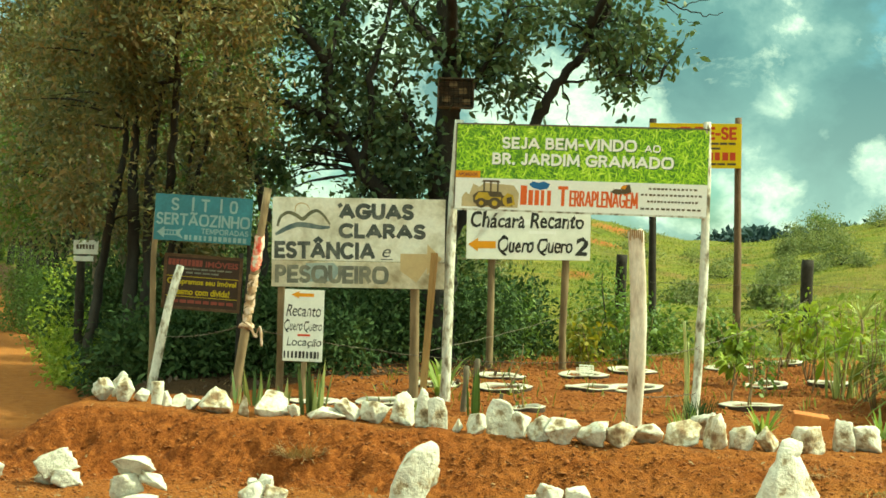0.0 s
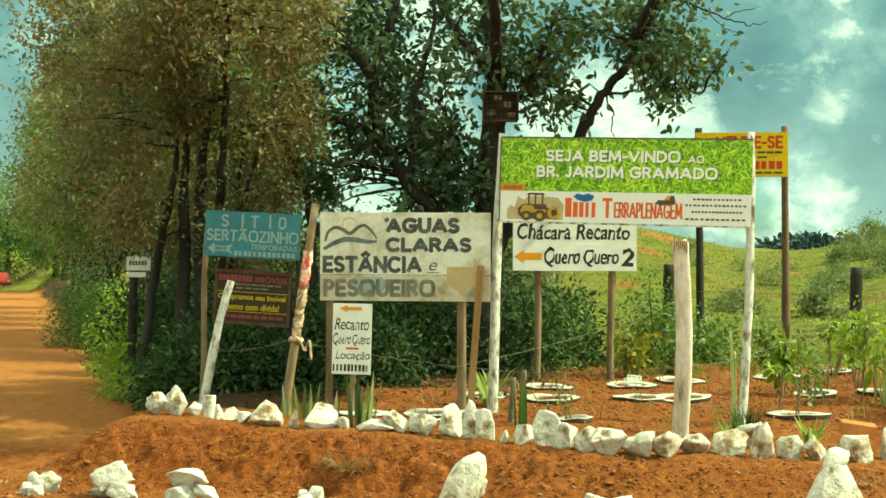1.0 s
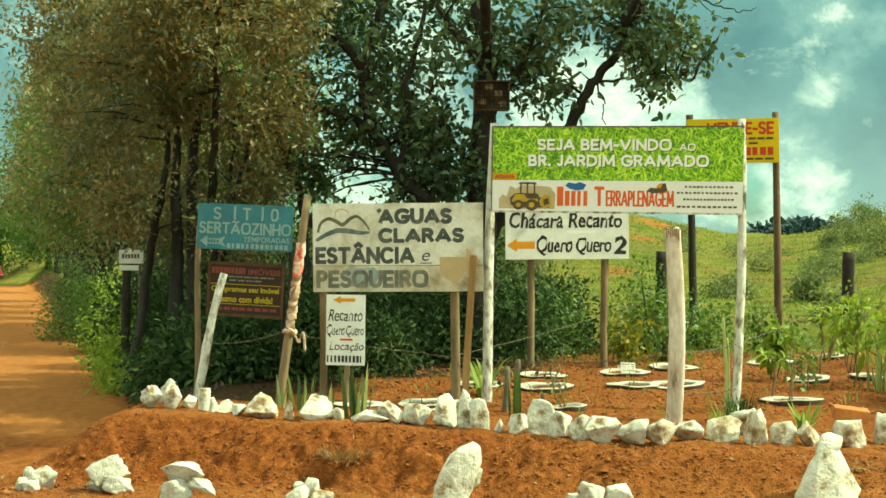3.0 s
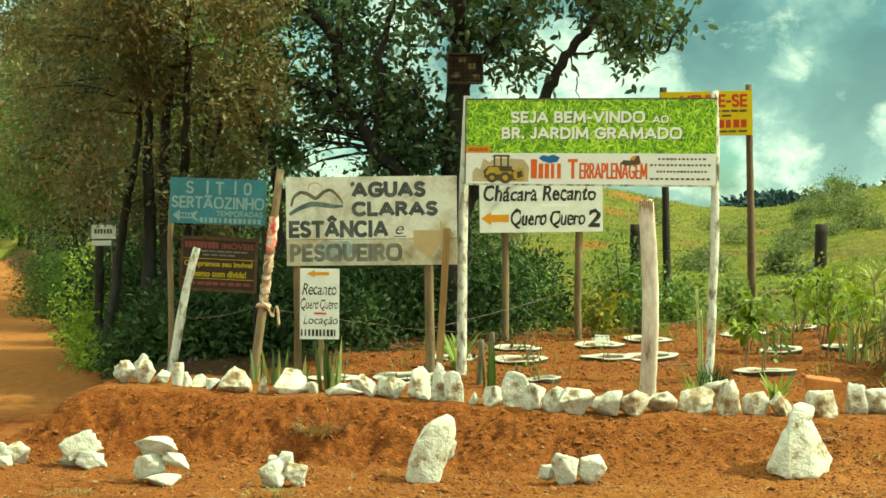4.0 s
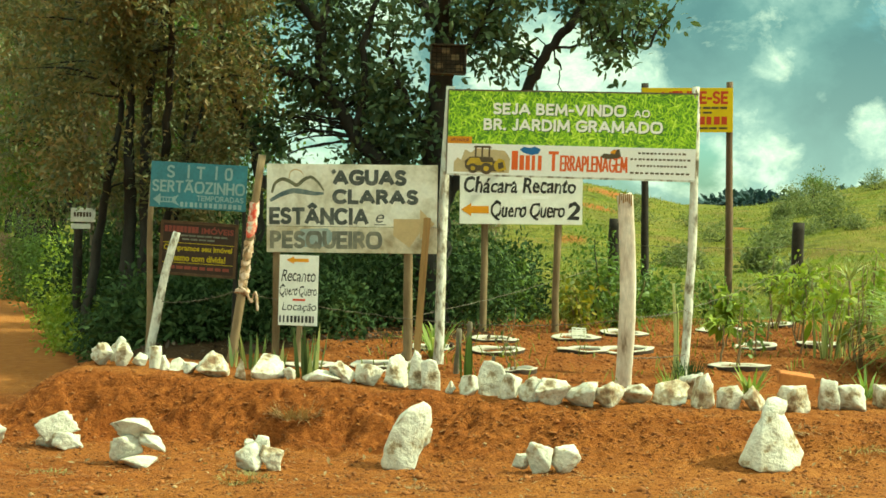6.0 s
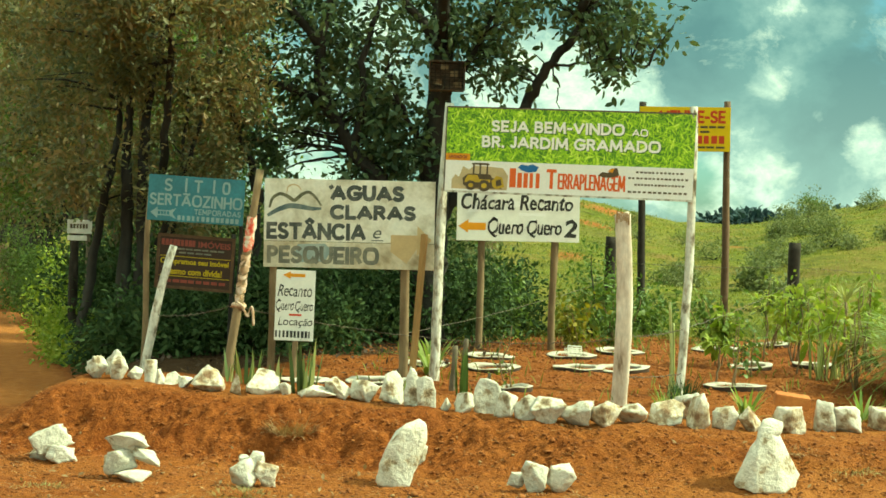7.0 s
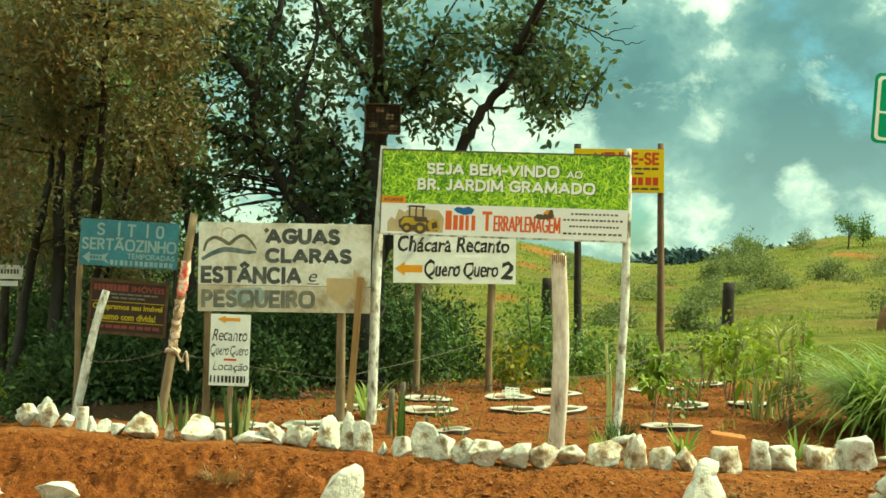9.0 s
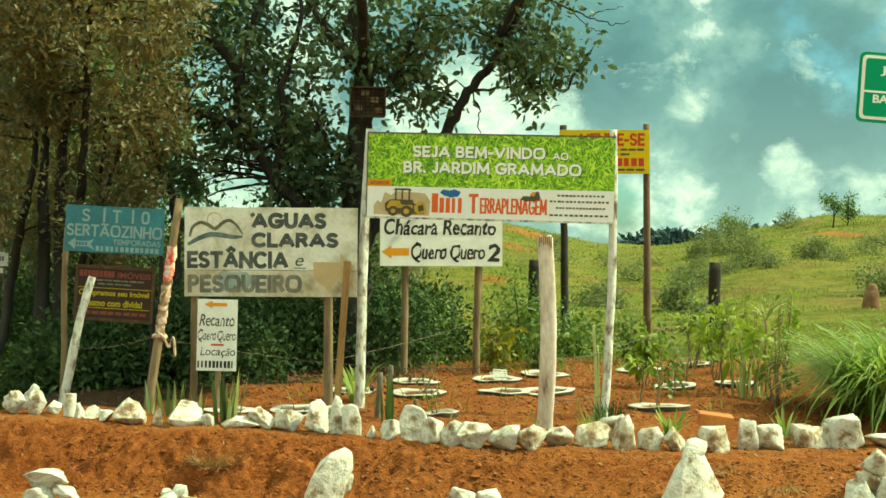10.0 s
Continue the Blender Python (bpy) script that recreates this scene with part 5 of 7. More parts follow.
# the blue country-house sign
st = Board("country_house_sign", sign_pose((-3.21, 13.5, 1.965), (-2.235, 13.5, 1.925), 0, 0.23), 0.98, 0.465, 0.012, PAINT_BLUE, "faded blue board with pale hand-painted lettering on thin poles")
for u, letter in ((0.165, "S"), (0.375, "Í"), (0.475, "T"), (0.665, "Í"), (0.765, "O")):
    st.capitals(letter, u, 0.07, u + (0.03 if letter == "Í" else 0.085), 0.345, PAINT_PALE, 0.17)
st.capitals("SERTÃOZINHO", 0.02, 0.40, 0.985, 0.66, PAINT_PALE, 0.17)
st.capitals("TEMPORADAS", 0.49, 0.70, 0.975, 0.82, PAINT_PALE, 0.17)
st.shape("arrow", [(0.035, 0.825), (0.11, 0.70), (0.11, 0.765), (0.24, 0.765), (0.30, 0.71), (0.265, 0.83), (0.31, 0.95), (0.24, 0.885), (0.11, 0.885), (0.11, 0.95)], PAINT_PALE)
st.bars("distance_bar", 0.115, 0.79, 0.24, 0.86, 4, PAINT_BLUE, 2, 0.3, 0.004)
st.bars("number_bar", 0.32, 0.86, 0.97, 0.965, 13, PAINT_PALE, 8, 0.4)
sign_post(st.ob, (-3.26, 13.56, -0.2), (-3.195, 13.56, 1.93), 0.034, 0.028, MAT_WOOD_POLE, 16, sway=0.02)
sign_post(st.ob, (-2.36, 13.62, -0.2), (-2.30, 13.60, 1.75), 0.026, 0.022, MAT_BARK, 17, sway=0.02)

# the estate agent's dark board
dk = Board("estate_agent_sign", sign_pose((-3.13, 13.66, 1.355), (-2.36, 13.66, 1.315), 0, 0.265), 0.775, 0.535, 0.014, PAINT_BROWN, "dark brown estate agent board with red and yellow lettering")
dk.bars("red_writing", 0.04, 0.075, 0.50, 0.195, 9, PAINT_DUSKY, 21, 0.18)
dk.text("IMÓVEIS", 0.53, 0.06, 0.96, 0.20, PAINT_DUSKY, 0.03)
dk.bars("small_writing", 0.26, 0.235, 0.90, 0.268, 6, PAINT_FADED, 22, 0.15)
dk.bars("small_writing", 0.28, 0.305, 0.72, 0.338, 4, PAINT_FADED, 23, 0.15)
dk.rect("yellow_line", 0.03, 0.392, 0.97, 0.405, PAINT_SIGN_YELLOW)
dk.text("Compramos seu imóvel", 0.04, 0.435, 0.95, 0.575, PAINT_SIGN_YELLOW, 0.035)
dk.text("mesmo com dívida!", 0.10, 0.615, 0.87, 0.745, PAINT_SIGN_YELLOW, 0.035)
dk.rect("yellow_line", 0.03, 0.772, 0.97, 0.785, PAINT_SIGN_YELLOW)
dk.bars("red_writing", 0.12, 0.84, 0.94, 0.90, 8, PAINT_DUSKY, 26, 0.2)
frame_bm = bmesh.new()
for sx, sz, at in [(0.80, 0.03, (0, 0, 0.265)), (0.80, 0.03, (0, 0, -0.265)), (0.03, 0.505, (-0.385, 0, 0)), (0.03, 0.505, (0.385, 0, 0))]:
    box(sx, 0.024, sz, at, bm=frame_bm)
part("frame", frame_bm, surface("dull_frame_wood", [(0.3, (0.07, 0.04, 0.022)), (0.7, (0.16, 0.09, 0.05))], 8.0, 0.8), dk.ob, "brown wooden frame")
sign_post(dk.ob, (-2.39, 13.70, -0.2), (-2.37, 13.69, 1.38), 0.024, 0.022, MAT_BARK, 18, sway=0.01)

# the white locality sign behind the banner
ch = Board("locality_sign", sign_pose((-0.10, 16.5, 2.06), (1.445, 16.75, 2.07), 0, 0.355), 1.555, 0.71, 0.012, PAINT_WHITE, "white board with black hand lettering and an orange arrow")
ch.text("Chácara Recanto", 0.03, 0.175, 0.945, 0.455, PAINT_BLACK, 0.02, 0.12, hand=0.12)
for du in (0.0, 0.006):
    ch.text("QueroQuero", 0.25 + du, 0.605, 0.850 + du, 0.93, PAINT_BLACK, 0.004, 0.15, gap=0.22, hand=0.12)
ch.text("2", 0.875, 0.60, 0.975, 0.915, PAINT_BLACK, 0.03, 0.12, hand=0.12)
ch.arrow_left(0.012, 0.635, 0.235, 0.865, PAINT_ORANGE, 0.36, 0.55)
for k, (a, b, c, d) in enumerate([(0.42, 0.30, 0.52, 0.40), (0.09, 0.42, 0.20, 0.50), (0.50, 0.50, 0.72, 0.55)]):
    ch.rect("worn_patch", a, b, c, d, PAINT_STRIP, 0.001)
sign_post(ch.ob, (0.215, 16.62, -0.25), (0.205, 16.62, 1.98), 0.048, 0.044, MAT_WOOD_POLE, 30, sway=0.012)
sign_post(ch.ob, (1.14, 16.76, -0.2), (1.145, 16.76, 1.98), 0.050, 0.046, MAT_WOOD_POLE, 31, sway=0.012)

# the yellow for-sale board
ys = Board("for_sale_sign", sign_pose((2.58, 20.0, 3.38), (3.93, 20.0, 3.40), 0, 0.325), 1.355, 0.66, 0.015, PAINT_YELLOW, "yellow for-sale board with red lettering on two tall dark posts")
ys.capitals("VENDE-SE", 0.215, 0.075, 0.945, 0.365, PAINT_RED, 0.20)
ys.bars("small_writing", 0.20, 0.425, 0.95, 0.475, 8, PAINT_MACHINE_DARK, 41, 0.15)
ys.bars("small_writing", 0.30, 0.535, 0.79, 0.58, 4, PAINT_MACHINE_DARK, 42, 0.15)
ys.bars("number_bar", 0.215, 0.645, 0.955, 0.825, 9, PAINT_RED, 43, 0.28)
ys.bars("small_writing", 0.20, 0.885, 0.95, 0.93, 7, PAINT_MACHINE_DARK, 44, 0.15)
sign_post(ys.ob, (3.945, 20.08, -0.1), (3.895, 20.08, 3.50), 0.064, 0.052, surface("brown_post", [(0.3, (0.09, 0.05, 0.03)), (0.7, (0.19, 0.12, 0.075))], 5.0, 0.85, 0.4, stretch=(1, 1, 0.3)), 33, sway=0.015)
sign_post(ys.ob, (2.70, 20.08, -0.1), (2.63, 20.08, 3.46), 0.060, 0.052, MAT_BURNT, 34, sway=0.015)

# the green road sign at the far side of the garden
rd = Board("road_sign", pose(6.32, 15.0, 3.42, 0, 3.5, 0) , 2.0, 0.80, 0.006, None, "green road direction sign with white border on a steel pole")


def round_plate(w, h, t, radius, material, parent, name, y=0.0, hole=0.0):
    pts = []
    for cx, cz, a0 in ((1, 1, 0), (-1, 1, 90), (-1, -1, 180), (1, -1, 270)):
        for k in range(7):
            a = radians(a0 + 15 * k)
            pts.append((cx * (w / 2 - radius) + radius * math.cos(a), cz * (h / 2 - radius) + radius * math.sin(a)))
    bm = bmesh.new()
    face = bm.faces.new([bm.verts.new((x, y - t / 2, z)) for x, z in reversed(pts)])
    made = bmesh.ops.extrude_face_region(bm, geom=[face])
    bmesh.ops.translate(bm, vec=(0, t, 0), verts=[g for g in made["geom"] if isinstance(g, bmesh.types.BMVert)])
    bmesh.ops.recalc_face_normals(bm, faces=bm.faces)
    return part(name, bm, material, parent)


round_plate(2.0, 0.80, 0.005, 0.07, PAINT_ROAD_GREEN, rd.ob, "plate")
round_plate(1.93, 0.73, 0.003, 0.055, PAINT_TEXT_WHITE, rd.ob, "border", -0.005)
round_plate(1.85, 0.66, 0.003, 0.04, PAINT_ROAD_GREEN, rd.ob, "field", -0.009)
rd.front = -0.011
rd.rect("divider", 0.035, 0.545, 0.965, 0.575, PAINT_TEXT_WHITE)
rd.text("Jd", 0.125, 0.19, 0.21, 0.33, PAINT_TEXT_WHITE, 0.02)
rd.bars("name_bar", 0.24, 0.19, 0.85, 0.33, 7, PAINT_TEXT_WHITE, 51, 0.2)
rd.text("BAIRRO", 0.09, 0.60, 0.34, 0.72, PAINT_TEXT_WHITE, 0.03)
sign_post(rd.ob, (6.42, 15.06, -0.2), (6.42, 15.06, 3.9), 0.035, 0.035, surface("galvanised_pole", [(0.3, (0.30, 0.31, 0.31)), (0.7, (0.44, 0.45, 0.45))], 8.0, 0.5, 0.0, metal=0.7), 35, sway=0.0, rough=0.0)

# the little white notice among the roadside trees
ws = Board("notice", pose(-5.28, 18.3, 1.36, 0, 0, 12), 0.33, 0.19, 0.012, PAINT_WHITE, "small white notice on a dark post beside the road")
ws.bars("notice_writing", 0.12, 0.30, 0.88, 0.62, 6, PAINT_MACHINE_DARK, 61, 0.3)
part("lower_notice", box(0.26, 0.012, 0.07, (-0.03, 0, -0.155), 0.002), PAINT_WHITE, ws.ob)
sign_post(ws.ob, (-5.37, 18.37, -0.6), (-5.36, 18.36, 1.30), 0.070, 0.060, MAT_BURNT, 36)

# ---- posts, props and wires ----
pole("leaning_pole", (-2.245, 12.55, -0.2), (-1.955, 12.62, 2.01), 0.048, 0.036, MAT_WOOD_POLE, "crooked bare pole wound with red and white tape, leaning", "pole", sway=0.0, seed=3)
pole("white_pole", (-3.175, 13.15, -0.15), (-2.895, 13.25, 1.25), 0.048, 0.038, MAT_POLE_WHITE, "short whitewashed pole leaning against the dark sign", "pole", sway=0.02, seed=5)
# the thick split post: a flat face towards the road, a bowed line and a ragged top
r = np.random.default_rng(8)
z = np.linspace(0, 1, 22)
line = np.stack([-0.022 + 0.046 * np.sin(np.pi * z * 0.98), np.zeros(22), 1.99 * z], 1)
v, q, t = tube(line, np.linspace(0.076, 0.071, 22) + 0.0015 * r.normal(size=22), 18, 0.012, 8)
front = -0.040 - 0.006 * np.sin(v[:, 2] * 3.0)
v[:, 1] = np.where(v[:, 1] < front, front + (v[:, 1] - front) * 0.12, v[:, 1])
top = v[:, 2] > 1.98
v[top, 2] += 0.012 * np.sin(v[top, 0] * 90) + 0.008 * r.uniform(-1, 1, top.sum())
post = thing("fence_post", pose(1.435, 12.05, -0.3), "thick whitewashed split fence post with a ragged bare top", "post")
mesh_object("shaft", v, [q, t], MAT_POST_PINK, post)
for k in range(7):
    x, h = -0.055 + 0.018 * k, r.uniform(0.05, 0.13)
    part("splinter", box(0.011, 0.010, h, (line[-1, 0] + x, -0.044 + 0.004 * (k % 2), 1.985 - h / 2 + r.uniform(0.0, 0.02)), 0.002), MAT_PLANK, post, "bare brown splinter")
for k, (x, y, top) in enumerate([(4.96, 20.0, 1.42), (2.22, 20.0, 1.43)]):
    pole("charred_fence_post", (x, y, -0.1), (x, y + 0.02, top), 0.088, 0.080, MAT_BURNT, "charred black fence post at the edge of the meadow", "post", sides=12, sway=0.008, rough=0.03, seed=40 + k, square=0.75)
# an earthen termite mound in the pasture
v, q, t = tube(line_points((0, 0, -0.1), (0.03, 0, 0.52), 12, 0.01, 5), np.array([0.24, 0.235, 0.22, 0.20, 0.19, 0.18, 0.17, 0.155, 0.14, 0.125, 0.10, 0.06]), 14, 0.05, 58)
mound = mesh_object("termite_mound", v, [q, t], surface("brown_mound_earth", [(0.3, (0.12, 0.06, 0.03)), (0.7, (0.25, 0.135, 0.07))], 6.0, 0.95, 0.5, 40.0), None, True)
mound.location = (10.48, 28.5, float(height(10.48, 28.5)))
tagged(mound, "brown earthen termite mound standing in the pasture", "mound")
for k, (x, y, h, r0) in enumerate([(-0.08, 12.35, 0.42, 0.032), (0.02, 12.2, 0.50, 0.030), (0.24, 12.1, 0.20, 0.022)]):
    pole("short_stake", (x, y, -0.1), (x + 0.02, y, h), r0, r0 * 0.8, MAT_BARK_PALE, "short weathered stake driven into the earth", "stake", sides=7, sway=0.004, rough=0.08, seed=50 + k)

# tape and rags on the leaning pole
def on_pole(k):
    """A point on the leaning pole, k from its foot (0) to its top (1)."""
    return np.array((-2.245, 12.55, -0.2)) * (1 - k) + np.array((-1.955, 12.62, 2.01)) * k


for nm, k0, k1, wide, mat_, lab in [("tape_winding", 0.65, 0.79, 0.045, MAT_TAPE, "red and white plastic tape wound round the leaning pole"), ("rag_winding", 0.43, 0.63, 0.045, MAT_RAG, "faded strips of rag wound round the leaning pole")]:
    n = 120
    t = np.linspace(0, 1, n)
    a = t * 2 * np.pi * 7
    c = np.stack([on_pole(k0 + (k1 - k0) * s) for s in t])
    rad = wide + 0.004 * np.sin(a * 1.7)
    p = c + np.stack([np.cos(a) * rad, np.sin(a) * rad, 0.01 * np.sin(a * 2.3)], 1)
    up = np.array([0, 0, 0.046 if nm == "tape_winding" else 0.038]) * (0.75 + 0.25 * np.sin(a * 0.7))[:, None]
    v = np.concatenate([p - up, p + up])
    i = np.arange(n - 1)
    tagged(mesh_object(nm, v, np.stack([i, i + 1, i + 1 + n, i + n], 1), mat_, None, True), lab, "tape")
for k, (s0, way_) in enumerate([(0.415, [(0, 0, 0), (0.05, -0.02, -0.02), (0.085, -0.02, -0.09), (0.12, -0.02, -0.10), (0.14, -0.02, -0.02), (0.165, -0.02, 0.0), (0.178, -0.02, -0.08), (0.185, -0.02, -0.24)]),
                               (0.425, [(-0.03, 0, 0.02), (0.02, -0.02, -0.01), (0.06, -0.03, -0.05), (0.075, -0.03, -0.12), (0.10, -0.03, -0.16), (0.13, -0.03, -0.14)])]):
    p = on_pole(s0) + np.array([0.02, -0.055, 0]) + np.array(way_) * 0.75
    t = np.linspace(0, len(p) - 1, 5 * len(p))
    p = np.stack([np.interp(t, np.arange(len(p)), p[:, c]) for c in range(3)], 1)
    for _ in range(3):
        p[1:-1] = 0.25 * p[:-2] + 0.5 * p[1:-1] + 0.25 * p[2:]
    v, q, t = tube(p, 0.010 + 0.003 * np.sin(np.linspace(0, 9, len(p))), 6, 0.12, 70 + k)
    tagged(mesh_object("hanging_rag", v, [q, t], MAT_RAG, None, True), "strip of pale rag knotted to the leaning pole", "rag")
v, q, t = tube([on_pole(0.415) + np.array([0.052 * math.cos(a), 0.052 * math.sin(a), 0.012 * math.sin(2 * a)]) for a in np.linspace(0, 6.28, 20)], np.full(20, 0.019), 7, 0.2, 74)
tagged(mesh_object("rag_knot", v, [q, t], MAT_RAG, None, True), "pale rag tied round the leaning pole", "rag")


# barbed wires from post to post
def wire(a, b, sag, seed, radius=0.0035):
    t = np.linspace(0, 1, 28)[:, None]
    p = np.asarray(a) * (1 - t) + np.asarray(b) * t
    p[:, 2] -= (4 * sag * t * (1 - t))[:, 0]
    p += np.random.default_rng(seed).normal(size=p.shape) * 0.004
    pieces = [tube(p, np.full(len(p), radius), 5, 0.05, seed)]
    for k in range(2, 27, 2):
        d = np.array([0.014, 0.01, 0.014]) * np.random.default_rng(seed + k).choice([-1, 1], 3)
        pieces.append(tube(np.stack([p[k] - d, p[k], p[k] + d]), np.array([0.002, 0.003, 0.002]), 4, 0, k))
    v, f = joined(pieces)
    return tagged(mesh_object("barbed_wire", v, f, MAT_WIRE, None, True), "strand of rusty barbed wire between the posts", "wire", "fence wires")


wire((-3.06, 13.18, 0.56), (-2.13, 12.57, 0.74), 0.05, 1)
wire((-2.12, 12.60, 0.70), (-0.24, 13.03, 0.42), 0.03, 2)
wire((-0.22, 13.03, 0.42), (1.38, 12.0, 0.55), 0.04, 3)
wire((1.48, 12.05, 0.58), (2.10, 12.62, 0.62), 0.02, 4)
wire((2.12, 12.70, 0.62), (4.95, 19.9, 0.85), 0.05, 5)
wire((1.48, 12.0, 0.22), (2.08, 12.6, 0.20), 0.02, 6)
wire((-0.56, 13.2, 0.45), (2.22, 19.9, 0.80), 0.05, 7)
wire((2.30, 20.0, 1.05), (4.88, 20.0, 1.05), 0.03, 8)
wire((5.04, 20.0, 1.05), (7.52, 20.3, 1.0), 0.03, 9)

# the old wire-mesh crate hung on the trunk of the big tree
cr = thing("crate", pose(-0.27, 16.78, 3.40, 0, 0, 4), "old brown wire-mesh crate hung on the tree trunk", "crate")
bars = bmesh.new()
for k in range(8):
    box(0.42, 0.006, 0.006, (0, -0.10, -0.17 + 0.34 * k / 7), bm=bars)
    box(0.006, 0.006, 0.34, (-0.21 + 0.42 * k / 7, -0.10, 0), bm=bars)
part("mesh_front", bars, MAT_BARK, cr, "rusty wire mesh")
shell = bmesh.new()
for sx, sy, sz, at in [(0.43, 0.02, 0.35, (0, 0.10, 0)), (0.02, 0.2, 0.35, (-0.215, 0, 0)), (0.02, 0.2, 0.35, (0.215, 0, 0)), (0.43, 0.2, 0.02, (0, 0, 0.175)), (0.43, 0.2, 0.02, (0, 0, -0.175))]:
    box(sx, sy, sz, at, bm=shell)
part("shell", shell, surface("weathered_crate_wood", [(0.3, (0.07, 0.05, 0.035)), (0.7, (0.17, 0.12, 0.08))], 9.0, 0.9, 0.4), cr)
for k, (dx, dz) in enumerate([(-0.12, -0.09), (0.08, 0.02), (-0.04, 0.10), (0.13, -0.11)]):
    part("slat", box(0.10, 0.012, 0.07, (dx, -0.085, dz), 0.004), MAT_WOOD_POLE, cr)

# the small red car far down the road
car = thing("car", pose(-48.6, 124.0, float(height(-48.6, 124.0)), 0, 0, 22), "small red hatchback far down the earth road", "car")
red = surface("red_car_paint", [(0.3, (0.42, 0.012, 0.010)), (0.7, (0.55, 0.018, 0.014))], 2.0, 0.3, 0.0, spec=0.5)
hull = bmesh.new()
section = [(-0.82, 0.28), (-0.84, 0.62), (-0.80, 0.86), (-0.70, 0.93), (-0.58, 1.38), (-0.45, 1.45), (0.45, 1.45), (0.58, 1.38), (0.70, 0.93), (0.80, 0.86), (0.84, 0.62), (0.82, 0.28)]
rows_ = []
for y, sx, top in [(-1.95, 0.92, 0.62), (-1.85, 0.97, 0.80), (-1.0, 1.0, 0.93), (-0.35, 1.0, 1.45), (1.2, 1.0, 1.45), (1.75, 0.97, 1.0), (1.9, 0.94, 0.7)]:
    rows_.append([hull.verts.new((x * sx, y, min(z, top))) for x, z in section])
for a, b in zip(rows_[:-1], rows_[1:]):
    for k in range(len(section)):
        hull.faces.new((a[k], b[k], b[(k + 1) % len(section)], a[(k + 1) % len(section)]))
hull.faces.new(rows_[0][::-1]), hull.faces.new(rows_[-1])
bmesh.ops.recalc_face_normals(hull, faces=hull.faces)
part("body", hull, red, car, smooth=False)
glass = surface("dark_car_glass", [(0.3, (0.02, 0.025, 0.03)), (0.7, (0.04, 0.045, 0.05))], 2.0, 0.08, 0.0, spec=0.6)
ws_ = bmesh.new()
ws_.faces.new([ws_.verts.new(c) for c in ((-0.60, -0.93, 0.98), (0.60, -0.93, 0.98), (0.50, -0.40, 1.40), (-0.50, -0.40, 1.40))])
part("windscreen", ws_, glass, car)
for s in (-1, 1):
    bm = box(0.02, 1.3, 0.34, (0.665 * s, 0.45, 1.16), 0.008)
    part("side_window", bm, glass, car)
    part("headlight", box(0.26, 0.05, 0.13, (0.62 * s, -1.90, 0.66), 0.02), PAINT_TEXT_WHITE, car, "clear headlight")
    for y in (-1.25, 1.2):
        v, q, t = tube([(0.70 * s, y, 0.30), (0.86 * s, y, 0.30)], np.array([0.30, 0.30]), 18)
        w_ob = mesh_object("wheel", v, [q, t], MAT_BURNT, car, True, "black tyre")
part("bumper", box(1.5, 0.06, 0.2, (0, -1.95, 0.42), 0.02), PAINT_MACHINE_DARK, car)

# ---- painted stones ----
def hull_mesh(groups, cell, rough, seed):
    """Flat-faced broken stone: the wraps of one or more groups of corners, cut finer and roughened."""
    bm = bmesh.new()
    for pts in groups:
        vs = [bm.verts.new(tuple(p)) for p in pts]
        made = bmesh.ops.convex_hull(bm, input=vs)
        bmesh.ops.delete(bm, geom=list({v for v in made["geom_interior"] + made["geom_unused"] if isinstance(v, bmesh.types.BMVert)}), context="VERTS")
    for _ in range(4):
        long = [e for e in bm.edges if e.calc_length() > cell]
        if not long:
            break
        bmesh.ops.subdivide_edges(bm, edges=long, cuts=1)
        bmesh.ops.triangulate(bm, faces=bm.faces[:])
    bm.normal_update()
    co = np.array([v.co[:] for v in bm.verts])
    nr = np.array([v.normal[:] for v in bm.verts])
    bm.verts.index_update()
    faces = np.array([[v.index for v in f.verts] for f in bm.faces])
    bm.free()
    # worn edges: every corner drawn towards its neighbours
    ends = np.concatenate([faces[:, [0, 1]], faces[:, [1, 2]], faces[:, [2, 0]]])
    for _ in range(1):
        total, count = np.zeros_like(co), np.zeros(len(co))
        for a, b in ((0, 1), (1, 0)):
            np.add.at(total, ends[:, a], co[ends[:, b]])
            np.add.at(count, ends[:, a], 1)
        co = co * 0.8 + 0.2 * total / count[:, None]
    for k in range(len(co)):
        q = Vector(co[k]) / cell + Vector((seed * 3.7, 0, 0))
        ridge = 1 - 2 * abs(noise.noise(q * 0.9 + Vector((0, 5, 0))))
        co[k] += nr[k] * rough * (noise.noise(q * 0.6) + 0.6 * noise.noise(q * 1.9) - 0.9 * max(0, ridge - 0.55))
    return co, faces


def rock_mesh(size, seed, taper=0.0, lean=0.0, facets=12):
    """A broken stone: a sphere cut by random planes, with a rough skin; stands on z = 0."""
    r = np.random.default_rng(seed)
    # a few corners wrapped in flat broken faces
    c = r.normal(size=(facets, 3))
    c[:4, 2] = -np.abs(c[:4, 2]) - 0.3
    c[4:8, 2] = np.abs(c[4:8, 2]) * 0.4 + 0.75
    c = c / np.linalg.norm(c, axis=1)[:, None] * r.uniform(0.78, 1.05, (facets, 1))
    p, faces = hull_mesh([c], 0.19, 0.055, seed)
    lo, hi = p.min(0), p.max(0)
    p = (p - (lo + hi) / 2) / (hi - lo)
    p[:, 2] += 0.5
    p[:, :2] *= (1 - taper * p[:, 2:3])
    p *= np.asarray(size)
    p[:, 0] += lean * p[:, 2]
    return p, faces


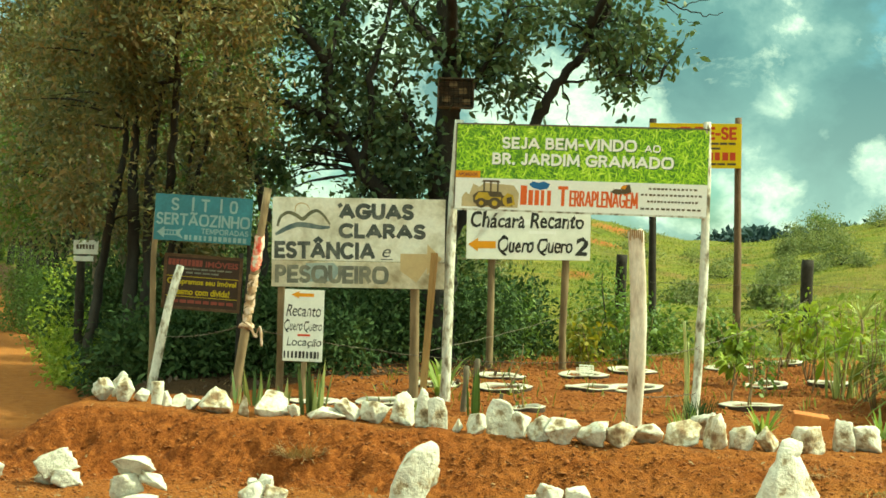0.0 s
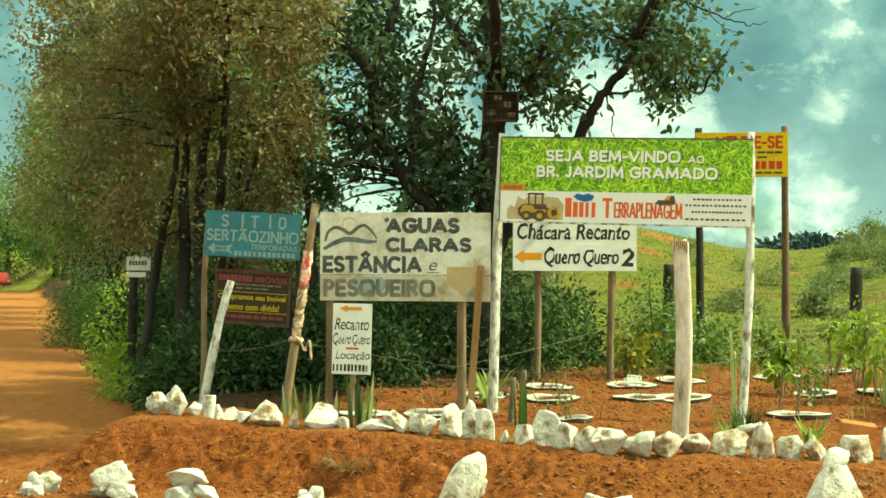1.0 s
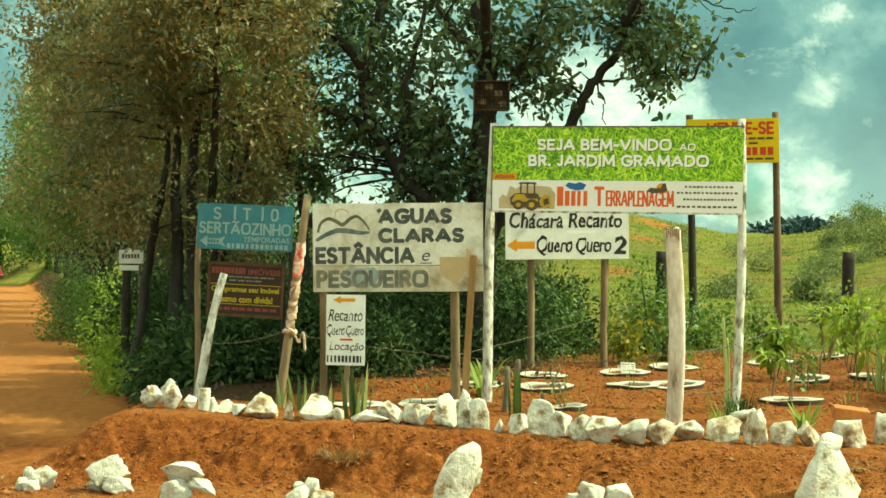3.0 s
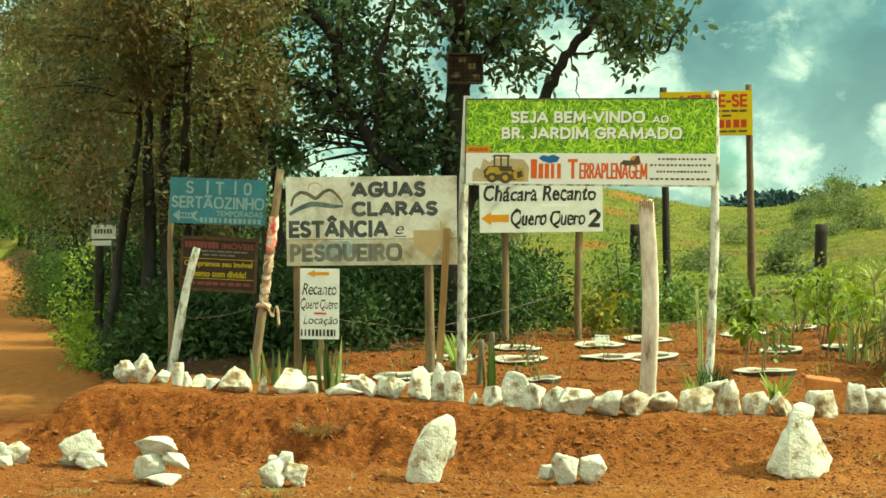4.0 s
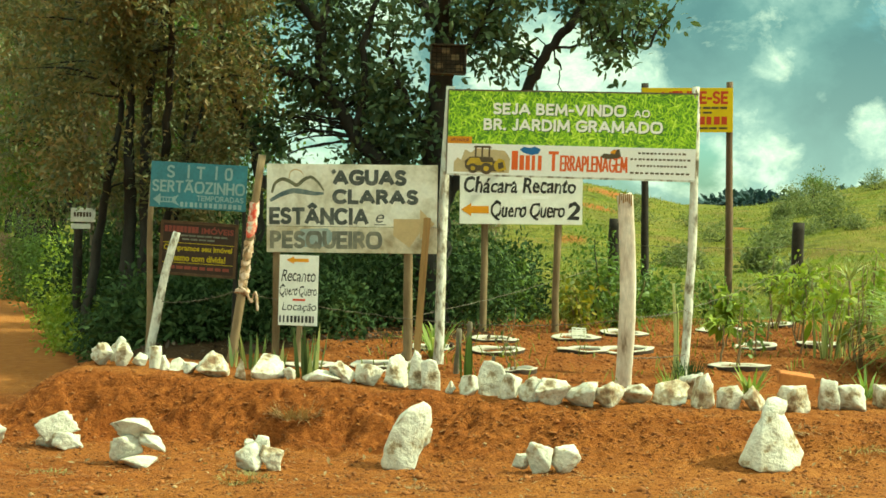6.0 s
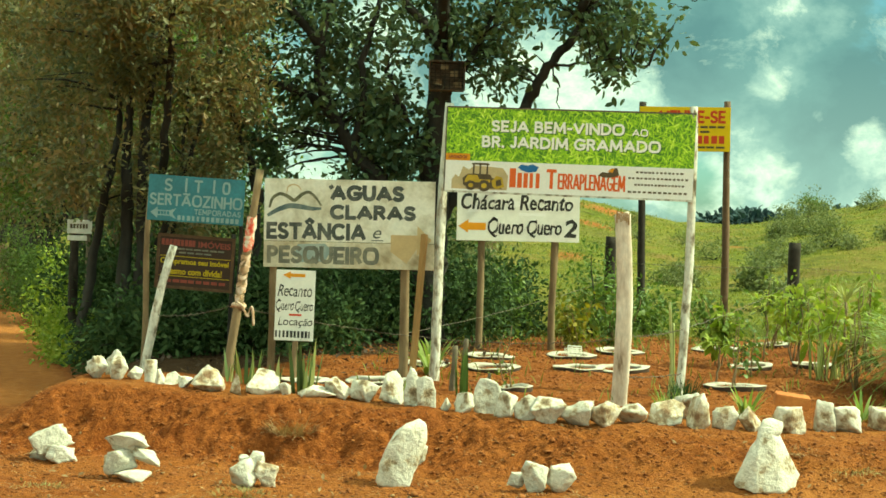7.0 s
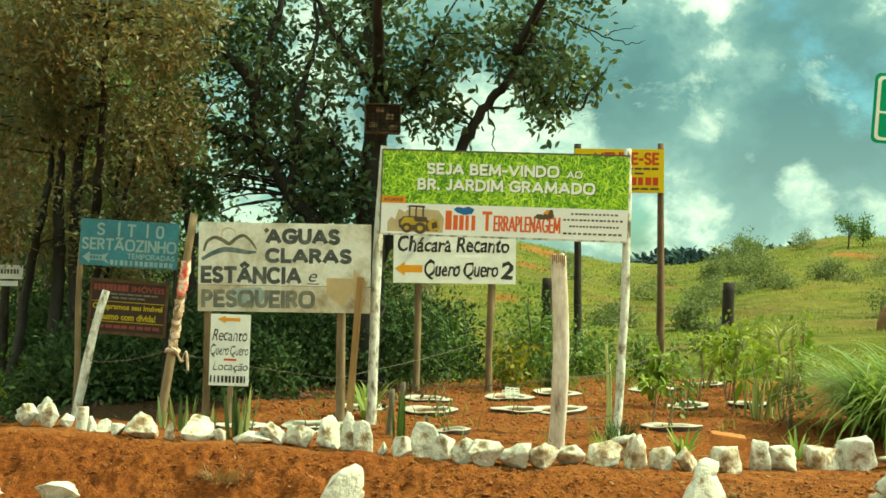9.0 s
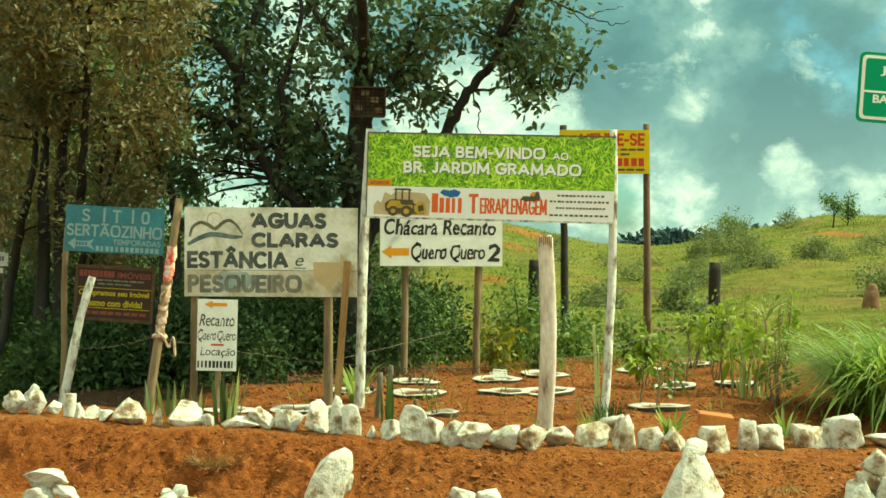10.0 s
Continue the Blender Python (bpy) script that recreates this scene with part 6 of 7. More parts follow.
def stone(x, y, w, h, seed, z=None, taper=0.1, lean=0.0, earthy=False, deep=None, turn=0.0, label="", group="", tilt=(0, 0)):
    p, f = rock_mesh((w, deep or w * 0.8, h * 1.22), seed, taper, lean)
    ob = mesh_object("stone", p, f, MAT_STONE_EARTHY if earthy else MAT_STONE, None, False)
    base = float(height(x, y)) - h * 0.20 if z is None else z
    ob.matrix_world = pose(x, y, base, tilt[0], tilt[1], turn)
    return tagged(ob, label or "whitewashed rough stone with reddish dust near its foot", "stone", group)


ROW_LEFT = [(-3.24, 11.86, 0.22, 0.18), (-3.14, 12.02, 0.18, 0.22), (-3.32, 12.0, 0.14, 0.14), (-3.02, 11.74, 0.17, 0.18), (-2.90, 11.82, 0.13, 0.10), (-2.60, 11.46, 0.09, 0.12), (-2.52, 11.50, 0.12, 0.10), (-2.38, 11.42, 0.14, 0.09),
            (-2.15, 11.34, 0.26, 0.19), (-1.70, 11.36, 0.28, 0.20), (-1.50, 11.31, 0.11, 0.10), (-1.04, 11.32, 0.21, 0.18), (-0.82, 11.31, 0.23, 0.17), (-0.59, 11.24, 0.20, 0.26),
            (-0.39, 11.10, 0.16, 0.35), (-0.26, 11.02, 0.17, 0.25), (-0.12, 10.98, 0.09, 0.10), (0.03, 10.93, 0.17, 0.16), (0.36, 10.84, 0.17, 0.20)]
ROW_RIGHT = [(0.52, 10.82, 0.17, 0.19), (0.69, 10.80, 0.24, 0.18), (0.91, 10.77, 0.25, 0.18), (1.17, 10.77, 0.22, 0.20), (1.41, 10.94, 0.21, 0.15), (1.70, 11.02, 0.26, 0.20),
             (1.93, 11.42, 0.20, 0.23), (2.18, 11.03, 0.19, 0.18), (2.41, 11.00, 0.18, 0.19), (3.08, 11.28, 0.17, 0.25), (3.30, 11.33, 0.25, 0.20), (3.66, 11.50, 0.26, 0.22),
             (3.855, 11.56, 0.16, 0.21), (4.02, 11.54, 0.29, 0.28), (4.75, 11.60, 0.24, 0.20), (5.05, 11.66, 0.28, 0.22)]
for k, (x, y, wd, ht) in enumerate(ROW_LEFT + ROW_RIGHT):
    r = np.random.default_rng(200 + k)
    tall = ht > wd * 1.2
    stone(x, y, wd * (1.12 if k < 19 else 1.2), ht * r.uniform(0.92, 1.1), 300 + k, taper=0.22 if tall else r.uniform(-0.08, 0.15), lean=r.uniform(-0.15, 0.15), earthy=(k in (8, 22, 24, 27, 30)), group="row of stones along the bank",
          label="tall upright whitewashed stone on the bank" if tall else "whitewashed rough stone on the edge of the bank")
stone(1.92, 10.87, 0.24, 0.29, 372, taper=0.5, lean=0.15, earthy=True, label="tall half-bare brownish stone on the bank", group="row of stones along the bank")
stone(2.73, 11.03, 0.28, 0.22, 373, taper=0.1, earthy=True, label="half-bare brownish stone with flaking whitewash", group="row of stones along the bank")
stone(-1.25, 11.28, 0.40, 0.10, 374, taper=0.3, lean=0.5, turn=-6, label="long low whitewashed stone slab", group="row of stones along the bank")
stone(-1.91, 11.24, 0.10, 0.16, 375, taper=0.0, earthy=True, label="small block of brick with a whitewashed top", group="row of stones along the bank")
stone(4.40, 11.56, 0.46, 0.13, 376, taper=0.05, deep=0.16, label="long flat whitewashed stone", group="row of stones along the bank")

# the whitewashed stump end
v, q, t = tube(line_points((0, 0, -0.05), (0, 0, 0.19), 5), np.array([0.056, 0.056, 0.055, 0.055, 0.053]), 14, 0.02, 77)
ob = mesh_object("stump", v, [q, t], MAT_STONE, None, True)
ob.location = (-2.708, 11.58, float(height(-2.708, 11.58)))
tagged(ob, "short whitewashed log end standing on the bank", "stump")

# single boulders and small heaps at the foot of the bank
HEAP = "painted stones at the foot of the bank"


def boulder(x, y, corners, seed, label, group=HEAP):
    """A large boulder from a few corners, relative to its foot."""
    v, f = hull_mesh([np.array(g) for g in corners], 0.040, 0.007, seed)
    ob = mesh_object("stone", v, f, MAT_STONE)
    ob.matrix_world = pose(x, y, float(height(x, y)) - 0.02)
    return tagged(ob, label, "stone", group)


def lay(x, y, up, w, h, deep, roll, seed, label="", earthy=False, pinch=0.0):
    """A stone of a heap: its middle lies `up` above the ground, rolled about the y axis."""
    p, f = rock_mesh((w * 1.04, deep, h * 1.06), seed)
    p[:, 2] -= h * 0.53
    p[:, 2] *= 1 - pinch * np.clip(p[:, 0] / (w * 0.52), -1, 1) ** 2
    ob = mesh_object("stone", p, f, MAT_STONE_EARTHY if earthy else MAT_STONE)
    ob.matrix_world = pose(x, y, float(height(x, y)) + up, 0, roll, 0)
    return tagged(ob, label or "whitewashed rough stone in a small heap", "stone", HEAP)


boulder(-0.470, 9.698, [[(-0.136, -0.08, 0.05), (-0.12, -0.10, 0.015), (0.04, -0.12, -0.01), (0.105, -0.10, 0.0), (0.14, -0.08, 0.115), (0.195, -0.05, 0.30), (0.185, -0.05, 0.425), (0.05, -0.08, 0.435), (-0.045, -0.09, 0.33), (-0.094, -0.10, 0.235),
                          (0.168, 0.0, 0.505), (0.225, 0.0, 0.465), (0.235, 0.0, 0.35), (0.075, 0.0, 0.468), (-0.10, 0.08, 0.02), (0.08, 0.08, 0.0), (0.20, 0.08, 0.30), (0.19, 0.10, 0.46), (0.0, 0.08, 0.40), (-0.08, 0.07, 0.24)],
                         [(0.13, -0.02, 0.125), (0.20, -0.03, 0.185), (0.222, 0.0, 0.20), (0.24, 0.0, 0.30), (0.20, 0.08, 0.20), (0.14, 0.06, 0.14), (0.15, 0.0, 0.36)]], 3, "tall leaning whitewashed boulder with bare grey patches")
boulder(2.241, 9.812, [[(-0.217, -0.02, 0.05), (-0.20, -0.04, 0.02), (-0.087, -0.17, 0.0), (0.12, -0.15, 0.0), (0.235, -0.03, 0.02), (0.27, 0.0, 0.12), (-0.087, -0.12, 0.27), (-0.092, -0.02, 0.34), (0.043, -0.07, 0.43), (0.113, -0.01, 0.41), (-0.18, 0.20, 0.0), (0.21, 0.19, 0.0), (0.0, 0.11, 0.40)],
                       [(-0.092, -0.03, 0.32), (-0.087, -0.115, 0.268), (-0.017, 0.0, 0.52), (0.043, 0.03, 0.535), (0.139, 0.0, 0.508), (0.125, -0.03, 0.44), (0.05, -0.072, 0.43), (0.0, 0.10, 0.48), (0.10, 0.10, 0.46), (0.06, 0.0, 0.30)]], 8, "large whitewashed boulder with a pointed top")
boulder(0.23, 10.98, [[(-0.12, -0.045, 0.0), (0.11, -0.045, 0.0), (-0.125, -0.03, 0.20), (-0.075, -0.02, 0.315), (0.03, -0.02, 0.30), (0.085, -0.03, 0.26), (0.125, -0.03, 0.15), (-0.12, 0.05, 0.0), (0.11, 0.05, 0.0), (-0.115, 0.04, 0.22), (-0.06, 0.04, 0.305), (0.06, 0.04, 0.28), (0.12, 0.04, 0.16)]], 5, "flat upright stone slab with bluish white paint", "row of stones along the bank")
lay(-3.138, 10.204, 0.177, 0.326, 0.194, 0.249, -14, 430)
lay(-3.052, 10.144, 0.067, 0.218, 0.144, 0.166, 10, 431)
lay(-3.246, 10.234, 0.046, 0.169, 0.119, 0.129, 0, 432, earthy=True)
lay(-2.960, 10.124, 0.032, 0.073, 0.060, 0.055, 0, 433)
lay(-2.405, 9.588, 0.262, 0.315, 0.150, 0.228, 4, 440, pinch=0.7)
lay(-2.448, 9.538, 0.123, 0.227, 0.175, 0.173, -14, 441)
lay(-2.258, 9.568, 0.149, 0.222, 0.121, 0.169, 32, 442)
lay(-2.340, 9.468, 0.030, 0.265, 0.105, 0.186, -4, 443, pinch=0.5)
lay(-2.517, 9.628, 0.080, 0.136, 0.163, 0.121, 0, 444, earthy=True)
lay(-1.518, 9.387, 0.083, 0.223, 0.188, 0.170, -28, 450)
lay(-1.373, 9.407, 0.081, 0.179, 0.184, 0.136, 18, 451, earthy=True)
lay(-1.441, 9.427, 0.191, 0.116, 0.110, 0.088, 0, 452)
lay(-1.528, 9.477, 0.174, 0.107, 0.078, 0.082, 0, 453)
lay(0.413, 9.554, 0.080, 0.131, 0.111, 0.100, 0, 460)
lay(0.542, 9.504, 0.108, 0.190, 0.242, 0.179, -4, 461)
lay(0.725, 9.534, 0.101, 0.212, 0.209, 0.162, 8, 462)
stone(-3.85, 10.25, 0.12, 0.10, 418, group=HEAP)
stone(-3.69, 10.36, 0.24, 0.17, 419, group=HEAP)
stone(-3.90, 10.55, 0.14, 0.14, 420, group=HEAP)
stone(-3.76, 10.22, 0.16, 0.08, 425, group=HEAP)
stone(3.57, 9.92, 0.26, 0.19, 421, taper=0.1, group=HEAP)
stone(3.80, 9.92, 0.24, 0.20, 422, taper=0.1, group=HEAP)
stone(3.70, 9.96, 0.22, 0.18, 423, z=float(height(3.7, 9.96)) + 0.17, taper=0.2, group=HEAP)
stone(3.70, 10.02, 0.24, 0.20, 424, taper=0.1, earthy=True, group=HEAP)

# the orange brick leaning on the stones
bk = thing("brick", pose(2.77, 11.16, 0.155, 10, 7, -4), "orange fired clay brick lying on the stones", "brick")
part("block", box(0.29, 0.12, 0.10, bevel=0.006), MAT_BRICK, bk)


# ---- old tyres, their upper walls painted white, round the young plants ----
def tyre(x, y, radius, seed, tilt=0.0, nod=0.0, high=0.036):
    """A tyre sunk in the earth: a dark tread and a whitewashed upper wall with an uneven rim."""
    r = np.random.default_rng(seed)
    n = 40
    a = np.linspace(0, 2 * np.pi, n, endpoint=False)
    wob = 1 + 0.025 * np.sin(2 * a + r.uniform(0, 6)) + 0.012 * np.sin(5 * a + r.uniform(0, 6))
    lift = 0.006 * np.sin(2 * a + r.uniform(0, 6)) + 0.004 * np.sin(5 * a + r.uniform(0, 6))
    ob = thing("tyre", pose(x, y, float(height(x, y)), nod + r.uniform(-1.0, 1.0), tilt + r.uniform(-1.5, 1.5), 0), "old tyre with a whitewashed upper wall lying round a garden plant", "tyre", "painted tyres in the garden bed")
    k = np.arange(n)
    for nm, mat, prof in [("tread", MAT_RUBBER, [(0.93, -0.05), (0.97, 0.2 * high), (0.985, 0.62 * high), (0.975, 0.80 * high)]),
                          ("sidewall", MAT_TYRE_WHITE, [(0.985, 0.74 * high), (1.0, 0.86 * high), (0.985, 0.97 * high), (0.90, 1.04 * high), (0.80, 1.0 * high), (0.70, 0.90 * high), (0.66, 0.80 * high), (0.67, 0.2 * high), (0.72, -0.02)])]:
        verts = np.concatenate([np.stack([np.cos(a) * radius * pr * wob, np.sin(a) * radius * pr * wob, pz + lift * min(1, pz / high + 0.5)], 1) for pr, pz in prof])
        quads = np.concatenate([np.stack([i * n + k, i * n + (k + 1) % n, (i + 1) * n + (k + 1) % n, (i + 1) * n + k], 1) for i in range(len(prof) - 1)])
        mesh_object(nm, verts, quads, mat, ob, True, "dusty black rubber" if nm == "tread" else "whitewashed rubber wall")
    return ob


for k, (x, y, rad, tilt, nod) in enumerate([(0.35, 15.55, 0.29, 0, 0), (0.35, 14.35, 0.31, -2, 0), (0.52, 12.62, 0.17, -4, -1), (1.33, 15.95, 0.30, 0, 0), (1.99, 16.65, 0.31, 1, 0), (1.29, 14.55, 0.29, 0, -1), (1.77, 14.62, 0.30, -4, 2), (3.33, 17.4, 0.32, -2, 0),
                                            (3.32, 15.3, 0.26, -5, 2), (2.73, 13.25, 0.305, 0, -4), (4.22, 18.35, 0.30, -4, 0), (4.14, 15.7, 0.25, 0, 0), (-1.48, 12.45, 0.25, 0, -1), (-0.83, 12.72, 0.27, -3, 2), (-0.38, 14.5, 0.28, 0, 0), (-0.60, 12.32, 0.25, -16, 4)]):
    tyre(x, y, rad, 500 + k, tilt, nod)

# a white plastic crate among the plants
pc = thing("plastic_crate", pose(1.36, 16.1, float(height(1.36, 16.1)) + 0.045, -22, 4, 12), "small greyish white plastic crate with slatted sides lying in the bed", "crate")
for side in (-0.06, 0.06):
    for k in range(5):
        part("slat", box(0.158, 0.008, 0.013, (0, side, -0.05 + 0.027 * k), 0.002), PAINT_AGED, pc)
    for k in range(4):
        part("rib", box(0.010, 0.011, 0.128, (-0.085 + 0.0567 * k, side * 1.03, 0), 0.002), PAINT_AGED, pc)
part("bottom", box(0.158, 0.125, 0.008, (0, 0, -0.06), 0.002), PAINT_AGED, pc)

# ---- garden plants ----
def clump(name, x, y, count, length, width, lean, droop, material, label, radius=0.05, seed=1, steps=5, category="plant"):
    """A clump of strap leaves or long blades."""
    r = np.random.default_rng(seed)
    a = r.uniform(0, 2 * np.pi, count)
    d = radius * np.sqrt(r.uniform(0, 1, count))
    roots = np.stack([np.cos(a) * d, np.sin(a) * d, np.full(count, -0.02)], 1)
    v, q = blades(r, roots, length, width, lean, droop, a + r.normal(size=count) * 0.7, steps)
    spot = pose(x, y, float(height(x, y)))
    if count > 60:
        ob = mesh_object(name, v, q, material)
        ob.matrix_world = spot
        return tagged(ob, label, category)
    ob = thing(name, spot, label, category)
    v = v.reshape(count, 2 * steps, 3)
    k = np.arange(steps - 1) * 2
    strip = np.stack([k, k + 1, k + 3, k + 2], 1)
    for one in v:
        mesh_object("leaf", one, strip, material, ob, True)
    return ob


def lemon_grass(x, y, count, radius, length, width, seed):
    """A dense mound of long blades that rise from the tuft and bend over to hang."""
    r = np.random.default_rng(seed)
    a = r.uniform(0, 2 * np.pi, count)
    d = radius * np.sqrt(r.uniform(0, 1, count))
    at = np.stack([np.cos(a) * d, np.sin(a) * d, np.full(count, -0.02)], 1)
    a = a + r.normal(size=count) * 0.55
    out, side = np.stack([np.cos(a), np.sin(a), 0 * a], 1), np.stack([-np.sin(a), np.cos(a), 0 * a], 1)
    start, end = r.uniform(0.0, 0.3, count) + 0.55 * d / radius, r.uniform(1.9, 3.0, count)
    size, bend = length * r.uniform(0.4, 1.1, count), r.uniform(0.8, 2.0, count)
    steps, rows = 9, []
    for s in np.linspace(0, 1, steps):
        wide = (width * (0.6 + 0.4 * min(1, s * 3)) * (1 - s ** 3) + 0.001) * 0.5
        rows += [at - side * wide, at + side * wide]
        turn = start + (end - start) * s ** bend
        at = at + (out * np.sin(turn)[:, None] + np.array([0, 0, 1.0]) * np.cos(turn)[:, None]) * (size / (steps - 1))[:, None]
    k = np.arange(count) * 2 * steps
    quads = np.concatenate([np.stack([k + 2 * i, k + 2 * i + 1, k + 2 * i + 3, k + 2 * i + 2], 1) for i in range(steps - 1)])
    ob = mesh_object("lemon_grass", np.stack(rows, 1).reshape(-1, 3), quads, MAT_BLADE, None, True)
    ob.matrix_world = pose(x, y, float(height(x, y)))
    return tagged(ob, "big arching clump of lemon grass", "plant")


lemon_grass(5.15, 13.05, 1300, 0.50, 1.50, 0.030, 611)
lemon_grass(6.05, 13.35, 1100, 0.50, 1.60, 0.030, 612)
clump("snake_plant", -1.37, 11.55, 16, 0.46, 0.045, 0.16, 0.05, MAT_STRIPED, "upright snake plant with yellow-edged leaves", 0.10, 601)
clump("snake_plant", -1.88, 11.75, 9, 0.40, 0.04, 0.14, 0.05, MAT_STRIPED, "upright snake plant with yellow-edged leaves", 0.10, 602)
clump("snake_plant", -1.68, 11.9, 7, 0.30, 0.035, 0.2, 0.1, MAT_STRIPED, "small snake plant with yellow-edged leaves", 0.10, 603)
clump("snake_plant", -2.12, 12.0, 5, 0.34, 0.035, 0.15, 0.1, MAT_STRIPED, "small snake plant with yellow-edged leaves", 0.07, 604)
clump("snake_plant", -0.50, 11.5, 6, 0.22, 0.035, 0.2, 0.1, MAT_BLADE, "small green snake plant behind the stones", 0.06, 605)
clump("yucca", -0.30, 13.7, 22, 0.62, 0.05, 0.5, 0.7, MAT_BLADE, "green yucca with arching strap leaves", 0.05, 606)
clump("snake_plant", 0.0, 12.1, 6, 0.44, 0.035, 0.08, 0.02, MAT_LEAF_GREEN, "upright dark green snake plant", 0.06, 617)
clump("grass_tuft", 1.84, 11.9, 60, 0.27, 0.012, 0.4, 0.3, MAT_BLADE, "small tuft of green grass behind the stones", 0.10, 607)
clump("grass_tuft", 2.02, 12.1, 110, 0.36, 0.012, 0.3, 0.3, MAT_LEAF_SHADE, "dark tuft of grass at the foot of a pole", 0.10, 608)
clump("agave", 2.54, 11.86, 34, 0.34, 0.035, 0.75, 0.25, MAT_BLADE, "spiky green agave behind the stones", 0.04, 609)
clump("aloe", 3.62, 12.0, 30, 0.36, 0.035, 0.8, 0.4, MAT_BLADE, "spiky green aloe behind the stones", 0.04, 610)
clump("dry_tuft", -1.36, 10.72, 300, 0.17, 0.007, 0.75, 0.5, MAT_STRAW, "dry straw-coloured tuft of grass on the bank", 0.17, 613, 4)
clump("dry_tuft", -1.50, 9.10, 380, 0.085, 0.008, 0.95, 0.9, MAT_STRAW_GREY, "flattened greyish green tuft of grass on the ground", 0.19, 614, 4)
for k, (x, y, wide) in enumerate([(2.62, 10.45, 0.16), (3.02, 10.20, 0.20), (1.55, 8.95, 0.14), (2.35, 8.90, 0.16), (-0.35, 8.85, 0.14), (-2.9, 9.15, 0.15)]):
    clump("straw_patch", x, y, 170, 0.07, 0.006, 0.97, 1.1, MAT_STRAW_GREY if k % 2 else MAT_STRAW, "trampled patch of dry straw on the red earth", wide, 640 + k, 4, "straw")


def leafy(name, x, y, stems, tall, material, label, leaf_len=0.10, leaf_width=0.5, per=9, spread=0.06, crown_from=0.5, fan=0.12, seed=1, bare=MAT_WOOD_POLE):
    """A young garden plant: thin stems with leaves over their upper part."""
    r = np.random.default_rng(seed)
    ob = thing(name, pose(x, y, float(height(x, y)) - 0.02), label, "plant")
    wood, spots = [], []
    for k in range(stems):
        tip = (r.normal() * fan, r.normal() * fan, tall * r.uniform(0.7, 1.08))
        p = branch_points((r.normal() * 0.03, r.normal() * 0.03, 0), tip, (r.normal() * 0.03, 0, 0), 8, seed + k)
        wood.append(tube(p, np.linspace(0.010, 0.004, 8), 5, 0.05, k))
        for s in np.linspace(crown_from, 1.0, 7):
            spots.append(p[min(7, int(s * 7))])
    v, f = joined(wood)
    mesh_object("stem", v, f, bare, ob, True)
    v, f = leaves(r, np.asarray(spots), per, spread, leaf_len, leaf_width, 0.5, 0.9, True)
    mesh_object("foliage", v, f, material, ob)
    return ob


leafy("young_tree", 2.96, 15.3, 3, 0.62, MAT_LEAF_BRIGHT, "young plant with bright drooping leaves in a painted tyre", 0.18, 0.40, 7, 0.05, 0.6, 0.08, 701)
leafy("croton", 1.50, 17.2, 6, 0.62, MAT_LEAF_YELLOW, "croton bush with yellow and green leaves", 0.10, 0.42, 9, 0.07, 0.3, 0.16, 702)
leafy("young_shrub", 4.20, 18.0, 5, 0.95, MAT_LEAF_BRIGHT, "young leafy shrub in the garden bed", 0.11, 0.42, 5, 0.08, 0.5, 0.18, 703)
leafy("young_shrub", 4.75, 17.2, 5, 0.9, MAT_LEAF_BRIGHT, "young leafy shrub in the garden bed", 0.11, 0.42, 5, 0.08, 0.5, 0.18, 704)
leafy("young_shrub", 4.05, 16.2, 5, 0.9, MAT_LEAF_BRIGHT, "young leafy shrub in the garden bed", 0.11, 0.42, 5, 0.07, 0.6, 0.14, 705)
leafy("young_tree", 3.13, 14.4, 3, 0.55, MAT_LEAF_GREEN, "thin young plant in a painted tyre", 0.07, 0.5, 5, 0.06, 0.4, 0.12, 706)
leafy("young_tree", 2.75, 13.4, 2, 0.75, MAT_LEAF_GREEN, "thin bare sapling in a painted tyre", 0.05, 0.5, 2, 0.05, 0.5, 0.08, 707)
leafy("young_shrub", 4.65, 15.2, 6, 1.05, MAT_LEAF_BRIGHT, "leafy garden shrub with tall thin stems", 0.10, 0.42, 4, 0.07, 0.6, 0.14, 709)
leafy("dry_sapling", 3.97, 13.3, 3, 1.08, MAT_LEAF_YELLOW, "thin dry sapling with few leaves", 0.05, 0.5, 1, 0.05, 0.75, 0.05, 710)
leafy("young_tree", 2.05, 17.8, 5, 0.7, MAT_LEAF_GREEN, "low leafy plant at the end of the garden bed", 0.10, 0.45, 9, 0.09, 0.2, 0.2, 711)
leafy("young_tree", 3.55, 18.6, 6, 0.75, MAT_LEAF_GREEN, "low leafy plant at the end of the garden bed", 0.10, 0.45, 9, 0.09, 0.2, 0.25, 712)
leafy("young_tree", 0.5, 12.6, 2, 0.28, MAT_LEAF_YELLOW, "small seedling in a painted tyre", 0.05, 0.5, 3, 0.04, 0.4, 0.05, 713)
leafy("young_tree", 0.42, 14.3, 2, 0.5, MAT_LEAF_GREEN, "small seedling in a painted tyre", 0.05, 0.5, 2, 0.04, 0.4, 0.08, 714)
clump("snake_plant", 3.84, 14.25, 14, 0.66, 0.034, 0.16, 0.08, MAT_CANE, "tall variegated snake plant with pale upright leaves", 0.13, 721)
clump("snake_plant", 4.12, 14.35, 9, 0.58, 0.032, 0.18, 0.08, MAT_CANE, "tall variegated snake plant with pale upright leaves", 0.12, 722)
leafy("cane_plant", 3.92, 14.5, 6, 0.80, MAT_LEAF_BRIGHT, "cluster of thin canes with long yellow-green leaves", 0.24, 0.24, 1, 0.03, 0.72, 0.11, 708)
leafy("cane_plant", 4.14, 14.2, 4, 0.62, MAT_LEAF_YELLOW, "thin canes with long yellowing leaves", 0.20, 0.25, 1, 0.03, 0.6, 0.10, 723)


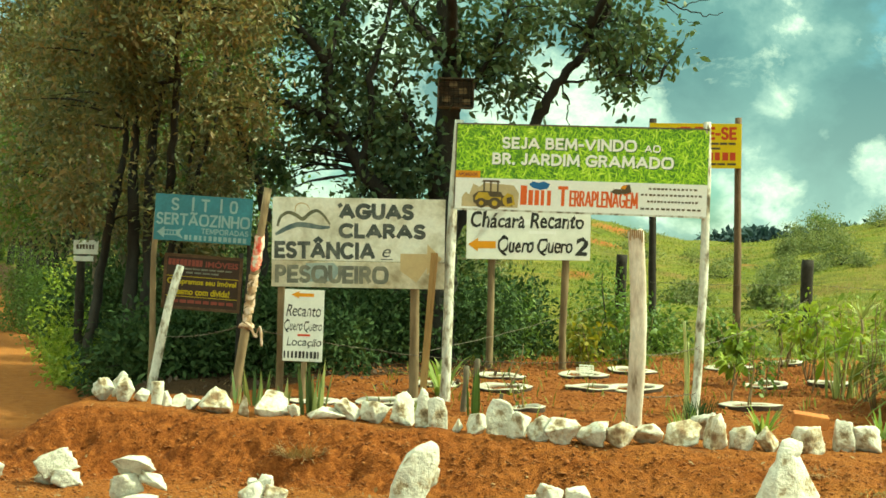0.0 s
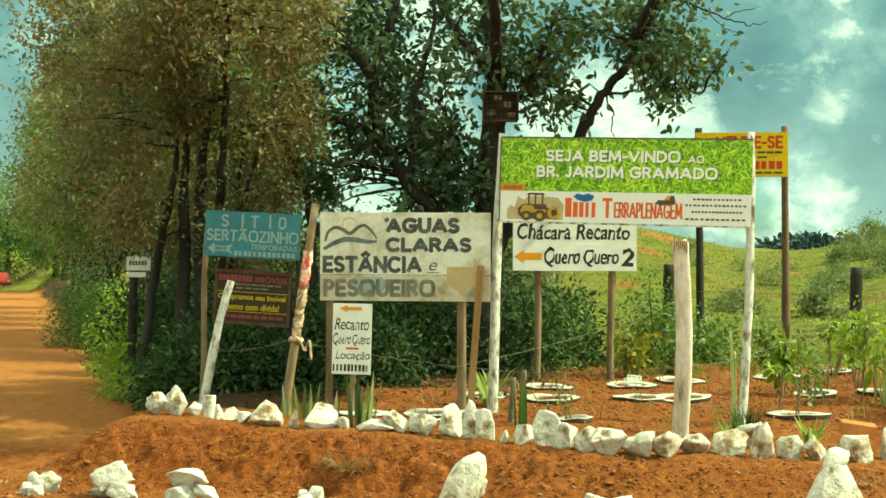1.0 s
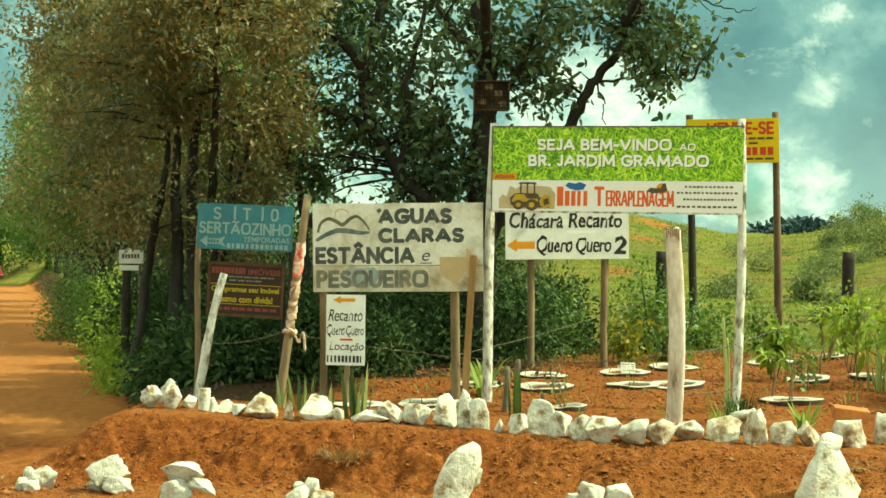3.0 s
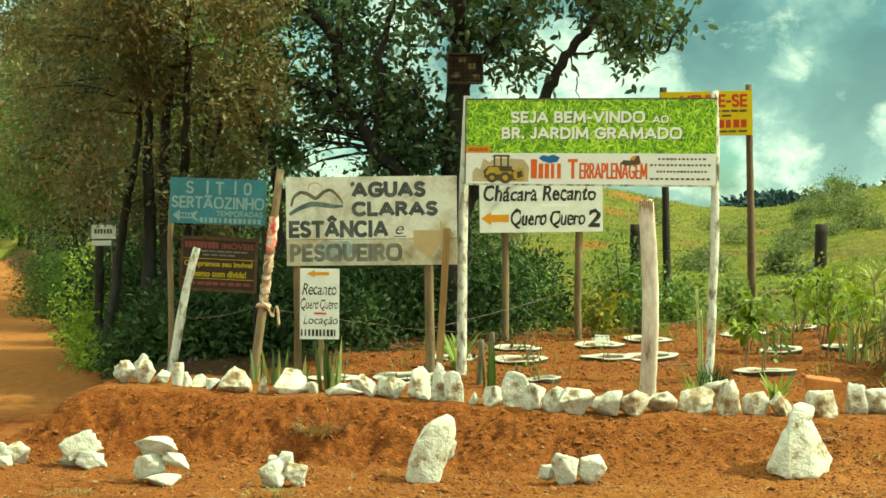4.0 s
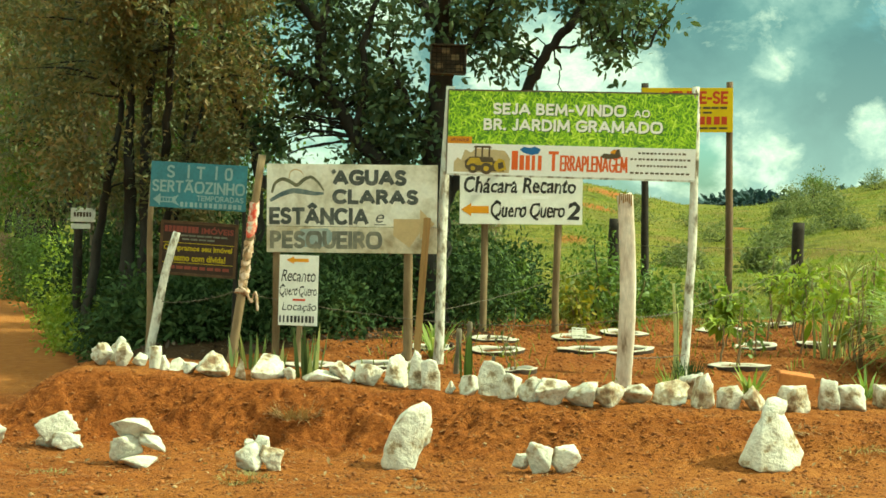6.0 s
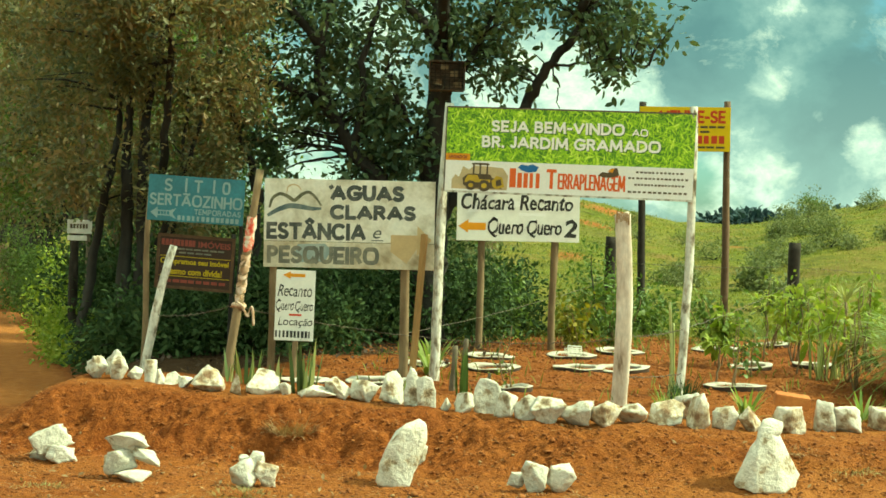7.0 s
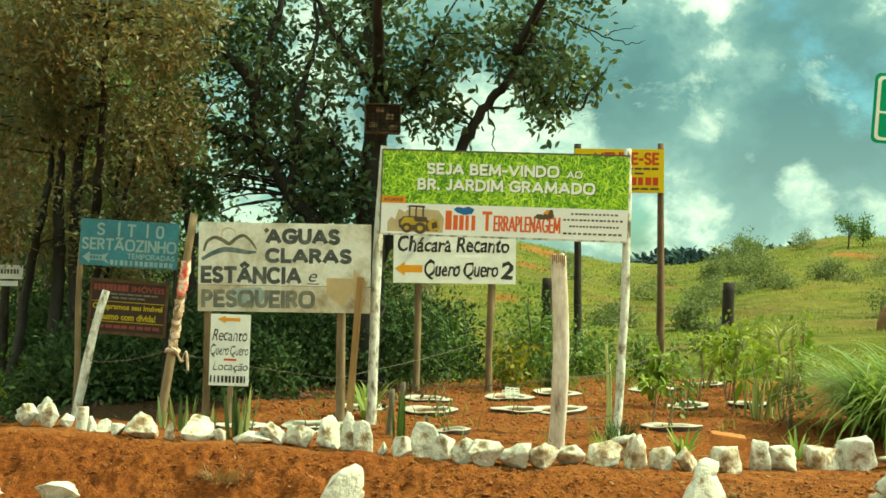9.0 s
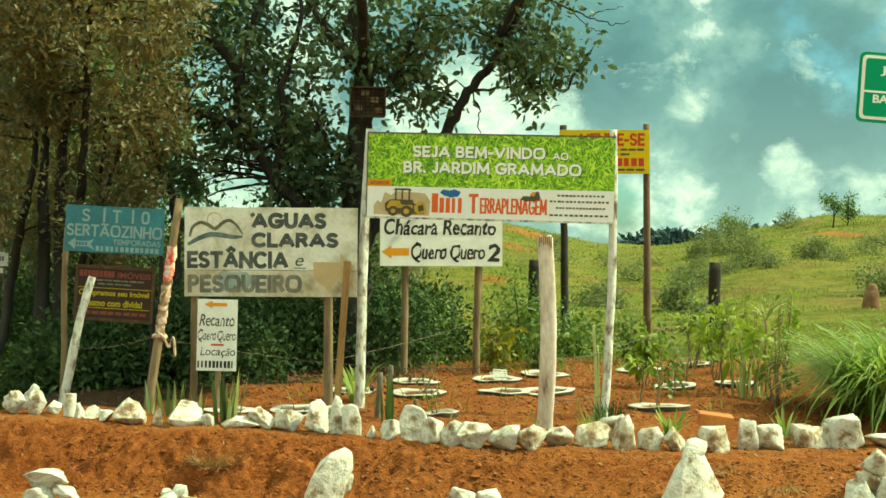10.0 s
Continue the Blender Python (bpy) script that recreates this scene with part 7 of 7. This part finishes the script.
def palmate(x, y, tall, heads, seed, label):
    """A young plant with fans of long leaflets hanging from the tips of thin stalks."""
    r = np.random.default_rng(seed)
    ob = thing("palmate_plant", pose(x, y, float(height(x, y)) - 0.02), label, "plant")
    v, q, t = tube(branch_points((0, 0, 0), (0.02, 0, tall * 0.8), (0.02, 0, 0), 7, seed), np.linspace(0.012, 0.008, 7), 6, 0.05, seed)
    mesh_object("stem", v, [q, t], MAT_WOOD_POLE, ob, True)
    for k in range(heads):
        a = 6.283 * k / heads + r.uniform(-0.4, 0.4)
        tip = np.array([math.cos(a) * 0.14, math.sin(a) * 0.10, tall * r.uniform(0.75, 1.05)])
        v, q, t = tube(branch_points((0.02, 0, tall * 0.7), tip, (0, 0, 0.04), 5, seed + k), np.full(5, 0.004), 5, 0.0, k)
        mesh_object("stalk", v, [q, t], MAT_LEAF_GREEN, ob, True)
        v, q = blades(r, np.tile(tip, (8, 1)), 0.17, 0.034, 0.80, 1.35, np.linspace(0, 5.6, 8) + a, 5)
        mesh_object("leaf", v, q, MAT_LEAF_BRIGHT, ob, True)
    return ob


palmate(3.72, 14.8, 0.46, 4, 731, "young papaya-like plant with fans of bright leaflets")
palmate(2.60, 13.6, 0.52, 3, 732, "small plant with fans of bright drooping leaflets")
palmate(3.62, 16.0, 0.80, 5, 733, "young plant with fans of drooping yellow-green leaflets")

# a tall dracaena head on a bare cane
r = np.random.default_rng(5)
dr = thing("tall_dracaena", pose(4.13, 14.6, float(height(4.13, 14.6)) - 0.02), "tall dracaena cane with a head of striped leaves", "plant")
v, q, t = tube(branch_points((0, 0, 0), (0.05, 0, 0.85), (0.03, 0, 0), 8, 3), np.linspace(0.018, 0.014, 8), 7, 0.05, 3)
mesh_object("stem", v, [q, t], MAT_WOOD_POLE, dr, True)
v, q = blades(r, np.tile((0.05, 0, 0.83), (26, 1)), 0.36, 0.032, 0.42, 0.5, None, 6)
mesh_object("foliage", v, q, MAT_CANE, dr)
for k, (x, y, h) in enumerate([(1.99, 12.7, 0.86), (2.04, 12.78, 0.66)]):
    pole("cactus_stem", (x, y, -0.05), (x - 0.02, y, h), 0.018, 0.013, MAT_CANE, "thin yellowish green cactus stem beside a white pole", "cactus", sides=6, sway=0.01, seed=90 + k)

# ---- meadow, hill bushes, far woods ----
r = np.random.default_rng(11)
n = 52000
u = r.uniform(0, 1, n)
my = 19.0 + 85 * u ** 1.7
mx = my * r.uniform(-0.02, 0.47, n) + r.normal(size=n) * 0.5
keep = (ripples(mx, my, 5.0, 21) + 0.4 * ripples(mx, my, 1.3, 22) > -0.35)
mx, my = mx[keep], my[keep]
roots = np.stack([mx, my, height(mx, my) - 0.01], 1)
v, q = blades(r, roots, 1.0, 1.0, 0.5, 0.5, None, 3)
size = np.repeat((0.07 + 0.0022 * my) * (0.7 + 0.5 * np.clip(ripples(mx, my, 3.0, 23), -0.6, 1)), 6)[:, None]
base = np.repeat(roots, 6, axis=0)
wide = np.where(np.arange(len(v))[:, None] >= 0, np.array([[1.0, 1.0, 1.0]]), 1.0)
centre = (v.reshape(-1, 3, 2, 3).mean(2, keepdims=True).repeat(2, axis=2)).reshape(-1, 3)
v = centre + (v - centre) * np.repeat(0.010 + 0.0006 * my, 6)[:, None] / 1.0 / np.maximum(size, 0.02)
v = base + (v - base) * size
meadow = mesh_object("meadow_grass", v, q, MAT_TUFT)
tagged(meadow, "green and yellowish pasture grass on the hill", "grass", "", "stuff")

# bushes and small trees on the hill
for k, (x, y, sx, sz, kind) in enumerate([(15.3, 62, 1.0, 1.5, 0), (16.6, 64, 1.1, 2.0, 0), (17.8, 66, 0.9, 1.4, 0), (14.2, 60, 0.6, 0.9, 0), (20.8, 86, 0.9, 1.1, 1), (25.5, 84, 0.9, 1.2, 0), (9.2, 40, 0.6, 0.6, 0), (12.1, 44, 0.8, 1.1, 0),
                                        (14.9, 46, 0.7, 0.8, 0), (5.4, 33, 0.5, 0.45, 0), (6.6, 30, 0.35, 0.5, 0), (5.9, 24.5, 0.3, 0.4, 0), (3.6, 60, 0.9, 0.5, 1), (9.0, 72, 0.8, 0.5, 1), (22.0, 58, 1.2, 0.6, 1), (12.6, 33, 0.8, 0.9, 0)]):
    thicket((x, y), (sx, sx * 0.8, sz), 70, MAT_SCRUB, "olive green bush on the pasture hill", 0.12, 20, 800 + k, spread=0.13, stems=5)
for k, (x, y, s) in enumerate([(20.6, 80, 0.75), (26.4, 78, 0.8), (27.6, 79, 0.6), (29.8, 77, 0.8)]):
    tree((x, y), [([(0, 0, 0), (0.05, 0, 0.9 * s), (0, 0, 2.1 * s)], 0.07 * s, 0.03), ([(0, 0, 0.8 * s), (0.4 * s, 0, 1.6 * s)], 0.04 * s, 0.02)],
         [((0, 0, 2.0 * s), (0.7 * s, 0.7 * s, 0.7 * s), 26), ((0.35 * s, 0, 1.5 * s), (0.4 * s, 0.4 * s, 0.35 * s), 10)], MAT_LEAF_GREEN, MAT_BARK, "small sparse tree on the crest of the hill", 0.17, 0.5, 16, 0.16, 1.0, 840 + k)

# low scrub strewn over the pasture
q = np.random.default_rng(91)
for k in range(20):
    y = q.uniform(27, 66)
    x = y * q.uniform(0.10, 0.43)
    s = q.uniform(0.25, 0.55) * (0.7 + y / 90)
    thicket((x, y), (s, s * 0.8, s * q.uniform(0.6, 1.1)), 34, MAT_SCRUB, "small olive green scrub bush on the pasture", 0.10, 18, 900 + k, spread=0.12, stems=4)

# the wooded ridge far off
wd = []
for k in range(420):
    x = 77 + 175 * r.uniform() ** 1.2
    y = 370 + r.uniform(0, 70)
    top = 7.0 + 1.6 * math.sin(x * 0.045 + 0.8) + r.normal() * 0.5
    if x < 84:
        top *= 0.85
    wd.append((x, y, r.uniform(2.0, top)))
for k in range(260):
    x = -210 + 120 * r.uniform()
    wd.append((x, 330 + r.uniform(0, 60), r.uniform(-3, 9.0)))
v, f = leaves(r, np.asarray(wd), 80, (1.9, 1.9, 1.2), 2.3, 0.7, 0.5, 0.1)
tagged(mesh_object("far_woods", v, f, MAT_WOODS), "dark bluish green wooded ridge in the distance", "woods", "", "stuff")
# the roadside woods where the road runs out
for k, (x, y, s) in enumerate([(-62, 152, 3.3), (-54, 160, 3.0), (-70, 162, 3.3), (-40, 118, 2.0), (-78, 152, 3.0), (-66, 177, 3.6), (-36.5, 104, 1.5), (-50.5, 130, 2.2), (-55.5, 131, 2.3), (-61, 130, 2.4), (-33.5, 107, 1.5), (-46, 132, 2.2)]):
    tree((x, y), [([(0, 0, 0), (0.2, 0, 1.6 * s), (0, 0, 3.4 * s)], 0.15 * s, 0.05)],
         [((0, 0, 2.9 * s), (1.9 * s, 1.7 * s, 1.6 * s), 130), ((0.3, 0, 1.4 * s), (1.7 * s, 1.3 * s, 0.9 * s), 70)], MAT_LEAF_GREEN, MAT_BARK, "green tree where the road runs out of sight", 0.34, 0.6, 22, 0.5, 1.0, 870 + k, twigs=0.1)

# ---- loose earth: clods, pebbles and straw ----
r = np.random.default_rng(17)


def scatter(count, x0, x1, y0, y1, small, large, seed, flat=0.7, want=None):
    q = np.random.default_rng(seed)
    x, y = q.uniform(x0, x1, count), q.uniform(y0, y1, count)
    if want is not None:
        k = q.uniform(0, 1, count) < want(x, y)
        x, y = x[k], y[k]
    s = small + (large - small) * q.uniform(0, 1, len(x)) ** 3
    base = np.array([(1, 0, 0), (0.3, 0.95, 0), (-0.8, 0.55, 0), (-0.75, -0.6, 0), (0.35, -0.95, 0), (0.05, 0.02, 1.0), (0, 0, -0.8)])
    tri = np.array([(0, 1, 5), (1, 2, 5), (2, 3, 5), (3, 4, 5), (4, 0, 5), (1, 0, 6), (2, 1, 6), (3, 2, 6), (4, 3, 6), (0, 4, 6)])
    a = q.uniform(0, 6.28, len(x))
    jit = base[None] * (1 + 0.35 * q.normal(size=(len(x), 7, 3)))
    vx = jit[..., 0] * np.cos(a)[:, None] - jit[..., 1] * np.sin(a)[:, None]
    vy = jit[..., 0] * np.sin(a)[:, None] + jit[..., 1] * np.cos(a)[:, None]
    z = rough_height(x, y)
    v = np.stack([x[:, None] + vx * s[:, None], y[:, None] + vy * s[:, None], z[:, None] + (jit[..., 2] * flat + 0.1) * s[:, None]], -1).reshape(-1, 3)
    f = (tri[None] + (np.arange(len(x)) * 7)[:, None, None]).reshape(-1, 3)
    return v, f


def steep_want(x, y):
    s = np.abs(height(x, y + 0.12) - height(x, y - 0.12)) / 0.24
    return np.clip(0.30 + 2.4 * s, 0, 1)


v, f = scatter(44000, -5.5, 5.5, 7.9, 11.4, 0.003, 0.020, 31, 0.5, steep_want)
tagged(mesh_object("clods", v, f, MAT_CLOD), "crumbled clods of red earth on the bank and road", "earth", "", "stuff")
v, f = scatter(420, -5.5, 5.5, 8.3, 11.0, 0.015, 0.05, 35, 0.55)
tagged(mesh_object("large_clods", v, f, MAT_CLOD), "larger clods of red earth lying loose on the bank", "earth", "", "stuff")
v, f = scatter(15000, -5.5, 5.5, 8.0, 10.7, 0.003, 0.015, 34, 0.6)
tagged(mesh_object("crumbs", v, f, surface("mixed_crumbs", [(0.3, (0.13, 0.036, 0.010)), (0.7, (0.42, 0.165, 0.05))], 5.0, 0.95, 0.3, 60.0, vary=0.55, island=True)), "small crumbs of red earth strewn over the road's edge", "earth", "", "stuff")
v, f = scatter(12000, -1.8, 6.0, 11.2, 18.5, 0.004, 0.030, 32, 0.7)
tagged(mesh_object("garden_clods", v, f, MAT_CLOD), "crumbled clods of red earth in the garden bed", "earth", "", "stuff")
v, f = scatter(420, -5.5, 5.5, 7.9, 10.8, 0.005, 0.024, 33, 0.6)
tagged(mesh_object("pebbles", v, f, surface("pale_pebbles", [(0.3, (0.32, 0.17, 0.07)), (0.7, (0.56, 0.39, 0.21))], 12.0, 0.9, 0.2, vary=0.4, island=True)), "pale pebbles strewn on the red earth", "pebbles", "", "stuff")
n = 3600
x, y = r.uniform(-5, 5.5, n), np.concatenate([r.uniform(7.9, 10.8, n // 2), r.uniform(11.2, 18, n - n // 2)])
keep = ripples(x, y, 1.1, 47) > 0.1
x, y = x[keep], y[keep]
v, q = blades(r, np.stack([x, y, rough_height(x, y) + 0.004], 1), 0.12, 0.007, 0.95, 0.3, None, 3)
v[:, 2] = np.minimum(v[:, 2], np.repeat(rough_height(x, y), 6) + 0.012)
tagged(mesh_object("straw", v, q, MAT_STRAW), "bits of dry straw on the red earth", "straw", "", "stuff")

# low weeds in the garden bed and along its far edge
n = 5200
x = r.uniform(-1.0, 7.5, n)
y = np.where(r.uniform(0, 1, n) < 0.75, 20.2 - 3.2 * r.uniform(0, 1, n) ** 1.5, r.uniform(12.0, 18.0, n))
keep = ripples(x, y, 0.9, 41) > 0.05
x, y = x[keep], y[keep]
v, q = blades(r, np.stack([x, y, height(x, y) - 0.005], 1), 0.17, 0.016, 0.5, 0.4, None, 3)
tagged(mesh_object("weeds", v, q, MAT_TUFT), "low green weeds along the garden bed", "weeds", "", "stuff")
n = 450
x, y = r.uniform(-4.5, 0.5, n), r.uniform(13.2, 16.5, n)
v, f = leaves(r, np.stack([x, y, rough_height(x, y) + 0.01], 1), 1, (0.01, 0.01, 0.004), 0.09, 0.5, 2.0, 0.0)
tagged(mesh_object("fallen_leaves", v, f, MAT_DEAD_LEAF), "dry fallen leaves under the trees", "leaves", "", "stuff")
n = 420
x, y = r.uniform(-5.0, 5.5, n), r.uniform(8.0, 11.0, n)
v, f = leaves(r, np.stack([x, y, rough_height(x, y) + 0.008], 1), 1, (0.01, 0.01, 0.003), 0.05, 0.5, 2.0, 0.0)
tagged(mesh_object("leaf_scraps", v, f, MAT_STRAW), "scraps of dry leaves on the red earth", "leaves", "", "stuff")
